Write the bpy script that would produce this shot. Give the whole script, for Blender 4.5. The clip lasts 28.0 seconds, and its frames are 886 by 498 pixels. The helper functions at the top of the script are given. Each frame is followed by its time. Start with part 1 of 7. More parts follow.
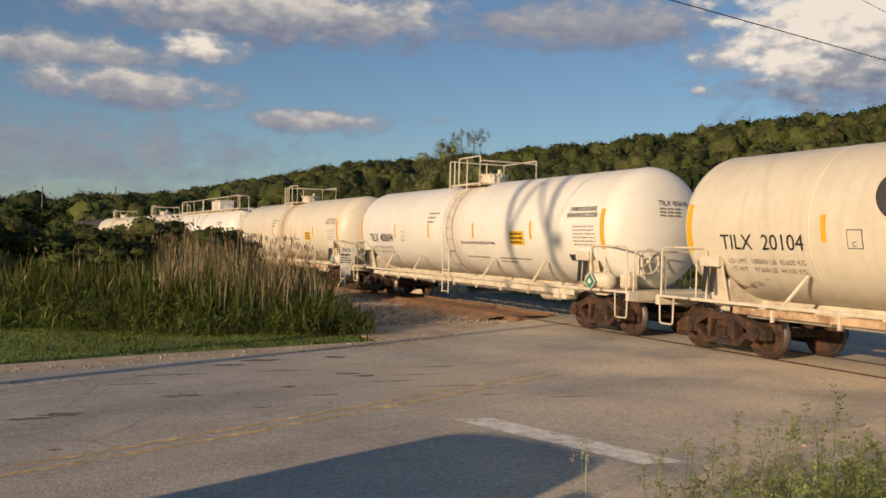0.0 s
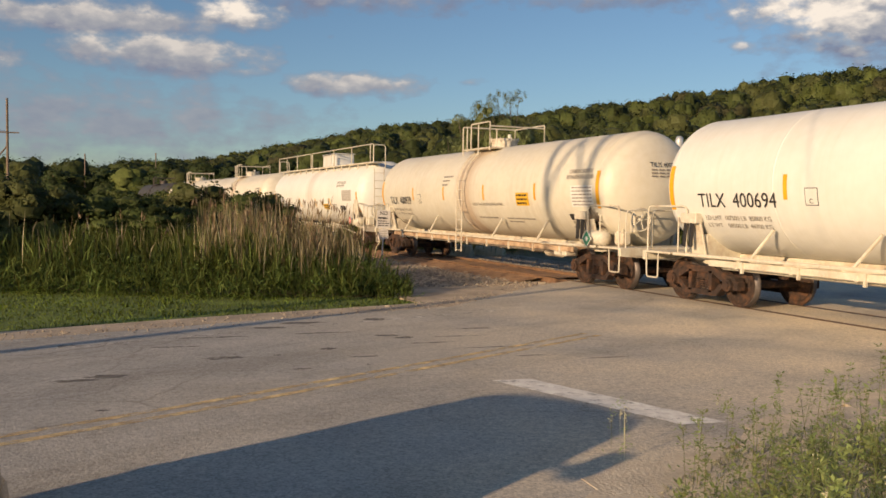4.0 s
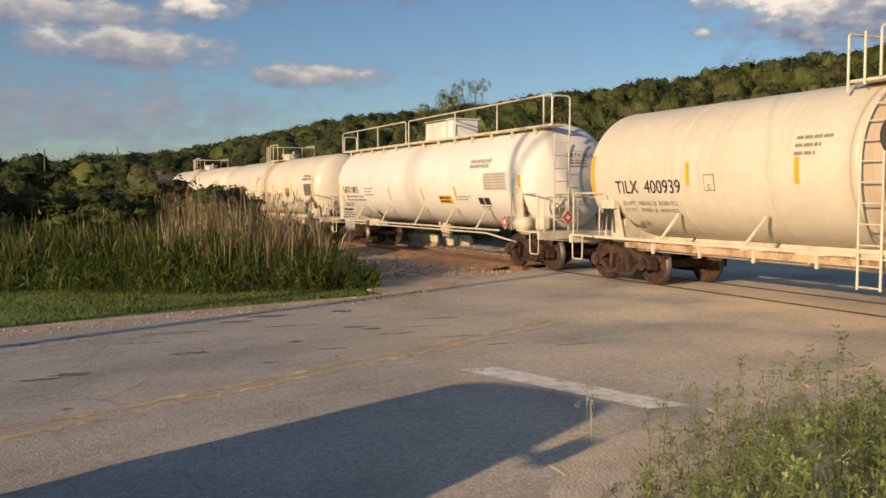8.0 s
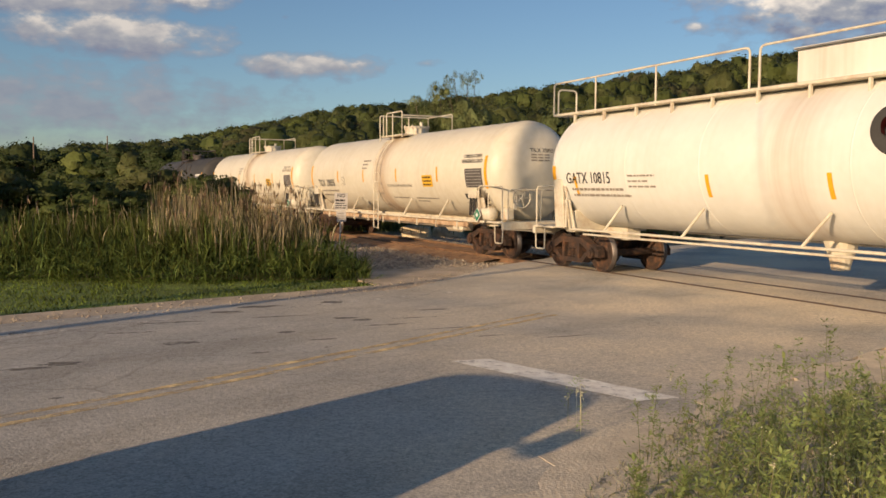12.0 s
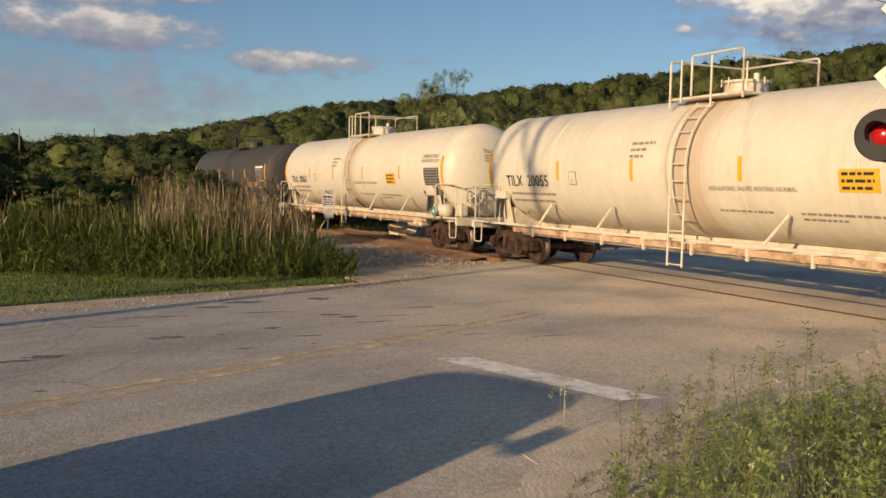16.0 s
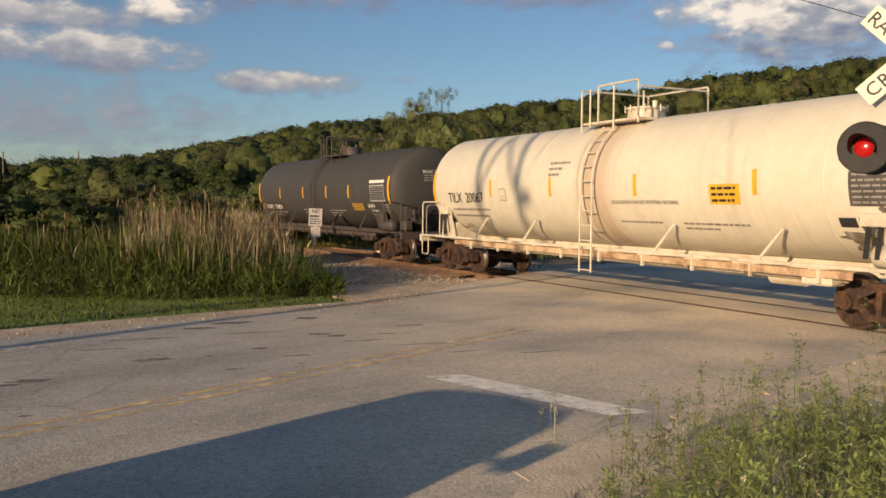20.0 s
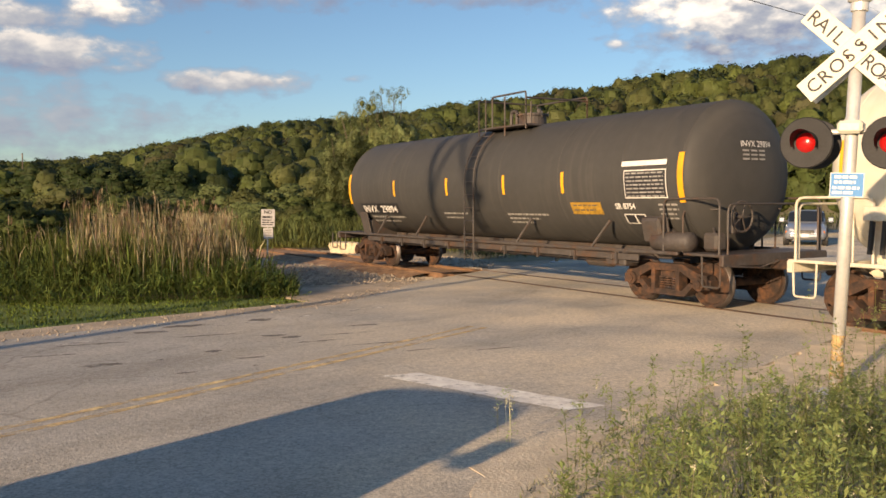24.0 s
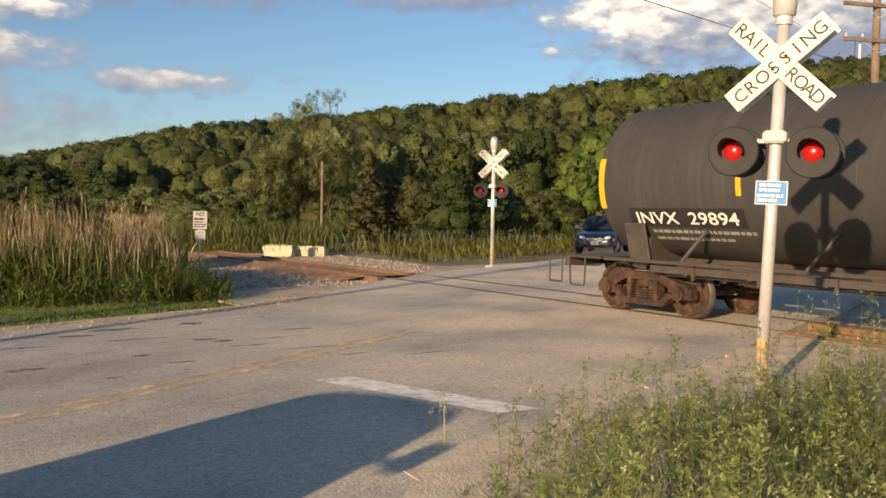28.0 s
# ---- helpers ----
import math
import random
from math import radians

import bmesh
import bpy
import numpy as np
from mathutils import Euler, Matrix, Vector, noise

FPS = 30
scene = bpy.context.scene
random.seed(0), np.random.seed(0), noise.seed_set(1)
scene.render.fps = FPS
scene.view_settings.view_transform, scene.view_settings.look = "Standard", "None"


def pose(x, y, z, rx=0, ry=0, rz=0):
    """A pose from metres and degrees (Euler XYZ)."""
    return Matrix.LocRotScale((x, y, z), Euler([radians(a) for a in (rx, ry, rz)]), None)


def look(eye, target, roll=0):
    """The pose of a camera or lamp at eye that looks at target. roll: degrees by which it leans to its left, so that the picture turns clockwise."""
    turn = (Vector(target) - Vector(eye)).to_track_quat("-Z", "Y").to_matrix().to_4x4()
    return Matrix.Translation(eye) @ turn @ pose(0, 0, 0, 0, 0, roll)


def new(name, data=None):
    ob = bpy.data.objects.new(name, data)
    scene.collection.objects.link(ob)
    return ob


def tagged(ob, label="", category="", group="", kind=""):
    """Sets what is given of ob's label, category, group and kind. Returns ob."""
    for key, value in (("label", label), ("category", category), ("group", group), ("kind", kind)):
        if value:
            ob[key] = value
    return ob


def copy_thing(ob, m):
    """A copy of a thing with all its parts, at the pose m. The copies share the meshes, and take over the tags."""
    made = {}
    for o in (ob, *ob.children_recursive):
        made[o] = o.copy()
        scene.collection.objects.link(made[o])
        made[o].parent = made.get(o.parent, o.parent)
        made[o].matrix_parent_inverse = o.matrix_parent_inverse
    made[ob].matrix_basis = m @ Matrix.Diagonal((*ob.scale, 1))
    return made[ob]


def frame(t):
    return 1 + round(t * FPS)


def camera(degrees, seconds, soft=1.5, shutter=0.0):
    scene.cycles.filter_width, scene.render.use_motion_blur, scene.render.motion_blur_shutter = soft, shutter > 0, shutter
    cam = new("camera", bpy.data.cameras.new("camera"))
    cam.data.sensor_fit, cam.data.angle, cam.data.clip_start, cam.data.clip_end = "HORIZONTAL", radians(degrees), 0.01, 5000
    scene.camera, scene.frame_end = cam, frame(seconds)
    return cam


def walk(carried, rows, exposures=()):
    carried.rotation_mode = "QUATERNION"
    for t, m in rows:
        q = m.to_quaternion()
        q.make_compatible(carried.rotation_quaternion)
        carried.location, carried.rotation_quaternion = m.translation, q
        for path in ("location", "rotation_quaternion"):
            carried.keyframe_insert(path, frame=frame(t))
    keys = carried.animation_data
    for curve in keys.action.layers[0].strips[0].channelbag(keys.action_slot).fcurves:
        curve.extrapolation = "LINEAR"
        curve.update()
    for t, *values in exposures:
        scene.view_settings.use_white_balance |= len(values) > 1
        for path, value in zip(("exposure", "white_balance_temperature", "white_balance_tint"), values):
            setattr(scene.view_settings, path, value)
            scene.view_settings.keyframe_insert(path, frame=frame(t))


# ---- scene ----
cam = camera(54.0, 28.0, soft=1.6)
# seconds, the place, then the turn about x, y and z in degrees
PATH = [
    (0, -0.020, 0.010, 2.009, 89.66, -1.43, 1.16), (0.5, -0.039, 0.016, 1.992, 87.80, -0.91, 5.66), (1, -0.036, 0.025, 1.990, 87.64, -0.60, 6.25),
    (1.5, -0.039, 0.033, 1.991, 87.30, -0.78, 6.93), (2, -0.030, 0.035, 1.988, 87.10, -1.07, 6.95), (2.5, -0.024, 0.032, 1.990, 87.00, -1.00, 5.82),
    (3, -0.020, 0.028, 1.999, 87.03, -1.13, 4.91), (3.5, -0.011, 0.027, 2.002, 86.99, -1.07, 4.11), (4, -0.010, 0.033, 1.998, 87.15, -0.78, 3.62),
    (4.5, -0.006, 0.020, 2.003, 87.11, -0.61, 2.97), (6.5, 0.004, 0.030, 2.000, 86.80, -0.25, 1.74), (7, 0.005, 0.016, 2.004, 86.73, -0.05, 1.77),
    (7.5, 0.005, 0.016, 2.002, 86.71, 0.01, 1.66), (8, 0.010, 0.025, 2.004, 86.49, 0.13, 1.44), (8.5, 0.009, 0.024, 2.005, 86.34, 0.16, 1.16),
    (9, 0.016, 0.023, 2.003, 86.28, 0.28, 0.93), (9.5, 0.008, 0.019, 2.004, 86.20, 0.18, 0.73), (10, 0.007, 0.022, 2.001, 85.98, 0.05, 0.58),
    (10.5, 0.003, 0.021, 2.004, 86.03, -0.07, 0.67), (11, 0.001, 0.018, 2.004, 86.18, -0.04, 1.22), (11.5, 0.011, 0.017, 2.001, 85.98, -0.07, 1.22),
    (12, 0.004, 0.016, 1.999, 85.97, -0.34, 0.86), (12.5, 0.000, 0.006, 1.998, 86.05, -0.60, 0.77), (14.5, -0.001, 0.002, 2.006, 85.95, -1.05, 0.53),
    (15, 0.001, -0.006, 2.003, 85.96, -1.12, 0.53), (15.5, 0.010, -0.017, 2.006, 85.97, -1.04, 0.48), (16, 0.008, -0.019, 2.004, 85.85, -1.18, 0.08),
    (16.5, 0.002, -0.010, 2.004, 86.03, -1.16, -0.07), (17, -0.003, -0.014, 2.004, 86.10, -1.24, 0.07), (17.5, 0.002, -0.012, 2.000, 85.85, -1.21, 0.03),
    (18, 0.002, -0.011, 2.002, 85.50, -1.21, -0.30), (18.5, -0.008, -0.002, 1.998, 85.55, -1.27, -0.45), (19, -0.007, 0.002, 1.999, 85.51, -1.15, -0.56),
    (19.5, -0.003, -0.005, 2.004, 86.20, -0.56, -0.77), (20, 0.003, -0.012, 1.999, 87.03, -0.45, -0.81), (20.5, 0.005, -0.014, 2.002, 86.83, -1.22, -1.05),
    (21, 0.011, -0.033, 2.005, 86.67, -0.97, -1.79), (21.5, 0.017, -0.028, 2.009, 87.15, -0.36, -3.21), (23.5, 0.019, -0.034, 1.994, 87.47, 0.19, -3.40),
    (24, 0.012, -0.033, 1.995, 86.97, 0.26, -3.85), (24.5, 0.009, -0.033, 1.994, 86.71, 0.25, -4.43), (25, 0.015, -0.036, 1.995, 86.79, 0.28, -4.54),
    (25.5, 0.011, -0.034, 1.997, 86.80, 0.11, -5.04), (26, 0.010, -0.032, 1.994, 87.01, 0.16, -5.20), (26.5, 0.007, -0.031, 1.995, 87.06, 0.20, -5.69),
    (27, 0.006, -0.033, 1.989, 87.44, 0.16, -7.17), (27.5, 0.011, -0.033, 1.993, 87.47, 0.02, -6.85), (28, 0.014, -0.033, 1.992, 87.23, -0.33, -8.06)]
walk(cam, [(row[0], pose(*row[1:])) for row in PATH],
     exposures=((0.0, -0.10, 6850, 13), (1.5, 0.06, 6850, 13), (10.0, 0.06, 6850, 13), (17.0, 0.02, 6850, 13), (21.0, 0.09, 6850, 13), (24.0, 0.52, 6980, 13), (25.0, 0.74, 6980, 13),
                (26.0, 0.54, 6980, 13), (28.0, 0.46, 6980, 13)))

# ---- world and sun ----
SUN_AZ, SUN_EL, SKY = 218.0, 13.5, 0.101
world = bpy.data.worlds.new("sky")
world.use_nodes = True
scene.world = world


# clouds: azimuth and height of the middle, half width and half height (degrees), how solid, how white
CLOUDS = [
    (25.2, 12.6, 7.6, 3.3, 1.5, 1.1), (33.0, 14.0, 9.0, 4.4, 1.6, 1.15), (20.6, 11.2, 3.4, 1.5, 1.2, 1.1), (25.0, 15.2, 5.5, 2.6, 1.4, 1.1),
    (15.1, 10.0, 1.2, 0.42, 0.9, 0.9), (-9.6, 7.65, 4.6, 0.9, 1.15, 0.50), (-21.6, 9.1, 5.6, 1.2, 1.3, 0.58), (-16.8, 8.3, 2.4, 0.5, 0.8, 0.6),
    (-25.2, 10.9, 7.0, 1.0, 1.3, 0.52), (-17.0, 11.7, 2.3, 0.9, 1.3, 0.95), (-12.5, 14.2, 11.0, 1.6, 1.4, 0.58),
    (8.3, 14.1, 8.6, 1.4, 1.3, 0.34), (-23.0, 6.1, 10.0, 0.9, 0.75, 0.34), (-25.0, 5.0, 20.0, 3.6, 0.85, 0.27), (-37.0, 8.5, 9.0, 1.6, 1.0, 0.6),
    (-2.0, 8.0, 1.7, 0.38, 0.7, 0.62), (-11.1, 10.7, 0.8, 0.35, 0.6, 0.22), (11.0, 12.2, 2.2, 0.4, 0.5, 0.5), (48.0, 12.0, 12.0, 5.0, 1.2, 1.1), (-52.0, 14.0, 16.0, 4.0, 1.1, 0.8),
]


def build_sky():
    nt = world.node_tree
    nt.nodes.clear()
    l = nt.links.new

    def node(kind, **inputs):
        k = nt.nodes.new(kind)
        for key, value in inputs.items():
            k.inputs[int(key[1:])].default_value = value
        return k

    def calc(op, a, b=None, c=None, clamp=False):
        k = nt.nodes.new("ShaderNodeMath")
        k.operation, k.use_clamp = op, clamp
        for i, v in enumerate((a, b, c)):
            if v is None:
                continue
            if isinstance(v, (int, float)):
                k.inputs[i].default_value = v
            else:
                l(v, k.inputs[i])
        return k.outputs[0]

    out = nt.nodes.new("ShaderNodeOutputWorld")
    bg = nt.nodes.new("ShaderNodeBackground")
    sky = nt.nodes.new("ShaderNodeTexSky")
    sky.sky_type = "NISHITA"
    sky.sun_disc = False
    sky.sun_elevation = radians(SUN_EL)
    sky.sun_rotation = radians(SUN_AZ)
    sky.air_density, sky.dust_density, sky.ozone_density = 1.0, 0.45, 3.7
    tc = nt.nodes.new("ShaderNodeTexCoord")
    sep = nt.nodes.new("ShaderNodeSeparateXYZ")
    l(tc.outputs["Generated"], sep.inputs[0])
    az = calc("MULTIPLY", calc("ARCTAN2", sep.outputs["X"], sep.outputs["Y"]), 57.2958)
    el = calc("MULTIPLY", calc("ARCSINE", sep.outputs["Z"]), 57.2958)
    comb = nt.nodes.new("ShaderNodeCombineXYZ")
    l(calc("MULTIPLY", az, 0.55), comb.inputs[0])
    l(el, comb.inputs[1])
    n1 = node("ShaderNodeTexNoise")
    n1.inputs["Scale"].default_value, n1.inputs["Detail"].default_value, n1.inputs["Roughness"].default_value = 0.8, 7, 0.55
    l(comb.outputs[0], n1.inputs["Vector"])
    n2 = node("ShaderNodeTexNoise")
    n2.inputs["Scale"].default_value, n2.inputs["Detail"].default_value = 1.3, 6
    off = nt.nodes.new("ShaderNodeVectorMath")
    off.inputs[1].default_value = (7.3, 0.35, 2.0)
    l(comb.outputs[0], off.inputs[0])
    l(off.outputs[0], n2.inputs["Vector"])
    wob = calc("MULTIPLY", calc("SUBTRACT", n1.outputs["Fac"], 0.5), 2.3)
    cover, white = None, None
    for ca, ce, ra, re, solid, pale in CLOUDS:
        dx = calc("DIVIDE", calc("SUBTRACT", az, ca), ra)
        dy = calc("DIVIDE", calc("SUBTRACT", el, ce), re)
        dist = calc("SQRT", calc("ADD", calc("MULTIPLY", dx, dx), calc("MULTIPLY", dy, dy)))
        f = calc("ADD", calc("SUBTRACT", 1.0 + (solid - 1.0) * 1.2, dist), wob)
        f = calc("MULTIPLY", calc("MULTIPLY", f, 1.35, clamp=True), min(1.0, solid), clamp=True)
        shade = calc("ADD", calc("MULTIPLY", dy, 0.55), calc("MULTIPLY", n2.outputs["Fac"], 1.5))
        w = calc("MULTIPLY", f, calc("MULTIPLY", calc("ADD", shade, -0.15, clamp=True), pale))
        cover = f if cover is None else calc("MAXIMUM", cover, f)
        white = w if white is None else calc("MAXIMUM", white, w)
    tint = nt.nodes.new("ShaderNodeValToRGB")
    e = tint.color_ramp.elements
    e[0].position, e[0].color = 0.0, (0.20, 0.225, 0.315, 1)
    e[1].position, e[1].color = 0.8, (0.95, 0.86, 0.74, 1)
    k = tint.color_ramp.elements.new(0.3)
    k.color = (0.36, 0.37, 0.40, 1)
    l(white, tint.inputs["Fac"])
    blue = nt.nodes.new("ShaderNodeVectorMath")
    blue.operation = "SCALE"
    blue.inputs["Scale"].default_value = SKY
    l(sky.outputs["Color"], blue.inputs[0])
    mix = nt.nodes.new("ShaderNodeMixRGB")
    l(calc("MULTIPLY", cover, 0.92), mix.inputs["Fac"])
    l(blue.outputs[0], mix.inputs["Color1"])
    l(tint.outputs["Color"], mix.inputs["Color2"])
    l(mix.outputs["Color"], bg.inputs["Color"])
    bg.inputs["Strength"].default_value = 1.0
    l(bg.outputs["Background"], out.inputs["Surface"])


build_sky()
sun_data = bpy.data.lights.new("sun", "SUN")
sun_data.energy, sun_data.angle, sun_data.color = 5.0, radians(0.7), (1.0, 0.735, 0.465)
sun = new("sun", sun_data)
sa, se = radians(SUN_AZ), radians(SUN_EL)
sun_dir = Vector((math.sin(sa) * math.cos(se), math.cos(sa) * math.cos(se), math.sin(se)))
sun.matrix_world = look(sun_dir * 80, (0, 0, 0))

# ---- materials ----
def shader(name, base, rough=0.6, metal=0.0, scale=3.0, amount=0.25, fine=40.0, bump=0.15, dark=None, light=None,
           per_object=0.0, island=0.0, spec=0.5, coat=0.0, stretch=(1, 1, 1)):
    """A surface with stains at one scale and grain at a finer one."""
    m = bpy.data.materials.new(name)
    m.use_nodes = True
    nt = m.node_tree
    n, l = nt.nodes.new, nt.links.new
    b = nt.nodes["Principled BSDF"]
    b.inputs["Roughness"].default_value = rough
    b.inputs["Metallic"].default_value = metal
    b.inputs["Specular IOR Level"].default_value = spec
    b.inputs["Coat Weight"].default_value = coat
    tc = n("ShaderNodeTexCoord")
    mp = n("ShaderNodeMapping")
    mp.inputs["Scale"].default_value = stretch
    l(tc.outputs["Object"], mp.inputs["Vector"])
    n1 = n("ShaderNodeTexNoise")
    n1.inputs["Scale"].default_value = scale
    n1.inputs["Detail"].default_value = 5
    n1.inputs["Roughness"].default_value = 0.62
    l(mp.outputs["Vector"], n1.inputs["Vector"])
    n2 = n("ShaderNodeTexNoise")
    n2.inputs["Scale"].default_value = fine
    n2.inputs["Detail"].default_value = 3
    l(mp.outputs["Vector"], n2.inputs["Vector"])
    ramp = n("ShaderNodeValToRGB")
    d = dark or tuple(c * (1 - amount) for c in base)
    g = light or tuple(min(1, c * (1 + amount)) for c in base)
    e = ramp.color_ramp.elements
    e[0].position, e[0].color = 0.32, (*d, 1)
    e[1].position, e[1].color = 0.68, (*g, 1)
    mid = ramp.color_ramp.elements.new(0.5)
    mid.color = (*base, 1)
    l(n1.outputs["Fac"], ramp.inputs["Fac"])
    mixg = n("ShaderNodeMixRGB")
    mixg.blend_type = "OVERLAY"
    mixg.inputs["Fac"].default_value = min(0.5, amount + 0.1)
    l(ramp.outputs["Color"], mixg.inputs["Color1"])
    l(n2.outputs["Fac"], mixg.inputs["Color2"])
    col = mixg.outputs["Color"]
    for weight, node, sock in ((per_object, "ShaderNodeObjectInfo", "Random"), (island, "ShaderNodeNewGeometry", "Random Per Island")):
        if weight:
            info = n(node)
            hsv = n("ShaderNodeHueSaturation")
            mr = n("ShaderNodeMapRange")
            mr.inputs["To Min"].default_value, mr.inputs["To Max"].default_value = 1 - weight, 1 + weight
            l(info.outputs[sock], mr.inputs["Value"])
            l(mr.outputs["Result"], hsv.inputs["Value"])
            hu = n("ShaderNodeMapRange")
            hu.inputs["To Min"].default_value, hu.inputs["To Max"].default_value = 0.5 - weight * 0.06, 0.5 + weight * 0.06
            l(info.outputs[sock], hu.inputs["Value"])
            l(hu.outputs["Result"], hsv.inputs["Hue"])
            l(col, hsv.inputs["Color"])
            col = hsv.outputs["Color"]
    l(col, b.inputs["Base Color"])
    if bump:
        bp = n("ShaderNodeBump")
        bp.inputs["Strength"].default_value = bump
        bp.inputs["Distance"].default_value = 0.02
        l(n2.outputs["Fac"], bp.inputs["Height"])
        l(bp.outputs["Normal"], b.inputs["Normal"])
    return m


def leafy(name, base, weight=0.35, translucent=0.35, scale=0.2):
    """Leaves: each one a little different, some light coming through."""
    m = shader(name, base, rough=0.65, scale=scale, amount=0.3, fine=3.0, bump=0, island=weight, spec=0.25)
    nt = m.node_tree
    b = nt.nodes["Principled BSDF"]
    out = nt.nodes["Material Output"]
    tr = nt.nodes.new("ShaderNodeBsdfTranslucent")
    mix = nt.nodes.new("ShaderNodeMixShader")
    mix.inputs["Fac"].default_value = translucent
    src = b.inputs["Base Color"].links[0].from_socket
    nt.links.new(src, tr.inputs["Color"])
    nt.links.new(b.outputs["BSDF"], mix.inputs[1])
    nt.links.new(tr.outputs["BSDF"], mix.inputs[2])
    nt.links.new(mix.outputs["Shader"], out.inputs["Surface"])
    return m


def glow(name, color, strength):
    m = bpy.data.materials.new(name)
    m.use_nodes = True
    b = m.node_tree.nodes["Principled BSDF"]
    b.inputs["Base Color"].default_value = (*color, 1)
    b.inputs["Emission Color"].default_value = (*color, 1)
    b.inputs["Emission Strength"].default_value = strength
    b.inputs["Roughness"].default_value = 0.2
    return m


M_ASPHALT = shader("asphalt", (0.405, 0.385, 0.34), 0.92, scale=0.9, amount=0.15, fine=42, bump=0.35)


def cracked(m):
    """Cracks, seal patches and wheel-worn streaks on the road."""
    nt = m.node_tree
    n, l = nt.nodes.new, nt.links.new
    b = nt.nodes["Principled BSDF"]
    col = b.inputs["Base Color"].links[0].from_socket
    tc = n("ShaderNodeTexCoord")
    rot = n("ShaderNodeMapping")
    rot.inputs["Rotation"].default_value = (0, 0, radians(-50))
    l(tc.outputs["Object"], rot.inputs["Vector"])
    wn = n("ShaderNodeTexNoise")
    wn.inputs["Scale"].default_value, wn.inputs["Detail"].default_value = 1.1, 4
    l(rot.outputs["Vector"], wn.inputs["Vector"])
    warp = n("ShaderNodeVectorMath")
    warp.operation = "MULTIPLY_ADD"
    warp.inputs[1].default_value = (0.9, 0.9, 0)
    l(wn.outputs["Color"], warp.inputs[0])
    l(rot.outputs["Vector"], warp.inputs[2])

    def layer(scale, stretch, lo, hi, fac, colour, base):
        mp = n("ShaderNodeMapping")
        mp.inputs["Scale"].default_value = stretch
        l(warp.outputs[0], mp.inputs["Vector"])
        if lo is None:
            vo = n("ShaderNodeTexVoronoi")
            vo.feature = "DISTANCE_TO_EDGE"
            vo.inputs["Scale"].default_value = scale
            l(mp.outputs["Vector"], vo.inputs["Vector"])
            src, lo_, hi_, t0, t1 = vo.outputs["Distance"], 0.0, hi, fac, 0.0
        else:
            no = n("ShaderNodeTexNoise")
            no.inputs["Scale"].default_value, no.inputs["Detail"].default_value = scale, 5
            l(mp.outputs["Vector"], no.inputs["Vector"])
            src, lo_, hi_, t0, t1 = no.outputs["Fac"], lo, hi, 0.0, fac
        mr = n("ShaderNodeMapRange")
        mr.inputs["From Min"].default_value, mr.inputs["From Max"].default_value = lo_, hi_
        mr.inputs["To Min"].default_value, mr.inputs["To Max"].default_value = t0, t1
        l(src, mr.inputs["Value"])
        mask = n("ShaderNodeTexNoise")
        mask.inputs["Scale"].default_value = 0.28
        l(rot.outputs["Vector"], mask.inputs["Vector"])
        mm = n("ShaderNodeMapRange")
        mm.inputs["From Min"].default_value, mm.inputs["From Max"].default_value = 0.38, 0.62
        l(mask.outputs["Fac"], mm.inputs["Value"])
        mul = n("ShaderNodeMath")
        mul.operation = "MULTIPLY"
        l(mr.outputs["Result"], mul.inputs[0])
        l(mm.outputs["Result"], mul.inputs[1])
        mix = n("ShaderNodeMixRGB")
        mix.inputs["Color2"].default_value = (*colour, 1)
        l(mul.outputs[0] if lo is None else mr.outputs["Result"], mix.inputs["Fac"])
        l(base, mix.inputs["Color1"])
        return mix.outputs["Color"]

    col = layer(0.9, (0.6, 1.0, 1), None, 0.022, 0.6, (0.15, 0.135, 0.115), col)
    col = layer(0.8, (0.22, 1.5, 1), 0.50, 0.66, 0.75, (0.275, 0.255, 0.215), col)
    col = layer(2.4, (0.3, 1.6, 1), 0.66, 0.74, 0.6, (0.12, 0.11, 0.095), col)
    col = layer(0.5, (0.3, 1.0, 1), 0.55, 0.75, 0.45, (0.66, 0.61, 0.525), col)
    # tan dust, thicker towards the crossing and the dirt verge
    ps = n("ShaderNodeSeparateXYZ")
    l(tc.outputs["Object"], ps.inputs[0])
    near = n("ShaderNodeMapRange")
    near.inputs["From Min"].default_value, near.inputs["From Max"].default_value = -4.5, 2.5
    l(ps.outputs["X"], near.inputs["Value"])
    dn = n("ShaderNodeTexNoise")
    dn.inputs["Scale"].default_value, dn.inputs["Detail"].default_value = 0.35, 5
    l(warp.outputs[0], dn.inputs["Vector"])
    dm = n("ShaderNodeMapRange")
    dm.inputs["From Min"].default_value, dm.inputs["From Max"].default_value = 0.3, 0.62
    l(dn.outputs["Fac"], dm.inputs["Value"])
    dust = n("ShaderNodeMath")
    dust.operation = "MULTIPLY"
    l(near.outputs["Result"], dust.inputs[0])
    l(dm.outputs["Result"], dust.inputs[1])
    dmix = n("ShaderNodeMixRGB")
    dmix.inputs["Color2"].default_value = (0.75, 0.64, 0.465, 1)
    l(dust.outputs[0], dmix.inputs["Fac"])
    l(col, dmix.inputs["Color1"])
    col = dmix.outputs["Color"]
    # the stones in the asphalt
    vo = n("ShaderNodeTexVoronoi")
    vo.inputs["Scale"].default_value = 55
    l(tc.outputs["Object"], vo.inputs["Vector"])
    sp = n("ShaderNodeSeparateColor")
    l(vo.outputs["Color"], sp.inputs[0])
    mr = n("ShaderNodeMapRange")
    mr.inputs["To Min"].default_value, mr.inputs["To Max"].default_value = 0.58, 1.36
    chip = n("ShaderNodeTexNoise")
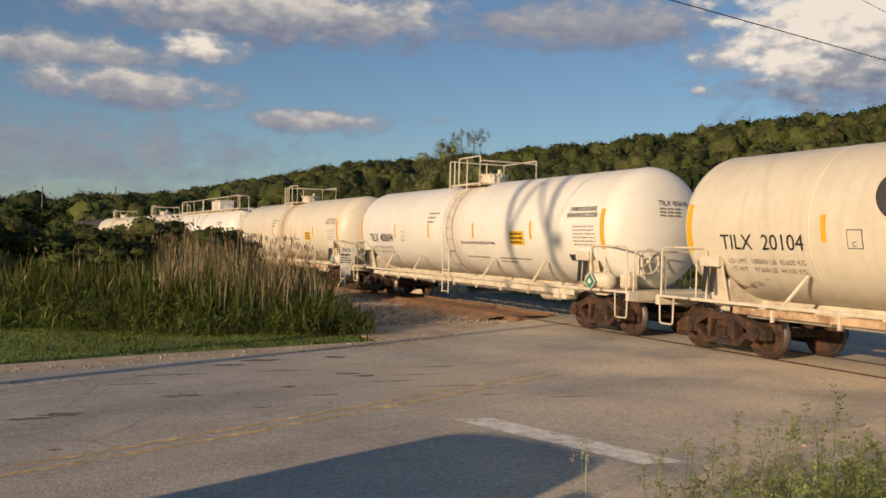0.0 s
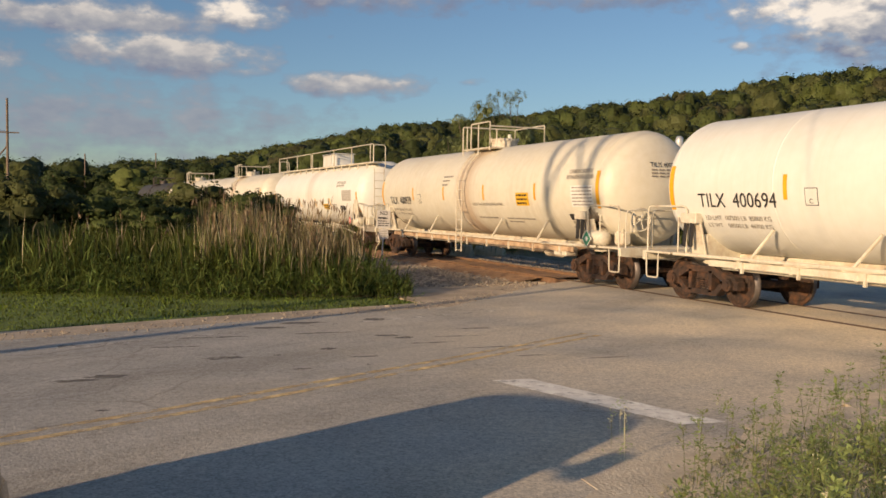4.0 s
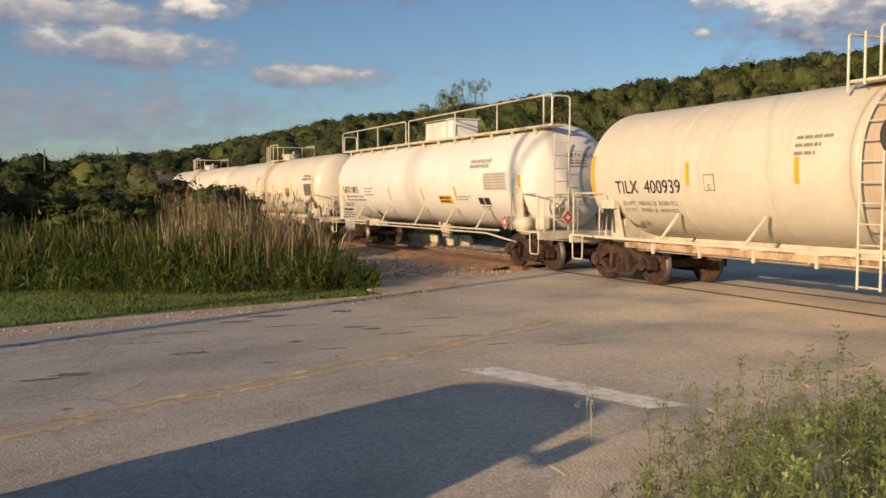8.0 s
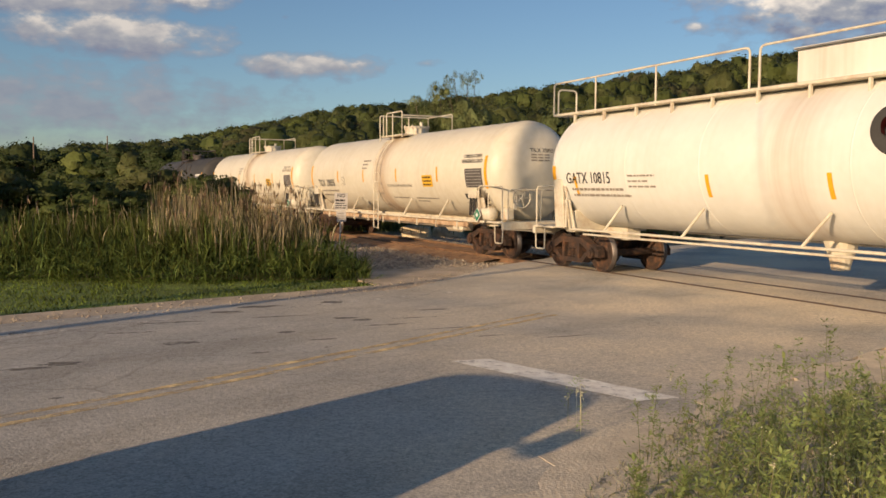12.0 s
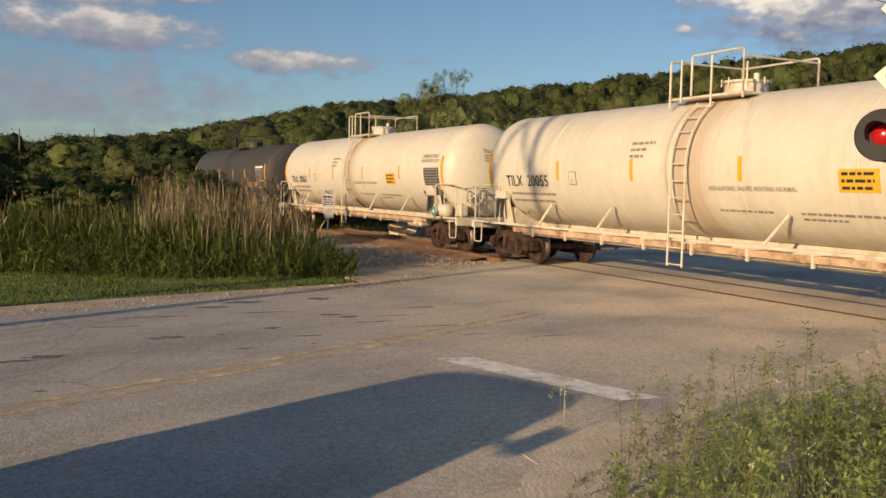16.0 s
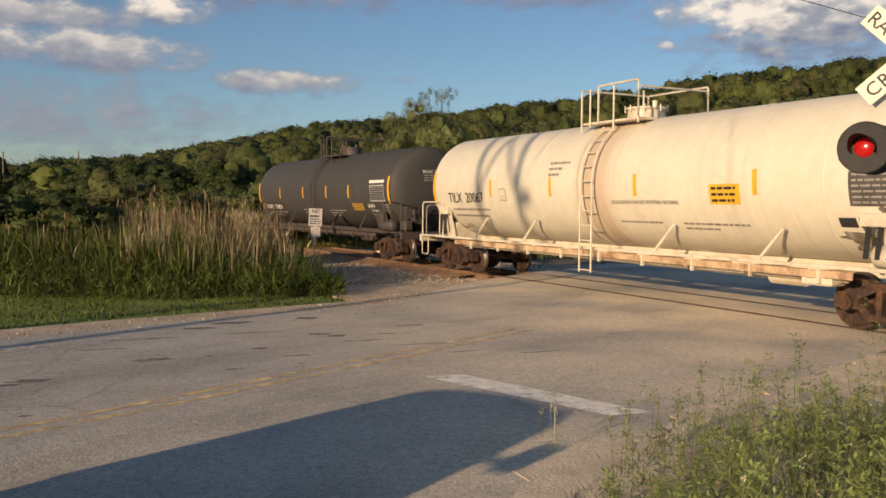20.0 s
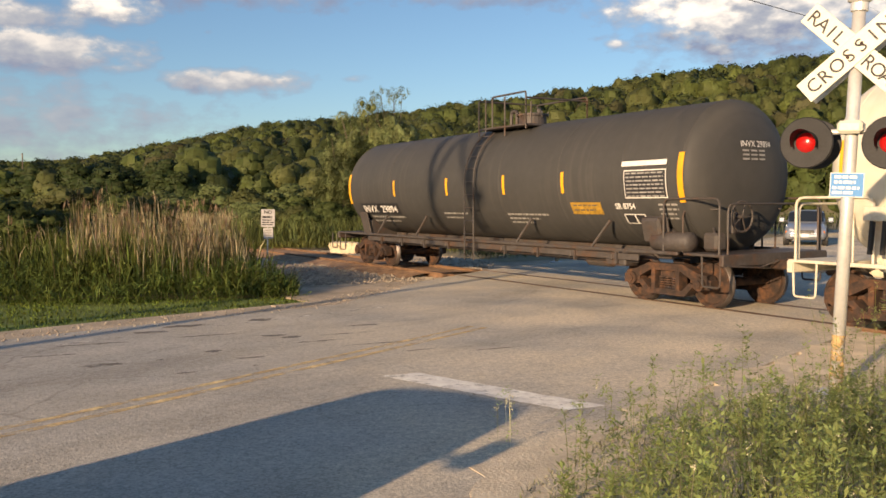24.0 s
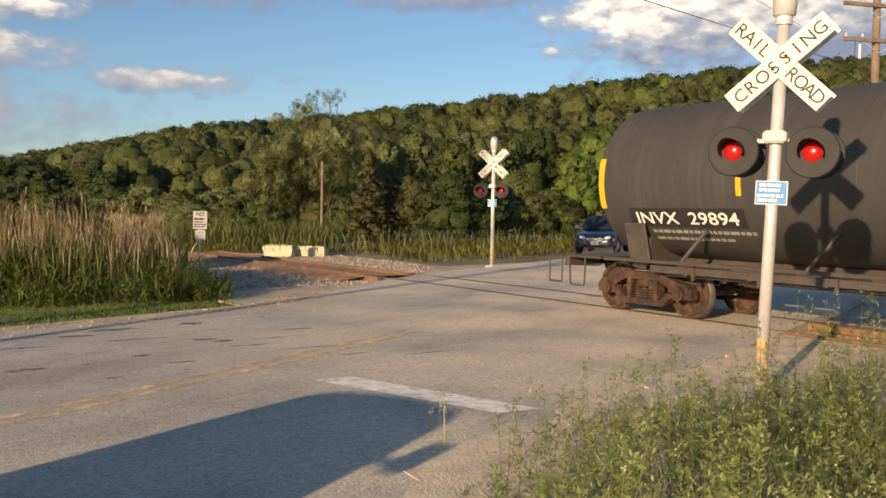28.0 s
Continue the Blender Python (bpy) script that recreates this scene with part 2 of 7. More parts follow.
    chip.inputs["Scale"].default_value, chip.inputs["Detail"].default_value, chip.inputs["Roughness"].default_value = 13, 4, 0.7
    l(tc.outputs["Object"], chip.inputs["Vector"])
    both = n("ShaderNodeMath")
    both.operation = "MULTIPLY_ADD"
    both.inputs[1].default_value = 0.55
    l(sp.outputs[0], both.inputs[0])
    scaled = n("ShaderNodeMapRange")
    scaled.inputs["From Min"].default_value, scaled.inputs["From Max"].default_value = 0.3, 0.7
    scaled.inputs["To Max"].default_value = 0.45
    l(chip.outputs["Fac"], scaled.inputs["Value"])
    l(scaled.outputs["Result"], both.inputs[2])
    l(both.outputs[0], mr.inputs["Value"])
    grit = n("ShaderNodeVectorMath")
    grit.operation = "SCALE"
    l(col, grit.inputs[0])
    l(mr.outputs["Result"], grit.inputs["Scale"])
    col = grit.outputs[0]
    l(col, b.inputs["Base Color"])
    return m


cracked(M_ASPHALT)
M_TAR = shader("tar_patch", (0.17, 0.152, 0.13), 0.85, scale=3, amount=0.3, fine=45, bump=0.3)
M_GRAVEL = shader("gravel", (0.47, 0.38, 0.27), 0.95, scale=1.2, amount=0.25, fine=30, bump=0.6)
M_EARTH = shader("earth", (0.30, 0.25, 0.15), 0.95, scale=0.15, amount=0.35, fine=12, bump=0.4)
M_GRASS = leafy("mown_grass", (0.185, 0.25, 0.036), 0.3, 0.3, 0.5)
M_WEEDGRASS = leafy("weed_grass", (0.34, 0.39, 0.15), 0.35, 0.4, 0.8)
M_REED = leafy("reed_green", (0.165, 0.21, 0.055), 0.35, 0.42, 0.5)
M_REED_DRY = leafy("reed_dry", (0.58, 0.49, 0.30), 0.3, 0.4, 0.5)
M_WEED = leafy("weed_green", (0.36, 0.42, 0.155), 0.25, 0.5, 0.8)
M_LEAF = leafy("leaf_green", (0.085, 0.110, 0.031), 0.2, 0.3, 0.05)
M_LEAF_DARK = leafy("leaf_dark", (0.045, 0.066, 0.020), 0.2, 0.3, 0.05)
M_LEAF_WILLOW = leafy("leaf_willow", (0.215, 0.25, 0.10), 0.2, 0.35, 0.3)
M_BARK = shader("bark", (0.11, 0.085, 0.06), 0.9, scale=2, fine=20, bump=0.5)
M_WHITE = shader("tank_cream_paint", (0.66, 0.61, 0.52), 0.42, scale=0.5, amount=0.06, fine=6, bump=0.02, dark=(0.58, 0.51, 0.41))
M_GREY = shader("tank_charcoal_paint", (0.060, 0.0595, 0.059), 0.6, scale=0.6, amount=0.2, fine=8, bump=0.03)
M_STEEL_W = shader("cream_steel", (0.62, 0.575, 0.46), 0.5, scale=2.0, amount=0.15, fine=14, bump=0.05, dark=(0.50, 0.40, 0.29))
M_STEEL_B = shader("dark_steel", (0.06, 0.052, 0.048), 0.6, scale=2.0, amount=0.3, fine=14, bump=0.05, dark=(0.09, 0.05, 0.03))
M_RUST = shader("rusty_truck_steel", (0.046, 0.027, 0.019), 0.85, scale=5, amount=0.5, fine=25, bump=0.4, dark=(0.018, 0.013, 0.011), light=(0.125, 0.058, 0.028))
M_TREAD = shader("worn_wheel_tread", (0.15, 0.13, 0.12), 0.45, 0.7, scale=5, amount=0.2)
M_RAIL = shader("rusty_rail", (0.20, 0.115, 0.064), 0.8, scale=5, amount=0.3, fine=30, bump=0.2)
M_TIE = shader("creosoted_tie", (0.12, 0.085, 0.06), 0.9, scale=4, amount=0.3, fine=20, bump=0.4, per_object=0.2)
M_ORANGE = shader("reflective_orange", (0.80, 0.40, 0.02), 0.4, scale=5, amount=0.08, bump=0)
M_INK = shader("stencil_black", (0.025, 0.025, 0.028), 0.6, scale=8, amount=0.2, bump=0)
M_FAINT = shader("faded_stencil", (0.27, 0.24, 0.20), 0.6, scale=8, amount=0.25, bump=0)
M_PALE_FAINT = shader("faded_white_stencil", (0.30, 0.29, 0.27), 0.6, scale=8, amount=0.25, bump=0)
M_PALE = shader("stencil_white", (0.75, 0.73, 0.68), 0.6, scale=8, amount=0.1, bump=0)
M_GALV = shader("galvanised_steel", (0.66, 0.655, 0.63), 0.42, 0.35, scale=4, amount=0.12, fine=30, bump=0.05)
M_SIGNWHITE = shader("sign_white", (0.66, 0.655, 0.55), 0.45, scale=3, amount=0.05, bump=0)
M_BLACK = shader("signal_black", (0.022, 0.022, 0.023), 0.55, scale=5, amount=0.2, bump=0.03)
M_RED = glow("red_lens", (0.40, 0.012, 0.012), 0.12)
M_BLUE = shader("sign_blue", (0.03, 0.22, 0.55), 0.4, scale=5, amount=0.05, bump=0)
M_ROCK = shader("limestone_block", (0.62, 0.52, 0.36), 0.9, scale=3, amount=0.2, fine=18, bump=0.5)
M_LINE_W = shader("worn_white_line", (0.86, 0.82, 0.73), 0.85, scale=6, amount=0.2, fine=40, bump=0.3)
M_LINE_Y = shader("worn_yellow_line", (0.80, 0.58, 0.28), 0.85, scale=4, amount=0.35, fine=40, bump=0.3)


def worn(m, lo, hi, scale):
    """Paint that has worn off in places."""
    nt = m.node_tree
    tc = nt.nodes.new("ShaderNodeTexCoord")
    no = nt.nodes.new("ShaderNodeTexNoise")
    no.inputs["Scale"].default_value, no.inputs["Detail"].default_value, no.inputs["Roughness"].default_value = scale, 9, 0.7
    mr = nt.nodes.new("ShaderNodeMapRange")
    mr.inputs["From Min"].default_value, mr.inputs["From Max"].default_value = lo, hi
    nt.links.new(tc.outputs["Object"], no.inputs["Vector"])
    nt.links.new(no.outputs["Fac"], mr.inputs["Value"])
    nt.links.new(mr.outputs["Result"], nt.nodes["Principled BSDF"].inputs["Alpha"])


M_LINE_EDGE = shader("faded_edge_line", (0.72, 0.68, 0.60), 0.85, scale=6, amount=0.25, fine=40, bump=0.3)
worn(M_LINE_W, 0.30, 0.46, 4.0)
worn(M_LINE_EDGE, 0.46, 0.62, 3.0)
worn(M_LINE_Y, 0.36, 0.62, 2.5)
worn(M_TAR, 0.36, 0.60, 4.0)
M_POLE = shader("weathered_pole", (0.20, 0.15, 0.11), 0.9, scale=3, amount=0.3, fine=25, bump=0.4)
M_WIRE = shader("black_wire", (0.02, 0.02, 0.022), 0.6, bump=0)


# ---- mesh helpers ----
def part(name, bm, material, parent=None, label="", smooth=False):
    """Links a bmesh as one mesh object under a thing or part."""
    me = bpy.data.meshes.new(name)
    bm.to_mesh(me)
    bm.free()
    me.materials.append(material)
    if smooth:
        for p in me.polygons:
            p.use_smooth = True
    ob = new(name, me)
    ob.parent = parent
    if label:
        ob["label"] = label
    return ob


def thing(name, label, category, group="", m=None):
    ob = new(name)
    ob.empty_display_size = 0.2
    if m is not None:
        ob.matrix_world = m
    return tagged(ob, label, category, group)


def sheet(name, verts, faces, material, parent=None, smooth=False):
    me = bpy.data.meshes.new(name)
    me.from_pydata(verts, [], faces)
    me.update()
    me.materials.append(material)
    if smooth:
        for p in me.polygons:
            p.use_smooth = True
    ob = new(name, me)
    ob.parent = parent
    return ob


def add_box(bm, c, s, rot=None, bevel=0.0):
    """A box of size s round c, its edges rounded by bevel."""
    m = Matrix.Translation(c) @ (rot.to_4x4() if rot is not None else Matrix.Identity(4)) @ Matrix.Diagonal((*s, 1))
    r = bmesh.ops.create_cube(bm, size=1, matrix=m)
    if bevel:
        es = list({e for v in r["verts"] for e in v.link_edges})
        bmesh.ops.bevel(bm, geom=es, offset=bevel, segments=1, affect="EDGES", profile=0.5)
    return bm


def box(c, s, bevel=0.0, rot=None):
    return add_box(bmesh.new(), c, s, rot, bevel)


def add_cyl(bm, a, b, r, n=12, r2=None, caps=True):
    a, b = Vector(a), Vector(b)
    d = b - a
    q = d.to_track_quat("Z", "Y").to_matrix().to_4x4()
    bmesh.ops.create_cone(bm, cap_ends=caps, segments=n, radius1=r, radius2=r if r2 is None else r2, depth=d.length,
                          matrix=Matrix.Translation((a + b) / 2) @ q)
    return bm


def cyl(a, b, r, n=12, r2=None):
    return add_cyl(bmesh.new(), a, b, r, n, r2)


def add_tube(bm, pts, r, n=6):
    for a, b in zip(pts[:-1], pts[1:]):
        add_cyl(bm, a, b, r, n)
    return bm


def rounded(pts, rad=0.08, k=3):
    """A bent path: the corners of pts rounded."""
    out = [Vector(pts[0])]
    for a, b, c in zip(pts[:-2], pts[1:-1], pts[2:]):
        a, b, c = Vector(a), Vector(b), Vector(c)
        p = b + (a - b).normalized() * min(rad, (a - b).length / 2)
        q = b + (c - b).normalized() * min(rad, (c - b).length / 2)
        for i in range(k + 1):
            t = i / k
            out.append(p * (1 - t) ** 2 + b * 2 * t * (1 - t) + q * t * t)
    out.append(Vector(pts[-1]))
    return out


def tube(pts, r, n=6, rad=0.0):
    return add_tube(bmesh.new(), rounded(pts, rad) if rad else pts, r, n)


def lathe(profile, n=32, axis="X"):
    """A body turned round an axis; profile of (along, radius)."""
    bm = bmesh.new()
    rings = []
    for x, r in profile:
        ring = []
        for i in range(n if r > 1e-5 else 1):
            a = 2 * math.pi * i / n
            v = (x, r * math.cos(a), r * math.sin(a))
            if axis == "Z":
                v = (v[1], v[2], v[0])
            elif axis == "Y":
                v = (v[2], v[0], v[1])
            ring.append(bm.verts.new(v))
        rings.append(ring)
    for p, q in zip(rings[:-1], rings[1:]):
        for i in range(n):
            j = (i + 1) % n
            if len(p) == 1 and len(q) > 1:
                bm.faces.new((p[0], q[j], q[i]))
            elif len(q) == 1 and len(p) > 1:
                bm.faces.new((p[i], p[j], q[0]))
            elif len(p) > 1:
                bm.faces.new((p[i], p[j], q[j], q[i]))
    bmesh.ops.recalc_face_normals(bm, faces=bm.faces)
    return bm


# ---- plan: the track and the road ----
TRACK_AZ = radians(-64.14)
U = Vector((math.cos(TRACK_AZ), math.sin(TRACK_AZ), 0))
N = Vector((-U.y, U.x, 0))
LAT, KAP = 13.27, -0.00112
GAUGE = 1.505


def on_track(s, off=0.0, z=0.0):
    """A point of the track: s metres along it, off metres to its far side."""
    slope = KAP * s
    return U * (s - off * slope) + N * (LAT + KAP * s * s / 2 + off) + Vector((0, 0, z))


def track_turn(s):
    return math.degrees(TRACK_AZ + math.atan(KAP * s))


def train_at(t):
    a = (t - 14) / 14
    return 57.467 * (a - 0.04272 * a * a - 0.02863 * a ** 3)


RD = Vector((0.640, 0.768, 0))
RN = Vector((-0.768, 0.640, 0))

# ---- ground ----
def smooth(a, b, x):
    t = max(0.0, min(1.0, (x - a) / (b - a)))
    return t * t * (3 - 2 * t)


# the wooded hill's skyline: bearing and height in degrees
SKYLINE = [(-60, 2.6), (-34, 2.7), (-28, 2.85), (-22, 2.7), (-18, 3.0), (-14.2, 3.95), (-12.8, 4.2), (-10.9, 4.55), (-9.4, 5.1), (-5.7, 5.6), (-3.4, 5.7), (-0.9, 6.1), (3.4, 6.5),
           (6, 7.0), (9.6, 7.3), (12.3, 7.65), (15.4, 8.0), (18.8, 8.6), (23, 8.7), (27, 9.1), (34, 9.3), (60, 8.0)]
CREST = 240.0


def between(table, v):
    """The table's value at v, in straight steps."""
    for (a, p), (b, q) in zip(table[:-1], table[1:]):
        if a <= v <= b:
            return p + (q - p) * (v - a) / (b - a)
    return table[0][1] if v < table[0][0] else table[-1][1]


def ridge(l):
    """The height of the hill's crest, l metres along it."""
    x, y = 0.98 * l + 0.2 * CREST, -0.2 * l + 0.98 * CREST
    top = 2.0 + math.hypot(x, y) * math.tan(radians(between(SKYLINE, math.degrees(math.atan2(x, y)))))
    return max(0.0, top - 9.6) * smooth(-185, -135, l) * smooth(600, 260, l)



def ground_z(x, y):
    """Flat by the crossing, a wooded hill beyond."""
    dd, l = 0.2 * x + 0.98 * y, 0.98 * x - 0.2 * y
    return ridge(l) * max(0.0, min(1.0, (dd - 95) / 145)) ** 1.15


def build_ground():
    xs = [-2400, -1400, -800, -450] + list(range(-300, 301, 12)) + [450, 800, 1400, 2400]
    ys = [-2400, -1200, -500, -200] + list(range(-60, 421, 12)) + [600, 900, 1500, 2400]
    vs, fs = [], []
    for y in ys:
        for x in xs:
            vs.append((x, y, ground_z(x, y) - 0.26))
    w = len(xs)
    for j in range(len(ys) - 1):
        for i in range(w - 1):
            fs.append((j * w + i, j * w + i + 1, (j + 1) * w + i + 1, (j + 1) * w + i))
    g = sheet("ground", vs, fs, M_EARTH, smooth=True)
    tagged(g, "weedy earth reaching to a wooded hill", "ground", kind="structure")


build_ground()


def slab(name, outline, z0, z1, material, label, category):
    bm = bmesh.new()
    top = [bm.verts.new((x, y, z1)) for x, y in outline]
    bot = [bm.verts.new((x, y, z0)) for x, y in outline]
    bm.faces.new(top)
    k = len(outline)
    for i in range(k):
        bm.faces.new((top[i], bot[i], bot[(i + 1) % k], top[(i + 1) % k]))
    bmesh.ops.recalc_face_normals(bm, faces=bm.faces)
    return tagged(part(name, bm, material), label, category, kind="structure")


def rp(a, b):
    """A place by the road: a metres along it, b metres to its left, from the middle of the stop line's end."""
    v = Vector((0.03, 9.94, 0)) + RD * a + RN * b
    return (v.x, v.y)


ROAD_L = [(-34.0, -21.5), (-12.2, 6.7), (-6.9, 12.0), (-4.5, 14.2), (-0.9, 17.2), (1.0, 22.2), (3.0, 25.6), (9.0, 32.3), (25, 51), (60, 93)]
ROAD_R = [(-28, -27), (-1.2, 3.0), (1.0, 6.3), (3.0, 8.6), (7.6, 13.2), (13.5, 19.5), (17.5, 27.5), (33, 46), (69, 88)]
road = slab("road", ROAD_L + ROAD_R[::-1], -0.15, 0.0, M_ASPHALT, "worn grey asphalt road over a level crossing", "road")


def line(name, pts, width, material, label, shear=0.0):
    vs, fs = [], []
    fine = []
    for a, b in zip(pts[:-1], pts[1:]):
        k = max(1, int((Vector(b) - Vector(a)).length / 0.09))
        fine += [tuple(Vector(a).lerp(Vector(b), i / k)) for i in range(k)]
    pts = fine + [pts[-1]]
    for i, p in enumerate(pts):
        a, b = Vector(pts[max(0, i - 1)]), Vector(pts[min(len(pts) - 1, i + 1)])
        d = (b - a).normalized()
        nn = Vector((-d.y, d.x))
        for sgn in (1, -1):
            q = Vector(p) + nn * width / 2 * sgn * (1 + 0.12 * noise.noise((p[0] * 6, p[1] * 6, sgn)))
            q += d * shear * sgn
            vs.append((q.x, q.y, 0.004))
    for i in range(len(pts) - 1):
        fs.append((2 * i, 2 * i + 1, 2 * i + 3, 2 * i + 2))
    return tagged(sheet(name, vs, fs, material), label, "road marking", kind="structure")


# the shoulder, ballast and grass
slab("shoulder", [(-34.5, -21.0), (-13.2, 7.0), (-7.5, 12.75), (-5.0, 15.0), (-1.6, 17.75), (-2.1, 18.7), (-2.4, 21.0), (0.7, 22.2), (1.0, 21.8), (-0.6, 17.0), (-4.2, 13.9), (-6.6, 11.7), (-11.5, 6.5)],
     -0.3, -0.006, M_GRAVEL, "pale gravel shoulder of the road", "gravel")
slab("ballast", [(-2.0, 18.9), (-6.5, 28.0), (-16, 47), (-60, 135), (-54, 138), (-5.6, 41.5), (0.6, 39.5), (2.4, 35.5), (4.4, 31.4), (8.6, 33.4), (9.4, 32.7), (2.9, 25.2), (0.95, 21.9), (0.0, 19.4), (-0.75, 17.6)],
     -0.4, -0.165, M_GRAVEL, "grey and tan ballast stones along the track", "ballast")
slab("ballast", [(2.95, 8.5), (4.3, 9.4), (9.6, 10.2), (15.5, 2), (29, -18), (36, -14), (17, 20), (13.6, 19.7), (7.6, 13.3)], -0.4, -0.165, M_GRAVEL,
     "grey and tan ballast stones along the track", "ballast")
slab("reed_soil", [(-1.9, 18.5), (-5.6, 17.6), (-9.2, 18.0), (-16, 17.1), (-32, 12), (-60, 40), (-30, 70), (-8.0, 29)], -0.5, -0.06, M_EARTH, "damp dark earth under reeds", "soil")
def ragged(pts, step=0.12, amount=0.12, seed=4):
    """The line pts cut into short steps with an uneven edge."""
    out = []
    for (x0, y0), (x1, y1) in zip(pts[:-1], pts[1:]):
        d = Vector((x1 - x0, y1 - y0))
        k = max(1, int(d.length / step))
        nn = Vector((-d.y, d.x)).normalized()
        for i in range(k):
            x, y = x0 + d.x * i / k, y0 + d.y * i / k
            o = noise.noise((x * 1.3, y * 1.3, seed)) * amount + noise.noise((x * 5, y * 5, seed)) * amount * 0.5
            out.append((x + nn.x * o, y + nn.y * o))
    return out + [pts[-1]]


slab("verge", [(-28.4, -27.2)] + ragged([(-1.35, 3.1), (0.75, 6.3), (2.8, 8.5), (5.0, 10.7), (7.0, 12.6)], 0.12, 0.3) + [(7.3, 12.7), (9.6, 8.1), (13, 1), (14, -3), (12, -10), (-25, -45)], -0.3, 0.005,
     shader("dirt", (0.66, 0.56, 0.41), 0.95, scale=2.0, amount=0.2, fine=35, bump=0.5), "dry dirt verge beside the road", "dirt")
lawn = slab("lawn", [(-40, -16), (-13.4, 7.9), (-7.55, 12.9), (-5.0, 15.15), (-1.6, 17.85), (-2.3, 18.8), (-5.5, 18.6), (-9.2, 19.0), (-16, 18.5), (-32, 14)], -0.3, -0.02,
            shader("lawn_soil", (0.13, 0.18, 0.032), 0.95, scale=1.0, amount=0.3, fine=20, bump=0.5), "mown green verge", "grass")
line("stop_line", [(0.17, 10.02), (1.95, 8.20)], 0.42, M_LINE_W, "worn white stop line across one lane", 0.10)
for o in (-0.13, 0.13):
    line("centre_line", [(-14.5 - o * 0.77, -5.6 + o * 0.64), (-4.25 - o * 0.77, 6.75 + o * 0.64), (-2.88 - o * 0.77, 8.3 + o * 0.64), (-0.4 - o * 0.77, 11.4 + o * 0.64), (1.5 - o * 0.77, 13.8 + o * 0.64)], 0.11, M_LINE_Y, "faded double yellow centre line")
line("edge_line", [(-14.5, 3.6), (-6.65, 10.72), (-5.6, 11.66), (-3.94, 13.2)], 0.10, M_LINE_EDGE, "broken worn white edge line")
for k in range(9):
    x0, y0 = -3.6 + 0.42 * k, 13.55 + 0.365 * k
    line("edge_line", [(x0, y0), (x0 + 0.22, y0 + 0.19)], 0.08, M_LINE_EDGE, "broken worn white edge line")


PATCHES = [(-0.95, 12.6, 0.7, 0.10), (-0.35, 14.2, 0.6, 0.12), (-0.02, 12.35, 1.1, 0.07), (0.45, 11.7, 0.5, 0.06), (-1.75, 11.3, 0.4, 0.10), (-2.35, 10.35, 0.25, 0.08), (1.5, 11.7, 0.7, 0.05), (-0.6, 13.3, 0.9, 0.08),
           (-4.2, 12.6, 0.9, 0.12), (-4.7, 9.3, 0.5, 0.14), (-4.4, 11.7, 0.6, 0.10), (-2.7, 13.3, 0.8, 0.09), (-4.42, 9.61, 0.46, 0.24), (-3.51, 10.94, 0.44, 0.24), (-5.37, 8.41, 0.42, 0.24), (-3.74, 8.02, 0.12, 0.08), (-1.58, 10.77, 0.09, 0.09), (-2.88, 11.25, 0.11, 0.09),
           (-1.69, 13.18, 0.35, 0.2), (-2.32, 11.85, 0.2, 0.16), (-3.31, 14.37, 0.8, 0.26), (-3.67, 13.72, 0.5, 0.2), (-5.86, 11.55, 0.34, 0.24), (-2.15, 15.04, 0.4, 0.3), (-1.39, 13.02, 0.31, 0.2)]


def build_patches():
    """Dark worn patches in the asphalt, ragged and thin."""
    rr = random.Random(14)
    for x, y, w, h in PATCHES:
        bm = bmesh.new()
        k = 18
        ring = []
        for i in range(k):
            a = 2 * math.pi * i / k
            f = rr.uniform(0.55, 1.1)
            e, d = math.cos(a) * w * 0.6 * f, math.sin(a) * h * 0.6 * f
            ring.append(bm.verts.new((x + 0.93 * e - 0.3 * d, y + 0.35 * e + 0.93 * d, 0.003)))
        bm.faces.new(ring)
        tagged(part("asphalt_patch", bm, M_TAR), "dark ragged patch in the worn asphalt", "road patch", kind="structure")


build_patches()
RAIL_S = [-150 + 3 * i for i in range(70)]


def strip(name, off, width, z, s0, s1, material, parent):
    vs, fs = [], []
    k = int((s1 - s0) / 2) + 1
    for i in range(k + 1):
        s = s0 + (s1 - s0) * i / k
        vs += [on_track(s, off - width / 2, z), on_track(s, off + width / 2, z)]
    for i in range(k):
        fs.append((2 * i, 2 * i + 1, 2 * i + 3, 2 * i + 2))
    return sheet(name, vs, fs, material, parent)


M_RUSTBED = shader("rusty_ballast", (0.33, 0.20, 0.11), 0.95, scale=3, amount=0.35, fine=26, bump=0.9, dark=(0.19, 0.105, 0.06))


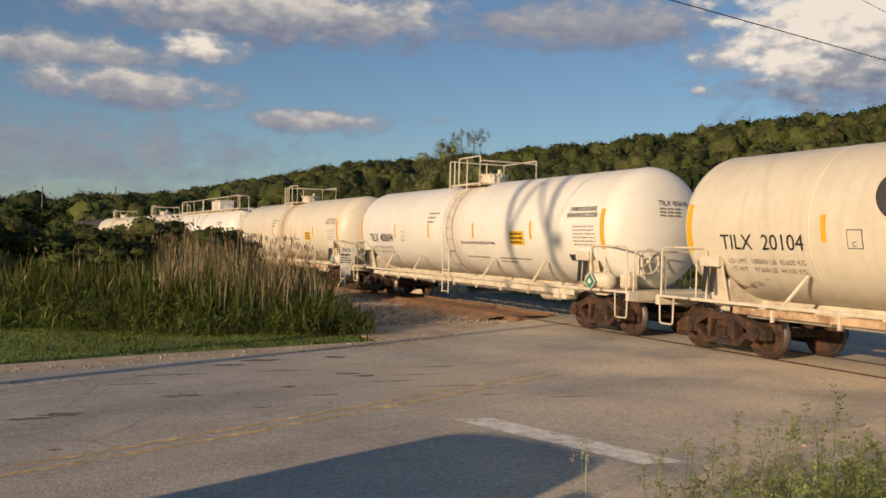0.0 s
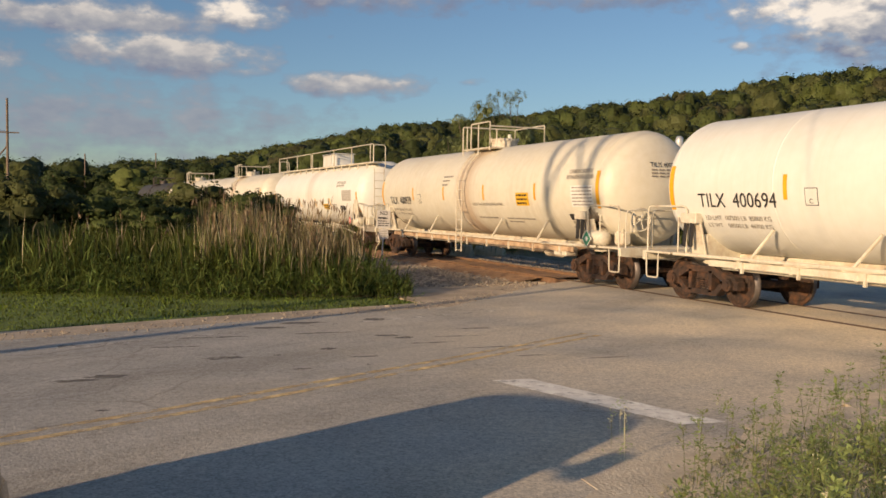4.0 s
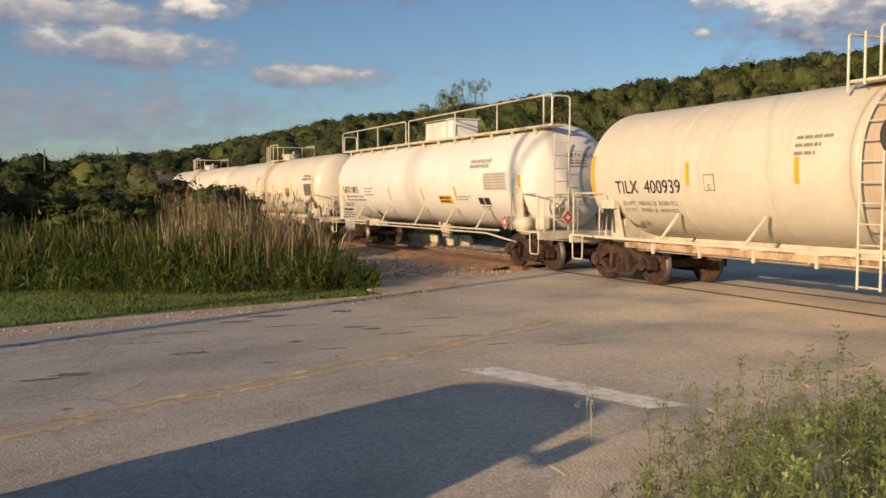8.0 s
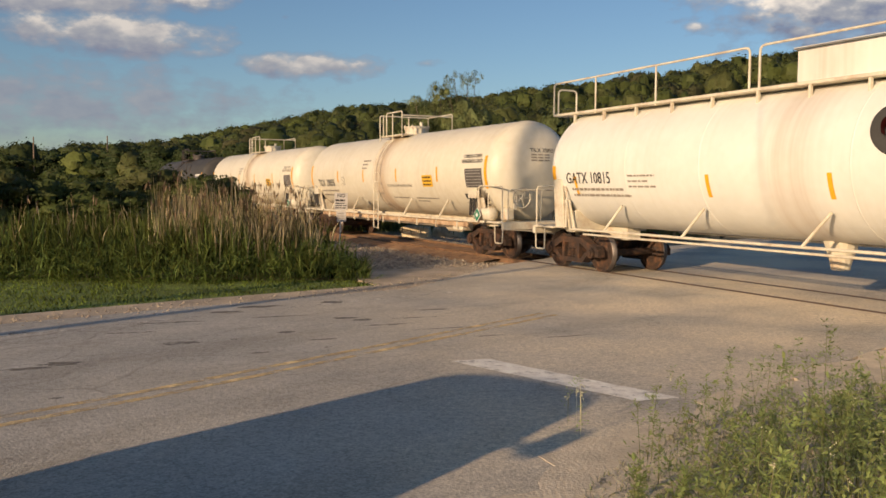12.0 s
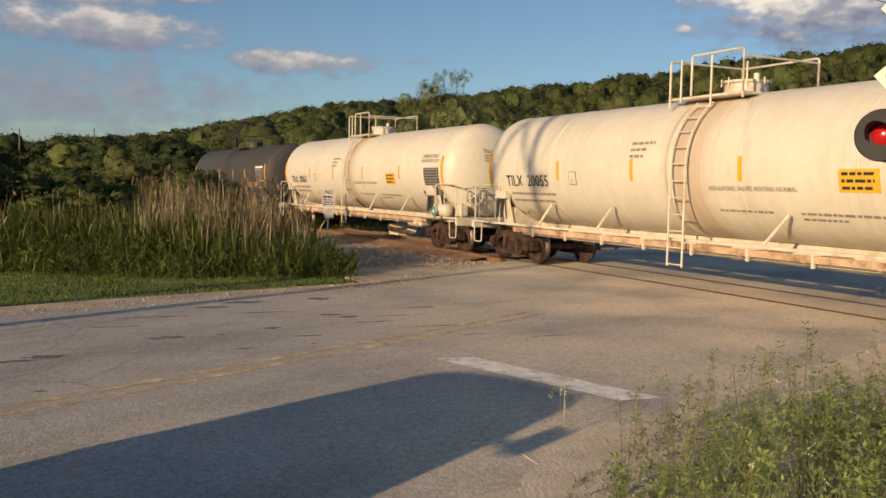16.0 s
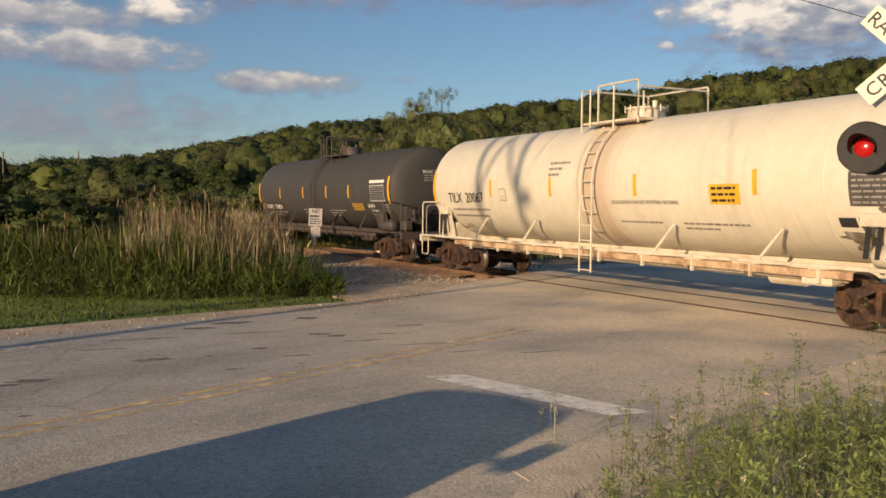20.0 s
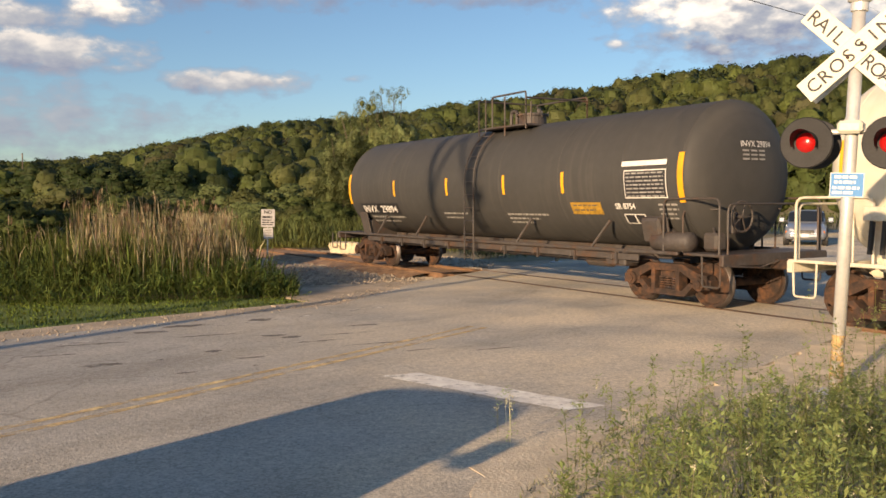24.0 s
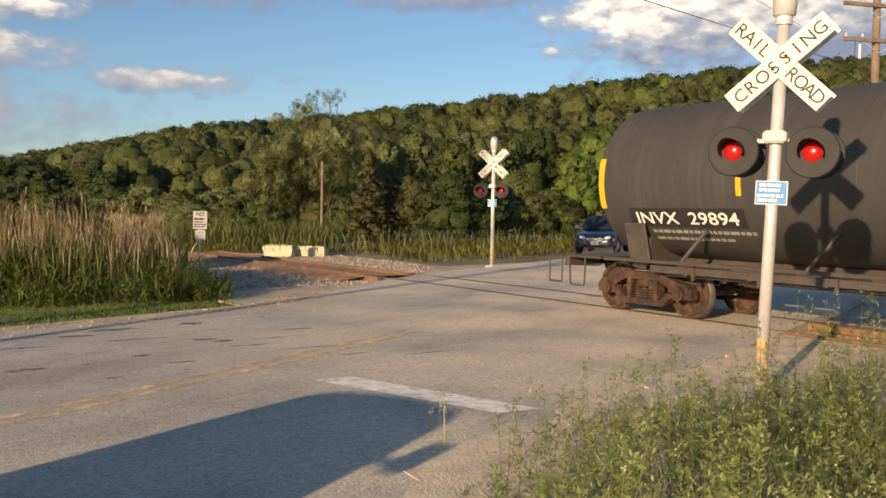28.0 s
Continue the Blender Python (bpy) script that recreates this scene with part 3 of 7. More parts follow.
def build_track():
    track = thing("railway_track", "single rusty railway track on wooden ties", "railway track")
    prof = [(-0.07, -0.17), (-0.01, -0.15), (-0.01, -0.04), (-0.036, -0.03), (-0.036, 0.0), (0.036, 0.0), (0.036, -0.03), (0.01, -0.04), (0.01, -0.15), (0.07, -0.17)]
    k = len(prof)
    for off in (-GAUGE / 2, GAUGE / 2):
        vs, fs = [], []
        for s in RAIL_S:
            for o, z in prof:
                vs.append(on_track(s, off + o, z + 0.005))
        for i in range(len(RAIL_S) - 1):
            for j in range(k - 1):
                fs.append((i * k + j, i * k + j + 1, (i + 1) * k + j + 1, (i + 1) * k + j))
        sheet("rail", vs, fs, M_RAIL, track)
        sgn = 1 if off < 0 else -1
        strip("flangeway", off + sgn * 0.075, 0.065, 0.003, -21.5 + off, -8.2 + off, M_INK, track)
        strip("flangeway", off - sgn * 0.065, 0.03, 0.003, -21.5 + off, -8.2 + off, M_INK, track)
    # rust-stained stones heaped against the rails
    for s0, s1 in ((-90.0, -22.2), (-6.4, 16.0)):
        vs, fs = [], []
        offs = [(-1.75, -0.17), (-1.25, -0.10), (-0.86, -0.055), (-0.68, -0.075), (0.0, -0.06), (0.68, -0.075), (0.86, -0.055), (1.25, -0.10), (1.75, -0.17)]
        k = int((s1 - s0) / 0.3)
        for i in range(k + 1):
            s = s0 + (s1 - s0) * i / k
            for o, z in offs:
                q = on_track(s, o + 0.05 * noise.noise((s * 2, o, 1.0)))
                vs.append((q.x, q.y, z + 0.035 * noise.noise((s * 3, o * 3, 5.0))))
        m = len(offs)
        for i in range(k):
            for j in range(m - 1):
                fs.append((i * m + j, i * m + j + 1, (i + 1) * m + j + 1, (i + 1) * m + j))
        bed = sheet("rusty_ballast", vs, fs, M_RUSTBED)
        tagged(bed, "rust-stained ballast heaped against the rails", "ballast", kind="structure")
    tie_mesh = bpy.data.meshes.new("tie")
    bm = box((0, 0, 0), (0.23, 2.6, 0.17), 0.015)
    bm.to_mesh(tie_mesh)
    bm.free()
    tie_mesh.materials.append(M_TIE)
    rr = random.Random(3)
    for i in range(150):
        s = -23.0 - 0.55 * i if i < 110 else -6.3 + 0.55 * (i - 110)
        t = new("tie", tie_mesh)
        t.parent = track
        p = on_track(s, rr.uniform(-0.04, 0.04), -0.235 + rr.uniform(-0.01, 0.005))
        t.matrix_world = pose(p.x, p.y, p.z, 0, 0, track_turn(s) + rr.uniform(-1.5, 1.5))


build_track()


def build_stones():
    """Loose stones lying on the ballast and the shoulder."""
    rr = np.random.RandomState(77)
    polys = [([(-2.0, 18.9), (-5.5, 26.0), (-7, 33), (-3, 35), (0.9, 30.6), (2.9, 25.2), (0.95, 21.9), (-0.75, 17.6)], 11000, -0.16), ([(-12, 7.0), (-7.3, 12.6), (-1.6, 17.8), (0.6, 22), (0.9, 21.6), (-0.7, 17.1), (-6.4, 11.9)], 9000, -0.006),
             ([(-4.6, 40.6), (0.5, 39.0), (2.4, 35.5), (4.2, 31.0), (3.0, 27.0), (1.5, 27), (-3, 36)], 3600, -0.16), ([(4.6, 9.6), (9.4, 11), (12, 16), (7.8, 13.3)], 700, -0.16)]
    oct_v = np.array([(1, 0, 0), (-1, 0, 0), (0, 1, 0), (0, -1, 0), (0, 0, 1), (0, 0, -1)], float)
    oct_f = [(0, 2, 4), (2, 1, 4), (1, 3, 4), (3, 0, 4), (2, 0, 5), (1, 2, 5), (3, 1, 5), (0, 3, 5)]
    vs, fs = [], []
    for poly, n, z in polys:
        p = np.array(poly)
        lo, hi = p.min(0), p.max(0)
        k = 0
        while k < n:
            x, y = rr.uniform(lo, hi)
            c = False
            for (x0, y0), (x1, y1) in zip(poly, poly[1:] + poly[:1]):
                if (y0 > y) != (y1 > y) and x < (x1 - x0) * (y - y0) / (y1 - y0) + x0:
                    c = not c
            k += 1
            if not c:
                continue
            s = rr.uniform(0.016, 0.045) if z < -0.1 else rr.uniform(0.008, 0.026)
            v = oct_v * s * rr.uniform(0.6, 1.3, (6, 1)) + rr.normal(0, s * 0.15, (6, 3))
            a = rr.uniform(0, 6.28)
            v = np.column_stack([v[:, 0] * np.cos(a) - v[:, 1] * np.sin(a), v[:, 0] * np.sin(a) + v[:, 1] * np.cos(a), v[:, 2] * 0.8])
            b = len(vs)
            vs += (v + (x, y, z + s * 0.3)).tolist()
            fs += [tuple(b + i for i in f) for f in oct_f]
    tagged(sheet("ballast_stones", vs, fs, shader("stone_bits", (0.37, 0.31, 0.24), 0.95, scale=3, amount=0.25, fine=30, bump=0.3, island=0.22)), "loose tan and grey ballast stones", "stones", kind="stuff")


build_stones()

# ---- lettering ----
def letters(text, height, u_mode="left", bold=0.0, squeeze=1.0):
    """The outline of a word as points and faces, its capitals height tall, standing on v = 0."""
    cu = bpy.data.curves.new("lettering", "FONT")
    cu.body = text
    cu.size = height / 0.7
    cu.resolution_u = 3
    cu.offset = bold
    ob = bpy.data.objects.new("lettering", cu)
    me = bpy.data.meshes.new_from_object(ob)
    vs = [(v.co.x * squeeze, v.co.y) for v in me.vertices]
    fs = [tuple(p.vertices) for p in me.polygons]
    bpy.data.objects.remove(ob)
    bpy.data.meshes.remove(me)
    bpy.data.curves.remove(cu)
    if vs:
        lo, hi = min(v[0] for v in vs), max(v[0] for v in vs)
        shift = {"left": -lo, "centre": -(lo + hi) / 2, "right": -hi}[u_mode]
        vs = [(u + shift, v) for u, v in vs]
    return vs, fs


# ---- train ----
AXLE_R = 0.457
TANK_R, TANK_Z = 1.45, 2.5


def on_tank(x, v, lift=0.006):
    """A place on the tank's near flank: x along it, v the height measured round the curve."""
    a = (v - TANK_Z) / TANK_R
    return (x, -(TANK_R + lift) * math.cos(a), TANK_Z + (TANK_R + lift) * math.sin(a))


def flank_word(text, x, v, height, material, car, half, bold=0.0, mode="left", squeeze=1.0, lift=0.018):
    vs, fs = letters(text, height, mode, bold, squeeze)
    if not vs:
        return
    if height < 0.2:
        tagged(sheet("lettering", [on_tank(x + u, v + w, lift) for u, w in vs], fs, material, car), kind="stuff")
        return
    # one part for each letter
    root = list(range(len(vs)))

    def find(i):
        while root[i] != i:
            i = root[i]
        return i

    for f in fs:
        for i in f[1:]:
            root[find(i)] = find(f[0])
    groups = {}
    for f in fs:
        groups.setdefault(find(f[0]), []).append(f)
    for g in groups.values():
        ids = sorted({i for f in g for i in f})
        at = {i: k for k, i in enumerate(ids)}
        sheet("letter", [on_tank(x + vs[i][0], v + vs[i][1], lift) for i in ids], [tuple(at[i] for i in f) for f in g], material, car)


def flank_patch(name, x0, x1, v0, v1, material, car, lift=0.006, label=""):
    n = max(1, int((v1 - v0) / 0.08))
    vs, fs = [], []
    for i in range(n + 1):
        v = v0 + (v1 - v0) * i / n
        vs += [on_tank(x0, v, lift), on_tank(x1, v, lift)]
    for i in range(n):
        fs.append((2 * i, 2 * i + 1, 2 * i + 3, 2 * i + 2))
    ob = sheet(name, vs, fs, material, car)
    if label:
        ob["label"] = label
    return ob


def blot(name, x, v, w, h, material, car, seed):
    """A ragged stain on the flank, w and h its half width and half height."""
    rr = random.Random(seed)
    rims = [rr.uniform(0.5, 1.0) for _ in range(30)]
    vs = [on_tank(x, v, 0.006)]
    for f in (0.5, 1.0):
        for i in range(30):
            a = 6.2832 * i / 30
            r = f * (rims[i] if f == 1.0 else 0.7)
            vs.append(on_tank(max(-7.6, min(7.6, x + w * r * math.cos(a))), max(1.02, v + h * r * math.sin(a)), 0.006))
    fs = [(0, 1 + i, 1 + (i + 1) % 30) for i in range(30)] + [(1 + i, 31 + i, 31 + (i + 1) % 30, 1 + (i + 1) % 30) for i in range(30)]
    sheet(name, vs, fs, material, car)


def bars(x0, v1, widths, height, pitch, material, car, lift=0.009, seed=1):
    """Lines of small print as plain bars, broken into words."""
    rr = random.Random(seed)
    vs, fs = [], []
    for i, w in enumerate(widths):
        v = v1 - i * pitch
        x = x0
        while x < x0 + w - 0.02:
            e = min(x0 + w, x + rr.uniform(0.06, 0.2))
            k = len(vs)
            vs += [on_tank(x, v - height, lift), on_tank(e, v - height, lift), on_tank(e, v, lift), on_tank(x, v, lift)]
            fs.append((k, k + 1, k + 2, k + 3))
            x = e + 0.03
    if lift < 0.0095:
        material = {M_INK: M_FAINT, M_PALE: M_PALE_FAINT}.get(material, material)
    return tagged(sheet("small_print", vs, fs, material, car), kind="stuff")


def shared(name, bm, material, smooth_faces=False):
    me = bpy.data.meshes.new(name)
    bm.to_mesh(me)
    bm.free()
    me.materials.append(material)
    if smooth_faces:
        for p in me.polygons:
            p.use_smooth = True
    return me


def child(name, me, parent, loc=(0, 0, 0), rz=0.0):
    ob = new(name, me)
    ob.parent = parent
    ob.matrix_basis = pose(*loc, 0, 0, rz)
    return ob


def wheel_profile(sg):
    return [(sg * 0.69, 0.0), (sg * 0.69, 0.16), (sg * 0.72, 0.2), (sg * 0.735, 0.36), (sg * 0.70, 0.40), (sg * 0.69, AXLE_R + 0.028), (sg * 0.72, AXLE_R + 0.028), (sg * 0.735, AXLE_R),
            (sg * 0.82, AXLE_R - 0.004), (sg * 0.82, 0.405), (sg * 0.775, 0.375), (sg * 0.76, 0.22), (sg * 0.83, 0.15), (sg * 0.83, 0.0)]


WHEELSET = None


def wheelset_mesh():
    """One axle with its two wheels; spun as one piece. Slots: rust and the bright tread."""
    bm = cyl((0, -0.95, 0), (0, 0.95, 0), 0.08, 10)
    for sg in (-1, 1):
        w = lathe(wheel_profile(sg), 32, "Y")
        tmp = bpy.data.meshes.new("tmp")
        w.to_mesh(tmp)
        w.free()
        bm.from_mesh(tmp)
        bpy.data.meshes.remove(tmp)
        # cap bolts and a chalk mark show the turning
        for i in range(3):
            a = i * 2.094
            add_box(bm, (0.06 * math.cos(a), sg * 0.955, 0.06 * math.sin(a)), (0.03, 0.03, 0.03))
    me = shared("wheelset", bm, M_RUST)
    me.materials.append(M_TREAD)
    for p in me.polygons:
        c = p.center
        r = math.hypot(c.x, c.z)
        if r > 0.445 and abs(c.y) > 0.7:
            p.material_index = 1
        p.use_smooth = r > 0.43
    return me


def side_frame_mesh():
    """The cast side of a truck: top and bottom members, columns, axle boxes."""
    bm = bmesh.new()
    y = 0.11
    outline = [(-1.12, 0.50), (-1.12, 0.36), (-0.72, 0.34), (-0.50, 0.20), (0.50, 0.20), (0.72, 0.34), (1.12, 0.36), (1.12, 0.50), (1.05, 0.62), (0.80, 0.66), (0.45, 0.80), (-0.45, 0.80), (-0.80, 0.66), (-1.05, 0.62)]
    def prism(pts, y0, y1):
        a = [bm.verts.new((px, y0, pz)) for px, pz in pts]
        b = [bm.verts.new((px, y1, pz)) for px, pz in pts]
        k = len(pts)
        bm.faces.new(a)
        bm.faces.new(b[::-1])
        for i in range(k):
            bm.faces.new((a[i], b[i], b[(i + 1) % k], a[(i + 1) % k]))
    prism([(-1.12, 0.50), (-1.05, 0.62), (-0.80, 0.66), (-0.45, 0.80), (0.45, 0.80), (0.80, 0.66), (1.05, 0.62), (1.12, 0.50), (0.72, 0.50), (0.40, 0.66), (-0.40, 0.66), (-0.72, 0.50)], -y, y)
    prism([(-0.74, 0.42), (-0.50, 0.19), (0.50, 0.19), (0.74, 0.42), (0.62, 0.46), (0.44, 0.30), (-0.44, 0.30), (-0.62, 0.46)], -y, y)
    for sg in (-1, 1):
        prism([(sg * 0.27, 0.26), (sg * 0.37, 0.26), (sg * 0.37, 0.70), (sg * 0.27, 0.70)], -y, y)
        prism([(sg * 0.70, 0.36), (sg * 1.14, 0.36), (sg * 1.14, 0.54), (sg * 0.70, 0.54)], -y * 0.9, y * 0.9)
        add_cyl(bm, (sg * 0.89, -0.17, AXLE_R), (sg * 0.89, 0.06, AXLE_R), 0.13, 14)
        add_cyl(bm, (sg * 0.89, -0.20, AXLE_R), (sg * 0.89, -0.17, AXLE_R), 0.075, 10)
    bmesh.ops.recalc_face_normals(bm, faces=bm.faces)
    return shared("side_frame", bm, M_RUST)


def spring_mesh():
    bm = bmesh.new()
    for k in range(3):
        for j in range(6):
            add_cyl(bm, (-0.16 + 0.16 * k, 0, 0.285 + 0.045 * j), (-0.16 + 0.16 * k, 0, 0.312 + 0.045 * j), 0.072, 9)
    return shared("spring", bm, M_RUST)


ME_WHEELSET, ME_FRAME, ME_SPRING = wheelset_mesh(), side_frame_mesh(), spring_mesh()
ME_BOLSTER = shared("bolster", box((0, 0, 0.62), (0.38, 2.1, 0.22), 0.03), M_RUST)
ME_BEAM = shared("brake_beam", box((0, 0, 0.36), (0.08, 1.5, 0.1), 0.01), M_RUST)
ME_SHOE = shared("brake_shoe", box((0, 0, 0.45), (0.07, 0.1, 0.3), 0.015), M_RUST)


def truck(car, x):
    """A four-wheel truck: two sides, springs, a bolster, brakes and two wheelsets."""
    tr = child("truck", ME_BOLSTER, car, (x, 0, 0))
    for sg in (-1, 1):
        f = child("side_frame", ME_FRAME, tr, (0, sg * 0.99, 0), 0 if sg < 0 else 180)
        child("spring", ME_SPRING, tr, (0, sg * 0.99, 0))
    out = []
    for px in (-0.89, 0.89):
        w = child("wheelset", ME_WHEELSET, tr, (px, 0, AXLE_R))
        out.append(w)
        child("brake_beam", ME_BEAM, tr, (px * 0.42, 0, 0))
        for sg in (-1, 1):
            child("brake_shoe", ME_SHOE, tr, (px * 0.44, sg * 0.75, 0))
    return out


def tank_paint(name, base, dirt, rust_amount, streak):
    """Tank paint with run-down streaks and a rusty spill below the manway."""
    m = shader(name, base, 0.45, scale=0.7, amount=0.05, fine=5, bump=0.015)
    nt = m.node_tree
    n, l = nt.nodes.new, nt.links.new
    b = nt.nodes["Principled BSDF"]
    src = b.inputs["Base Color"].links[0].from_socket
    tc = n("ShaderNodeTexCoord")
    mp = n("ShaderNodeMapping")
    mp.inputs["Scale"].default_value = (9, 0.3, 0.35)
    l(tc.outputs["Object"], mp.inputs["Vector"])
    ns = n("ShaderNodeTexNoise")
    ns.inputs["Scale"].default_value, ns.inputs["Detail"].default_value = 1.0, 6
    l(mp.outputs["Vector"], ns.inputs["Vector"])
    big = n("ShaderNodeTexNoise")
    big.inputs["Scale"].default_value = 0.45
    l(tc.outputs["Object"], big.inputs["Vector"])
    mul = n("ShaderNodeMath")
    mul.operation = "MULTIPLY"
    l(ns.outputs["Fac"], mul.inputs[0])
    l(big.outputs["Fac"], mul.inputs[1])
    mr = n("ShaderNodeMapRange")
    mr.inputs["From Min"].default_value, mr.inputs["From Max"].default_value = 0.24, 0.5
    mr.inputs["To Max"].default_value = streak
    l(mul.outputs[0], mr.inputs["Value"])
    mix = n("ShaderNodeMixRGB")
    mix.inputs["Color2"].default_value = (*dirt, 1)
    l(mr.outputs["Result"], mix.inputs["Fac"])
    l(src, mix.inputs["Color1"])
    sep = n("ShaderNodeSeparateXYZ")
    l(tc.outputs["Object"], sep.inputs[0])
    ab = n("ShaderNodeMath")
    ab.operation = "ABSOLUTE"
    l(sep.outputs["X"], ab.inputs[0])
    near = n("ShaderNodeMapRange")
    near.inputs["From Min"].default_value, near.inputs["From Max"].default_value = 0.25, 0.85
    near.inputs["To Min"].default_value, near.inputs["To Max"].default_value = rust_amount, 0.0
    l(ab.outputs[0], near.inputs["Value"])
    spot = n("ShaderNodeMath")
    spot.operation = "MULTIPLY"
    l(near.outputs["Result"], spot.inputs[0])
    l(ns.outputs["Fac"], spot.inputs[1])
    mix2 = n("ShaderNodeMixRGB")
    mix2.inputs["Color2"].default_value = (0.36, 0.20, 0.10, 1)
    l(spot.outputs[0], mix2.inputs["Fac"])
    l(mix.outputs["Color"], mix2.inputs["Color1"])
    l(mix2.outputs["Color"], b.inputs["Base Color"])
    return m


M_TANK_PALE = tank_paint("cream_tank_paint", (0.745, 0.745, 0.69), (0.61, 0.565, 0.46), 0.5, 0.3)
M_TANK_WARM = tank_paint("buff_tank_paint", (0.665, 0.625, 0.51), (0.49, 0.41, 0.285), 0.9, 0.4)
M_TANK_DARK = tank_paint("charcoal_tank_paint", (0.054, 0.053, 0.051), (0.10, 0.093, 0.082), 0.0, 0.55)
M_TANK_DARK.node_tree.nodes["Principled BSDF"].inputs["Roughness"].default_value = 0.62
M_TANK_DARK.node_tree.nodes["Principled BSDF"].inputs["Specular IOR Level"].default_value = 0.3
M_STEEL_TAN = shader("rusty_cream_steel", (0.46, 0.33, 0.21), 0.7, scale=3.0, amount=0.35, fine=18, bump=0.1, dark=(0.22, 0.11, 0.06))


def stain_paint(name, base, scale, lo, hi):
    """Rust creeping over paint, ragged and partly see-through."""
    m = shader(name, base, 0.8, scale=5, amount=0.4, bump=0.1)
    nt = m.node_tree
    tc = nt.nodes.new("ShaderNodeTexCoord")
    no = nt.nodes.new("ShaderNodeTexNoise")
    no.inputs["Scale"].default_value, no.inputs["Detail"].default_value = scale, 7
    mr = nt.nodes.new("ShaderNodeMapRange")
    mr.inputs["From Min"].default_value, mr.inputs["From Max"].default_value = lo, hi
    mr.inputs["To Max"].default_value = 0.85
    nt.links.new(tc.outputs["Object"], no.inputs["Vector"])
    nt.links.new(no.outputs["Fac"], mr.inputs["Value"])
    nt.links.new(mr.outputs["Result"], nt.nodes["Principled BSDF"].inputs["Alpha"])
    return m


M_STAIN = stain_paint("rust_stain", (0.20, 0.10, 0.055), 2.2, 0.44, 0.64)
M_GRIME = stain_paint("brake_grime", (0.055, 0.034, 0.024), 1.6, 0.40, 0.62)
M_SIGN_YELLOW = shader("sign_yellow", (0.72, 0.42, 0.03), 0.5, scale=5, amount=0.1, bump=0)
M_GREEN = shader("placard_green", (0.03, 0.20, 0.12), 0.5, scale=5, amount=0.1, bump=0)
M_PLAC_RED = shader("placard_red", (0.55, 0.10, 0.07), 0.5, scale=5, amount=0.1, bump=0)
M_SOOT = shader("grimy_panel", (0.09, 0.08, 0.075), 0.7, scale=4, amount=0.35, bump=0)


def diamond(car, p, size, material, turn=0.0):
    """A placard: a square on its corner, with a thin border and a mark."""
    h = part("placard", box((0, 0, 0), (size, 0.012, size), 0.0), M_PALE, car)
    h.matrix_basis = Matrix.Translation(p) @ pose(0, 0, 0, 0, 0, turn) @ pose(0, 0, 0, 0, 45, 0)
    for k, (s, m) in enumerate(((0.88, material), (0.0, M_PALE))):
        if s:
            part("face", box((0, -0.009, 0), (size * s, 0.006, size * s)), m, h)
    part("mark", box((0, -0.014, 0), (size * 0.34, 0.004, size * 0.34)), M_PALE, h)


def ladder_path(x, y_top, z_low, lift=0.11):
    """Down the flank from the roof to a straight drop."""
    pts = []
    a0 = math.acos(min(1, abs(y_top) / (TANK_R + lift)))
    for i in range(9):
        a = a0 * (1 - i / 8)
        pts.append(Vector((x, -(TANK_R + lift) * math.cos(a), TANK_Z + (TANK_R + lift) * math.sin(a))))
    pts.append(Vector((x, -(TANK_R + lift), z_low)))
    return pts


def ladder(car, x, y_top, z_low, steel, side=1, width=0.42):
    la = part("ladder", tube([(p.x - width / 2, p.y * side, p.z) for p in ladder_path(x, y_top, z_low)], 0.022, 6), steel, car)
    part("stile", tube([(p.x + width / 2, p.y * side, p.z) for p in ladder_path(x, y_top, z_low)], 0.022, 6), steel, la)
    path = ladder_path(x, y_top, z_low)
    total = sum((b - a).length for a, b in zip(path[:-1], path[1:]))
    d, seg, run = 0.12, 0, 0.0
    while d < total:
        while seg < len(path) - 2 and run + (path[seg + 1] - path[seg]).length < d:
            run += (path[seg + 1] - path[seg]).length
            seg += 1
        p = path[seg] + (path[seg + 1] - path[seg]).normalized() * (d - run)
        part("rung", cyl((x - width / 2, p.y * side, p.z), (x + width / 2, p.y * side, p.z), 0.014, 6), steel, la)
        d += 0.33


def brake_wheel(car, p, steel):
    rim = [(p[0], p[1] + 0.28 * math.cos(a), p[2] + 0.28 * math.sin(a)) for a in [2 * math.pi * i / 16 for i in range(17)]]
    w = part("brake_wheel", tube(rim, 0.02, 6), steel, car)
    bm = bmesh.new()
    for i in range(5):
        a = 2 * math.pi * i / 5
        add_cyl(bm, p, (p[0], p[1] + 0.28 * math.cos(a), p[2] + 0.28 * math.sin(a)), 0.012, 5)
    add_cyl(bm, (p[0] - 0.22, p[1], p[2]), (p[0] + 0.03, p[1], p[2]), 0.035, 8)
    part("spokes", bm, steel, w)
    part("gear_box", box((p[0] - 0.2, p[1], p[2] - 0.12), (0.16, 0.22, 0.4), 0.02), steel, car)


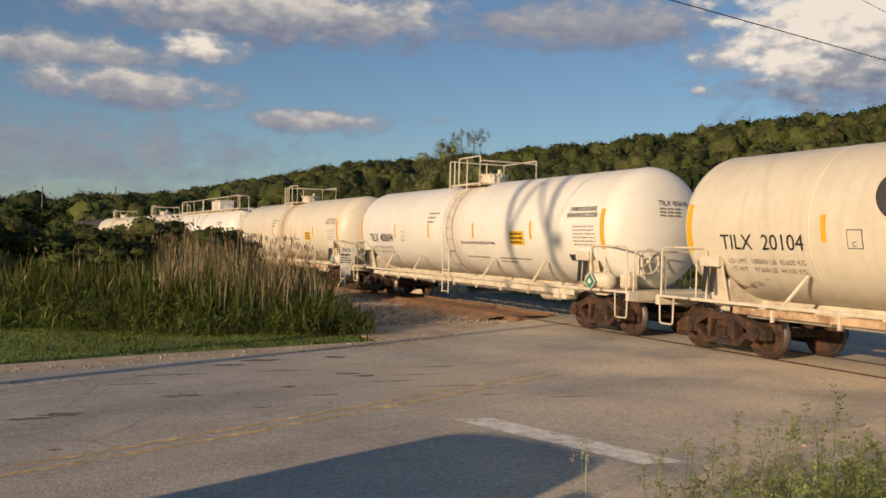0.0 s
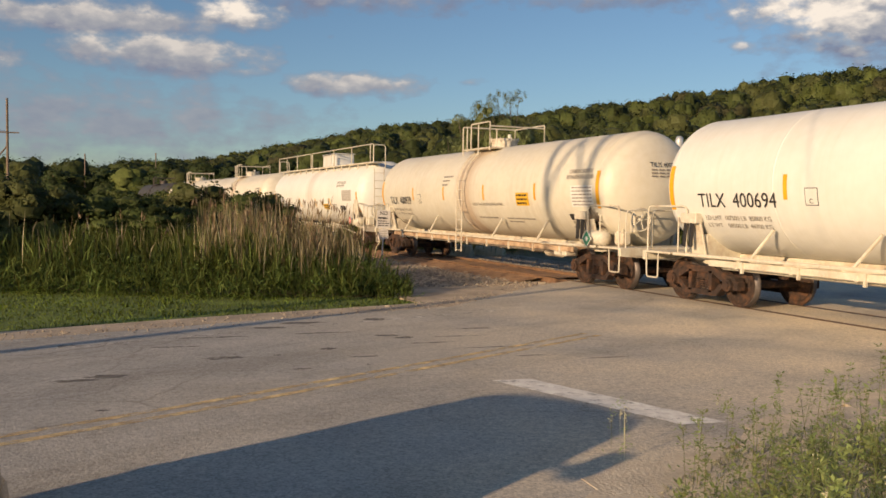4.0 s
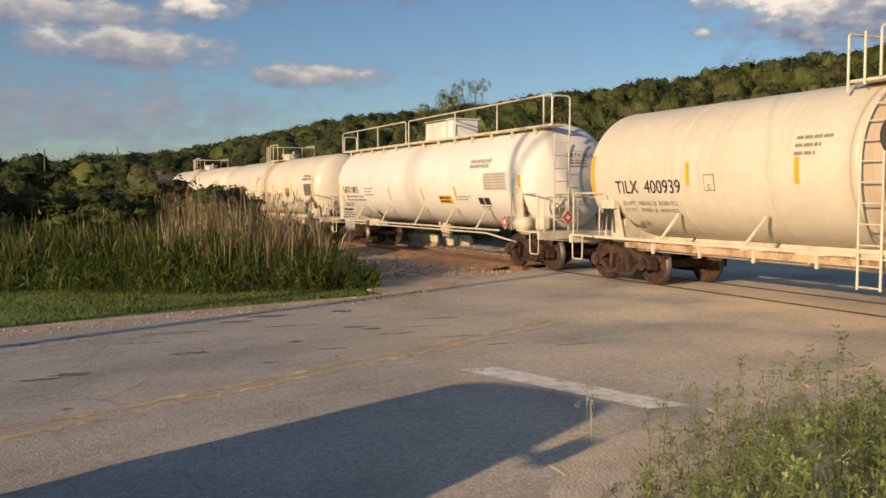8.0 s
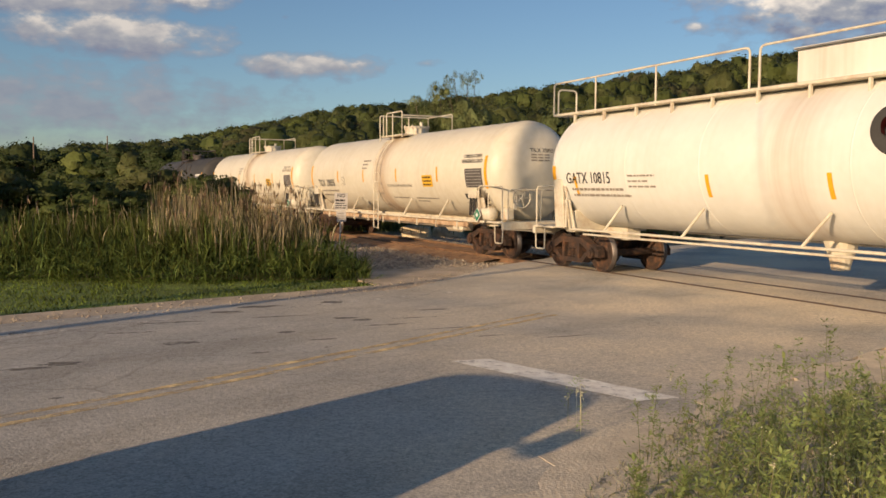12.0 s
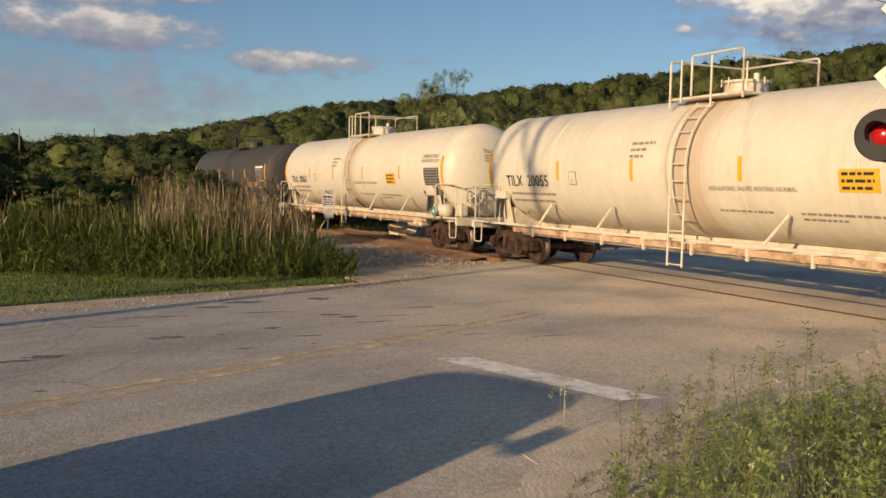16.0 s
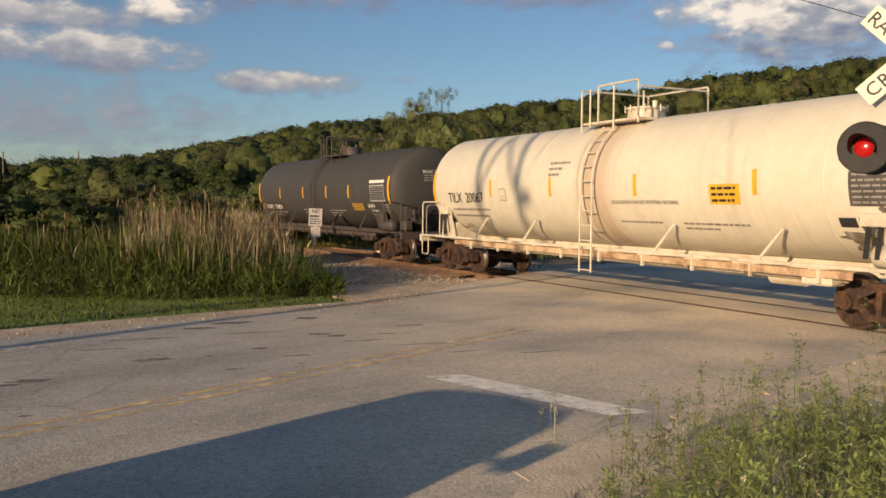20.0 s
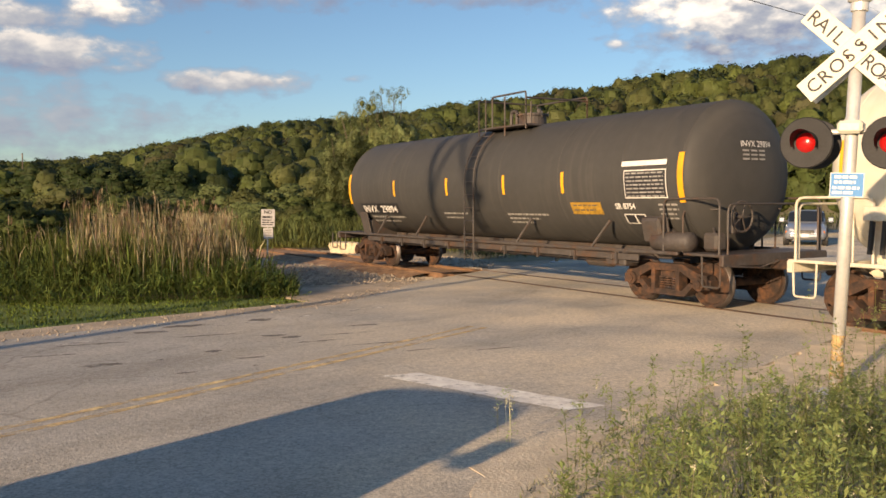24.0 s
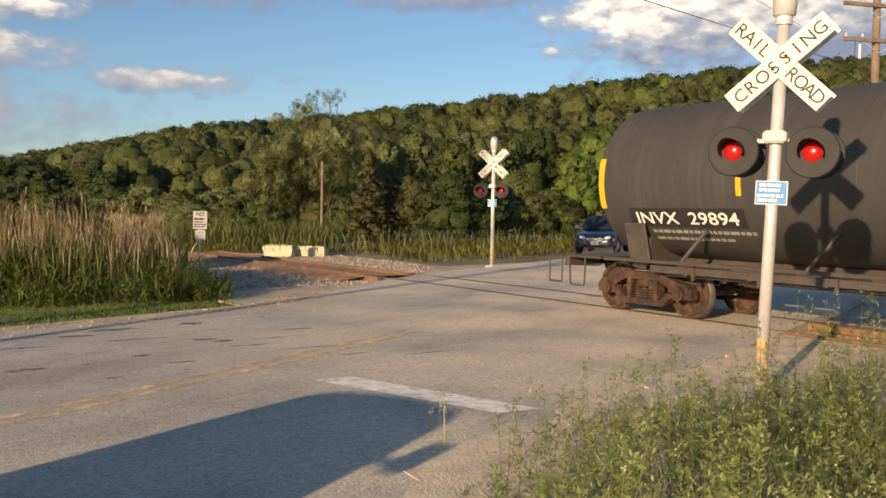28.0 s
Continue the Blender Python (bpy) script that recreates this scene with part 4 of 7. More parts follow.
def end_gear(car, sg, half, steel, brake, rails=True):
    """Platform, steps, handrails and coupler at one end."""
    e = half + 1.0
    pf = part("end_platform", box((sg * (half + 0.55), 0, 1.03), (0.95, 2.85, 0.05), 0.01), steel, car)
    part("end_sill", box((sg * (e - 0.02), 0, 0.94), (0.1, 2.9, 0.2), 0.015), steel, car)
    part("draft_sill", box((sg * (half - 0.2), 0, 0.9), (2.2, 0.42, 0.3), 0.02), steel, car)
    cp = part("coupler", box((sg * (e + 0.12), 0, 0.84), (0.42, 0.16, 0.18), 0.03), M_RUST, car)
    part("knuckle", box((sg * (e + 0.29), 0.05, 0.84), (0.16, 0.22, 0.28), 0.05), M_RUST, cp)
    part("uncoupling_lever", tube([(sg * (e + 0.05), -1.35, 0.85), (sg * (e + 0.05), -0.5, 0.8), (sg * (e + 0.15), -0.1, 0.92)], 0.014, 5), steel, car)
    for side in (-1, 1):
        y = side * 1.40
        part("step", tube([(sg * (e - 0.50), y, 1.02), (sg * (e - 0.48), y, 0.46), (sg * (e - 0.08), y, 0.46), (sg * (e - 0.06), y, 1.02)], 0.018, 6, 0.06), steel, car)
        if not rails:
            continue
        part("handrail", tube([(sg * (half - 0.45), y, 1.05), (sg * (half - 0.45), y, 2.05), (sg * (e - 0.10), y, 2.05), (sg * (e - 0.10), y, 1.05)], 0.022, 6, 0.14), steel, car)
        part("handrail", tube([(sg * (half - 0.05), y * 0.93, 1.05), (sg * (half - 0.05), y * 0.93, 1.85), (sg * (half + 0.40), y * 0.6, 1.85)], 0.018, 6, 0.12), steel, car)
    if rails:
        part("handrail", tube([(sg * (e - 0.04), -1.25, 1.05), (sg * (e - 0.04), -1.25, 1.95), (sg * (e - 0.04), 1.25, 1.95), (sg * (e - 0.04), 1.25, 1.05)], 0.02, 6, 0.14), steel, car)
    if brake:
        brake_wheel(car, (sg * (e - 0.18), -0.72, 1.72), steel)
        tk = part("air_reservoir", lathe([(-0.52, 0.0), (-0.5, 0.12), (-0.44, 0.19), (0.44, 0.19), (0.5, 0.12), (0.52, 0.0)], 14), steel, car, smooth=True)
        tk.location = (sg * (half - 0.35), -1.24, 1.24)
        part("valve", box((sg * (half + 0.35), -0.9, 1.25), (0.34, 0.3, 0.34), 0.05), steel, car)
        part("valve_pipe", tube([(sg * (half + 0.35), -0.9, 1.4), (sg * (half + 0.1), -0.7, 1.6), (sg * (half - 0.5), -0.9, 1.25)], 0.025, 6), steel, car)


def dome_rail(car, x0, x1, steel, y=1.0, top=4.66, low=3.9):
    part("platform", box(((x0 + x1) / 2, -0.72, low - 0.02), (x1 - x0, 0.5, 0.05), 0.008), steel, car)
    part("platform", box(((x0 + x1) / 2, 0.72, low - 0.02), (x1 - x0, 0.5, 0.05), 0.008), steel, car)
    xm = x0 + 0.62
    part("guard_rail", tube([(xm, -y, low), (xm, -y, top + 0.04), (x1, -y, top + 0.04), (x1, -y, low - 0.12)], 0.024, 6, 0.06), steel, car)
    part("guard_rail", tube([(x0, -y, low - 0.2), (x0, -y, top), (x0, y, top), (x0, y, low)], 0.024, 6, 0.06), steel, car)
    part("guard_rail", tube([(x0, y, low), (x0, y, top), (x1, y, top), (x1, y, low)], 0.024, 6, 0.06), steel, car)
    part("guard_rail", tube([(x1, -y, low), (x1, -y, top - 0.1), (x1, y, top - 0.1), (x1, y, low)], 0.024, 6, 0.06), steel, car)
    part("guard_post", cyl((x0 + 0.32, -y, low - 0.1), (x0 + 0.32, -y, top), 0.022, 6), steel, car)
    part("guard_post", cyl((xm + 0.55, -y, low - 0.25), (xm + 0.55, -y, top), 0.022, 6), steel, car)
    part("guard_post", cyl((x1 - 0.3, -y * 0.6, low), (x1 - 0.3, -y * 0.6, top - 0.15), 0.022, 6), steel, car)


def manway(car, x, steel, r=0.43, z=3.82, tall=0.40):
    mw = part("manway", lathe([(z, 0.0), (z, r), (z + tall - 0.05, r), (z + tall - 0.05, r + 0.05), (z + tall, r + 0.05), (z + tall + 0.03, r * 0.6), (z + tall + 0.04, 0.0)], 24, "Z"), steel, car)
    mw.location = (x, 0, 0)
    for i in range(8):
        a = 2 * math.pi * i / 8
        part("eye_bolt", cyl((r * 1.1 * math.cos(a), r * 1.1 * math.sin(a), z + tall - 0.1), (r * 1.1 * math.cos(a), r * 1.1 * math.sin(a), z + tall + 0.05), 0.018, 5), steel, mw)
    part("valve", cyl((r * 0.4, 0.1, z + tall), (r * 0.4, 0.1, z + tall + 0.16), 0.06, 8), steel, mw)


LOADS = {"TILX 20104": ("LD LMT  188800 LB  85600 KG", "LT WT    97200 LB  44100 KG"), "TILX 400694": ("LD LMT  187500 LB  85000 KG", "LT WT    98500 LB  44700 KG"),
         "TILX 400939": ("LD LMT  188100 LB  85300 KG", "LT WT    97900 LB  44400 KG")}


def tank_car(kind, label, s0, mark, paint, seed=1):
    white = kind != "charcoal"
    steel = M_STEEL_W if white else M_STEEL_B
    half = {"cream": 7.7, "charcoal": 7.2, "walkway": 7.25}[kind]
    tc = {"cream": 7.15, "charcoal": 6.5, "walkway": 7.03}[kind]
    rr = random.Random(seed)
    car = thing("tank_car", label, "tank car", "tank cars of the freight train")
    bulge = 0.5 if kind == "charcoal" else 0.72
    prof = [(-half - bulge * math.cos(a), TANK_R * math.sin(a)) for a in [math.pi / 2 * i / 10 for i in range(11)]]
    bm = lathe(prof + [(-p, r) for p, r in reversed(prof)], 64)
    bmesh.ops.translate(bm, verts=bm.verts, vec=(0, 0, TANK_Z))
    part("tank", bm, paint, car, smooth=True)
    for x in (-half, -half * 0.62, -half * 0.3, half * 0.18, half * 0.5, half * 0.78, half):
        b2 = lathe([(x - 0.02, TANK_R - 0.01), (x - 0.012, TANK_R + 0.005), (x + 0.012, TANK_R + 0.005), (x + 0.02, TANK_R - 0.01)], 64)
        bmesh.ops.translate(b2, verts=b2.verts, vec=(0, 0, TANK_Z))
        part("weld_seam", b2, paint, car, smooth=True)
    # running gear
    wheels = truck(car, -tc) + truck(car, tc)
    for sg in (-1, 1):
        part("saddle", box((sg * tc, 0, 1.2), (0.42, 2.3, 0.55), 0.05), steel, car)
        for side in (-1, 1):
            part("bolster_web", box((sg * tc, side * 1.22, 1.35), (0.5, 0.06, 0.75), 0.02, Matrix.Rotation(radians(-side * 14), 3, "X")), steel, car)
            part("side_bearing", box((sg * tc, side * 0.65, 0.80), (0.3, 0.2, 0.14), 0.02), M_RUST, car)
        end_gear(car, sg, half, steel, sg > 0, kind != "charcoal" or sg > 0)
    rail = half - 0.45
    if kind != "walkway":
        part("centre_sill", box((0, 0, 0.93), (2 * half, 0.38, 0.26), 0.02), steel, car)
        for side in (-1, 1):
            part("side_sill", box((0, side * 1.42, 1.03), (2 * rail + 0.8, 0.06, 0.065), 0.01), steel, car)
            part("side_angle", box((0, side * 1.36, 0.90), (2 * rail - 1.4, 0.05, 0.13), 0.01), M_STEEL_TAN if white and paint is not M_TANK_PALE else steel, car)
            part("train_pipe", tube([(-rail + 0.9, side * 1.18, 0.80), (rail - 0.9, side * 1.18, 0.80)], 0.03, 6), steel, car)
            for x in (-5.1, -2.7, 2.2, 4.9):
                part("strut", cyl((x - 0.22, side * 1.40, 1.05), (x + 0.22, side * 1.27, 1.62), 0.035, 6), steel, car)
        for i in range(9):
            x = -rail + 1.5 + (2 * rail - 3.0) * i / 8
            part("cross_bearer", box((x, 0, 0.88), (0.09, 2.8, 0.12), 0.01), M_STEEL_TAN if white and paint is not M_TANK_PALE else steel, car)
            part("hanger", box((x + 0.2, -1.40, 0.86), (0.05, 0.05, 0.22)), steel, car)
        part("brake_rod", tube([(-rail + 2.2, -0.8, 0.74), (2.6, -0.8, 0.72), (rail - 1.6, -0.9, 0.70)], 0.018, 5), steel, car)
        part("outlet", lathe([(0.62, 0.0), (0.62, 0.11), (0.75, 0.13), (1.15, 0.22)], 12, "Z"), steel, car)
        part("brake_cylinder", cyl((rail - 2.6, -0.95, 0.78), (rail - 1.9, -0.95, 0.78), 0.16, 12), steel, car)
        part("tool_box", box((rail - 1.4, -1.15, 0.82), (0.6, 0.4, 0.24), 0.03), steel, car)
    else:
        for side in (-1, 1):
            part("side_rail", tube([(-rail + 0.3, side * 1.44, 1.02), (rail - 0.6, side * 1.44, 1.02)], 0.028, 6), steel, car)
            part("side_rail", tube([(-rail + 0.8, side * 1.44, 0.92), (rail - 1.4, side * 1.44, 0.92), (rail + 0.1, side * 1.3, 0.72)], 0.024, 6), steel, car)
            for x in (-5.0, -2.4, 0.6, 2.9, 5.0):
                part("strut", cyl((x - 0.2, side * 1.44, 1.03), (x + 0.24, side * 1.27, 1.62), 0.032, 6), steel, car)
            for sg in (-1, 1):
                part("bolster_panel", box((sg * (half - 0.1), side * 1.36, 1.62), (0.38, 0.08, 1.2), 0.02, Matrix.Rotation(radians(-side * 4), 3, "X")), steel, car)
        part("outlet", lathe([(0.55, 0.0), (0.55, 0.16), (0.72, 0.2), (1.15, 0.34)], 12, "Z"), steel, car)
    # reflector strips
    strips = {"cream": (-4.46, -1.68, 1.4, 4.6), "charcoal": (-4.15, -1.15, 1.5, 3.75), "walkway": (-6.4, -1.95, 0.9, 3.35)}[kind]
    v0 = 2.05 if kind == "walkway" else 2.42
    for x in strips:
        flank_patch("reflector", x - 0.05, x + 0.05, v0 - 0.23, v0 + 0.23, M_ORANGE, car, label="orange reflective strip")
    for x in (-half - 0.03, half + 0.0):
        flank_patch("reflector", x - 0.07, x + 0.07, v0 - 0.45, v0 + 0.5, M_ORANGE, car, label="orange reflective strip")
    ink = M_INK if white else M_PALE
    if kind == "cream":
        flank_word(mark.replace(" ", "  "), -6.86, 2.04, 0.285, M_INK, car, half, 0.0, squeeze=0.96)
        if mark in LOADS:
            for k, words in enumerate(LOADS[mark]):
                flank_word(words, -6.76, 1.76 - 0.175 * k, 0.10, M_FAINT, car, half, 0.0)
        else:
            bars(-6.76, 1.86, (2.1, 1.9), 0.065, 0.2, M_INK, car, seed=seed)
        flank_patch("stencil_frame", -4.0, -3.7, 2.08, 2.40, M_INK, car, 0.005)
        flank_patch("stencil_field", -3.985, -3.715, 2.095, 2.385, paint, car, 0.008)
        flank_word("C", -3.85, 2.12, 0.09, M_INK, car, half, 0, "centre", lift=0.018)
        bars(-1.75, 3.02, (0.8, 0.55, 0.45), 0.06, 0.14, M_INK, car, seed=seed + 1)
        ladder(car, -0.1, 0.92, 0.50, steel)
        ladder(car, -0.1, 0.92, 0.50, steel, -1)
        band = lathe([(-0.62, TANK_R - 0.01), (-0.60, TANK_R + 0.012), (-0.46, TANK_R + 0.012), (-0.44, TANK_R - 0.01)], 64)
        bmesh.ops.translate(band, verts=band.verts, vec=(0, 0, TANK_Z))
        dome_rail(car, -1.05, 0.95, steel)
        part("tank_band", band, paint, car, smooth=True)
        manway(car, 0.05, steel)
        flank_word("REGULATING VALVES VENTING NORMAL", 0.6, 2.02, 0.085, M_INK if seed == 2 else M_FAINT, car, half, 0.001, squeeze=0.92)
        bars(0.7, 1.62, (1.3,), 0.05, 0.1, M_INK, car, seed=seed + 2)
        bars(2.6, 1.62, (1.7, 0.9), 0.05, 0.12, M_INK, car, seed=seed + 3)
        flank_patch("warning_sign", 3.5, 4.25, 2.02, 2.40, M_SIGN_YELLOW, car, label="yellow stencilled warning sign")
        bars(3.56, 2.35, (0.6, 0.6, 0.55), 0.05, 0.115, M_INK, car, 0.010, seed + 4)
        words = M_INK if seed in (2, 5) else M_FAINT
        flank_word("CARBON DIOXIDE", 6.9, 2.88, 0.105, words, car, half, 0.002, "centre", 0.86)
        flank_word("REFRIGERATED LIQUID", 6.9, 2.73, 0.105, words, car, half, 0.002, "centre", 0.80)
        flank_patch("data_panel", 6.48, 7.5, 2.0, 2.56, M_SOOT if seed % 2 else M_PALE, car, label="stencilled data panel")
        bars(6.54, 2.52, (0.9,) * 6, 0.032, 0.088, M_PALE_FAINT if seed % 2 else M_FAINT, car, 0.010, seed + 6)
        flank_patch("notice", 6.2, 6.52, 1.62, 1.80, M_INK, car)
        flank_patch("notice", 6.57, 6.88, 1.62, 1.80, M_INK, car)
        for px in (-7.15, 6.95):
            part("bracket", box((px, -1.36, 1.80), (0.5, 0.20, 0.22), 0.02), steel, car)
            part("bracket_pin", tube([(px - 0.1, -1.42, 1.7), (px - 0.14, -1.42, 1.2)], 0.045, 6), M_BLACK, car)
            part("bracket_pin", tube([(px + 0.1, -1.42, 1.7), (px + 0.06, -1.42, 1.2)], 0.045, 6), M_BLACK, car)
        diamond(car, (7.4, -1.52, 1.22), 0.3, M_GREEN)
    elif kind == "charcoal":
        flank_patch("lettering_panel", -6.62, -4.1, 1.60, 1.98, M_BLACK, car, 0.006, "black panel behind white letters")
        flank_word(mark.replace(" ", "  "), -6.45, 1.68, 0.23, M_PALE, car, half, 0.004, squeeze=1.27)
        bars(-6.2, 1.54, (2.2, 1.7), 0.07, 0.17, M_PALE, car, seed=7)
        bars(-1.6, 1.7, (1.2, 0.9), 0.05, 0.14, M_PALE, car, seed=8)
        bars(1.4, 1.7, (1.6, 1.2, 0.9), 0.05, 0.12, M_PALE, car, seed=9)
        ladder(car, 0.15, 0.92, 0.55, steel)
        ladder(car, 0.15, 0.92, 0.55, steel, -1)
        dome_rail(car, -0.3, 1.75, steel, 0.95, 4.62)
        manway(car, 0.75, steel, 0.36, 3.82, 0.42)
        part("valve_hood", tube([(0.1, -0.2, 3.9), (0.1, -0.2, 4.35), (0.35, -0.2, 4.35), (0.35, -0.2, 3.95)], 0.05, 6, 0.1), steel, car)
        flank_patch("warning_sign", 3.92, 4.9, 1.70, 1.98, shader("worn_yellow_sign", (0.36, 0.21, 0.025), 0.6, scale=6, amount=0.4), car, label="worn yellow stencilled warning sign")
        bars(4.0, 1.93, (0.8, 0.7), 0.03, 0.11, M_SOOT, car, 0.010, 10)
        flank_patch("data_heading", 5.62, 6.85, 2.70, 2.80, M_PALE, car)
        flank_patch("data_panel", 5.7, 6.85, 2.06, 2.62, M_PALE, car, label="white ruled data panel")
        flank_patch("data_field", 5.72, 6.83, 2.08, 2.60, M_INK, car, 0.008)
        bars(5.76, 2.57, (1.02,) * 7, 0.03, 0.075, M_PALE_FAINT, car, 0.011, 11)
        flank_word("SR 8754", 5.35, 1.84, 0.12, M_PALE, car, half, 0.004)
        flank_patch("notice", 5.5, 6.1, 1.48, 1.72, M_PALE, car)
        flank_patch("notice_field", 5.53, 5.79, 1.50, 1.70, M_INK, car, 0.009)
        flank_patch("notice_field", 5.83, 6.07, 1.50, 1.70, M_INK, car, 0.009)
        bars(6.55, 1.95, (0.5, 0.5, 0.4, 0.45), 0.04, 0.1, M_PALE, car, seed=12)
        for x in (6.4,):
            part("jack_pad", box((x, -1.3, 1.45), (0.5, 0.2, 0.5), 0.05, Matrix.Rotation(radians(14), 3, "X")), steel, car)
        part("corner_step", tube([(-8.72, -1.42, 1.0), (-8.72, -1.42, 0.5), (-8.35, -1.42, 0.5), (-8.35, -1.42, 1.0)], 0.02, 6), steel, car)
    else:
        flank_word(mark, -6.75, 2.12, 0.26, M_INK, car, half, 0.0, squeeze=0.86)
        bars(-6.6, 2.0, (2.0, 2.2), 0.06, 0.15, M_INK, car, seed=21)
        bars(-4.4, 2.3, (0.9, 0.7, 0.9), 0.04, 0.12, M_FAINT, car, seed=22)
        flank_word("METHYL METHACRYLATE", 4.4, 2.96, 0.105, M_FAINT, car, half, 0.003, squeeze=0.72)
        flank_word("MONOMER STABILIZED", 4.4, 2.81, 0.105, M_FAINT, car, half, 0.003, squeeze=0.72)
        flank_patch("warning_sign", 2.1, 3.0, 1.72, 2.0, M_SIGN_YELLOW, car, label="yellow stencilled warning sign")
        bars(2.18, 1.95, (0.74, 0.7), 0.07, 0.12, M_INK, car, 0.010, 23)
        flank_patch("data_panel", 5.25, 6.55, 2.15, 2.65, shader("pale_grey_panel", (0.5, 0.47, 0.42), 0.6, scale=5, amount=0.1, bump=0), car, label="ruled data panel")
        bars(5.3, 2.62, (1.2,) * 6, 0.022, 0.08, M_FAINT, car, 0.010, 24)
        flank_patch("notice", 4.75, 5.05, 1.70, 1.92, M_INK, car)
        flank_patch("notice", 5.1, 5.42, 1.70, 1.92, M_INK, car)
        bars(4.8, 1.64, (0.55, 0.4), 0.04, 0.09, M_INK, car, seed=25)
        bars(3.5, 1.98, (0.8, 0.6), 0.04, 0.09, M_INK, car, seed=26)
        diamond(car, (6.62, -1.50, 1.28), 0.3, M_PLAC_RED)
        diamond(car, (half + 1.02, -0.55, 1.42), 0.3, M_PLAC_RED, 90)
        # roof walkway with rails
        part("roof_walkway", box((0, -0.72, 3.86), (16.2, 0.5, 0.06), 0.01), steel, car)
        for y in (-0.95,):
            part("guard_rail", tube([(-8.1, y, 3.88), (-8.1, y, 4.66), (-1.4, y, 4.66), (-1.4, y, 3.88)], 0.024, 6, 0.12), steel, car)
            part("guard_rail", tube([(-1.15, y, 3.88), (-1.15, y, 4.66), (8.1, y, 4.66), (8.1, y, 3.88)], 0.024, 6, 0.12), steel, car)
            for x in (-6.3, -4.1, 2.5, 5.2, 7.7):
                part("guard_post", cyl((x, y, 3.80), (x, y, 4.66), 0.022, 6), steel, car)
            for i in range(13):
                x = -7.2 + 1.2 * i
                part("walkway_bracket", box((x, y * 0.96, 3.72), (0.05, 0.06, 0.3)), steel, car)
        part("guard_rail", tube([(8.12, -0.95, 3.88), (8.12, -0.95, 4.62), (8.12, -0.4, 4.62), (8.12, -0.4, 3.6)], 0.024, 6, 0.1), steel, car)
        part("guard_rail", tube([(-7.9, -0.95, 3.88), (-7.9, -0.95, 4.5), (-7.9, -0.4, 4.5), (-7.9, -0.4, 3.88)], 0.024, 6, 0.1), steel, car)
        hs = part("valve_housing", box((0.35, 0, 4.22), (2.1, 1.0, 0.66), 0.03), paint, car)
        part("housing_lid", box((0.35, 0, 4.57), (2.2, 1.08, 0.04), 0.01), paint, hs)
        part("guard_rail", tube([(1.6, -0.8, 3.88), (1.6, -0.8, 4.5), (2.2, -0.8, 4.5), (2.2, -0.8, 3.88)], 0.024, 6, 0.1), steel, car)
        xl = half + 0.98
        la = part("ladder", tube([(xl, -0.95, 3.6), (xl, -0.95, 1.05)], 0.022, 6), steel, car)
        part("stile", tube([(xl, -0.5, 3.6), (xl, -0.5, 1.05)], 0.022, 6), steel, la)
        for i in range(7):
            part("rung", cyl((xl, -0.95, 1.35 + 0.34 * i), (xl, -0.5, 1.35 + 0.34 * i), 0.014, 6), steel, la)
    if paint is M_TANK_WARM:
        blot("rust_stain", -half + 0.9, 1.32, 0.95, 0.34, M_STAIN, car, seed)
        blot("rust_stain", half - 0.75, 1.32, 0.7, 0.34, M_STAIN, car, seed + 1)
    if seed in (4, 5, 7):
        blot("grime", half - 0.85, 1.34, 0.95, 0.38, M_GRIME, car, seed + 2)
        blot("grime", half - 0.42, 1.75, 0.42, 0.36, M_GRIME, car, seed + 3)
    # number on the leading head
    vs, fs = letters(mark, 0.115, "left", 0.0)

    def on_head(y, z):
        q = max(0.0, 1 - (y * y + (z - TANK_Z) ** 2) / (TANK_R + 0.01) ** 2)
        return (half + (bulge + 0.015) * math.sqrt(q) + 0.01, y, z)

    tagged(sheet("lettering", [on_head(-0.36 + u, 3.02 + v) for u, v in vs], fs, ink, car), kind="stuff")
    tagged(sheet("small_print", [on_head(-0.34 + 0.22 * (i // 4 % 3) + (0.17 if i % 4 in (1, 2) else 0), 2.93 - 0.08 * (i // 12) + (0.035 if i % 4 in (2, 3) else 0)) for i in range(36)],
          [tuple(range(4 * i, 4 * i + 4)) for i in range(9)], M_FAINT if white else M_PALE_FAINT, car), kind="stuff")
    return car, wheels, s0


TRAIN = [
    tank_car("cream", "cream tank car with rust-stained lower flank", 52.2, "TILX 20104", M_TANK_WARM, 1),
    tank_car("cream", "clean white tank car with black lettering", 33.8, "TILX 400694", M_TANK_PALE, 2),
    tank_car("cream", "cream tank car with grimy ends and black lettering", 15.45, "TILX 400939", M_TANK_WARM, 4),
    tank_car("walkway", "long white tank car with a railed roof walkway", -2.95, "GATX 10815", M_TANK_PALE, 3),
    tank_car("cream", "buff tank car with a grimy data panel", -21.5, "TILX 20055", M_TANK_WARM, 5),
    tank_car("cream", "buff tank car with rust below the manway", -39.9, "TILX 20067", M_TANK_WARM, 7),
    tank_car("charcoal", "charcoal-grey tank car with orange reflector strips", -58.2, "INVX 29894", M_TANK_DARK, 9),
]


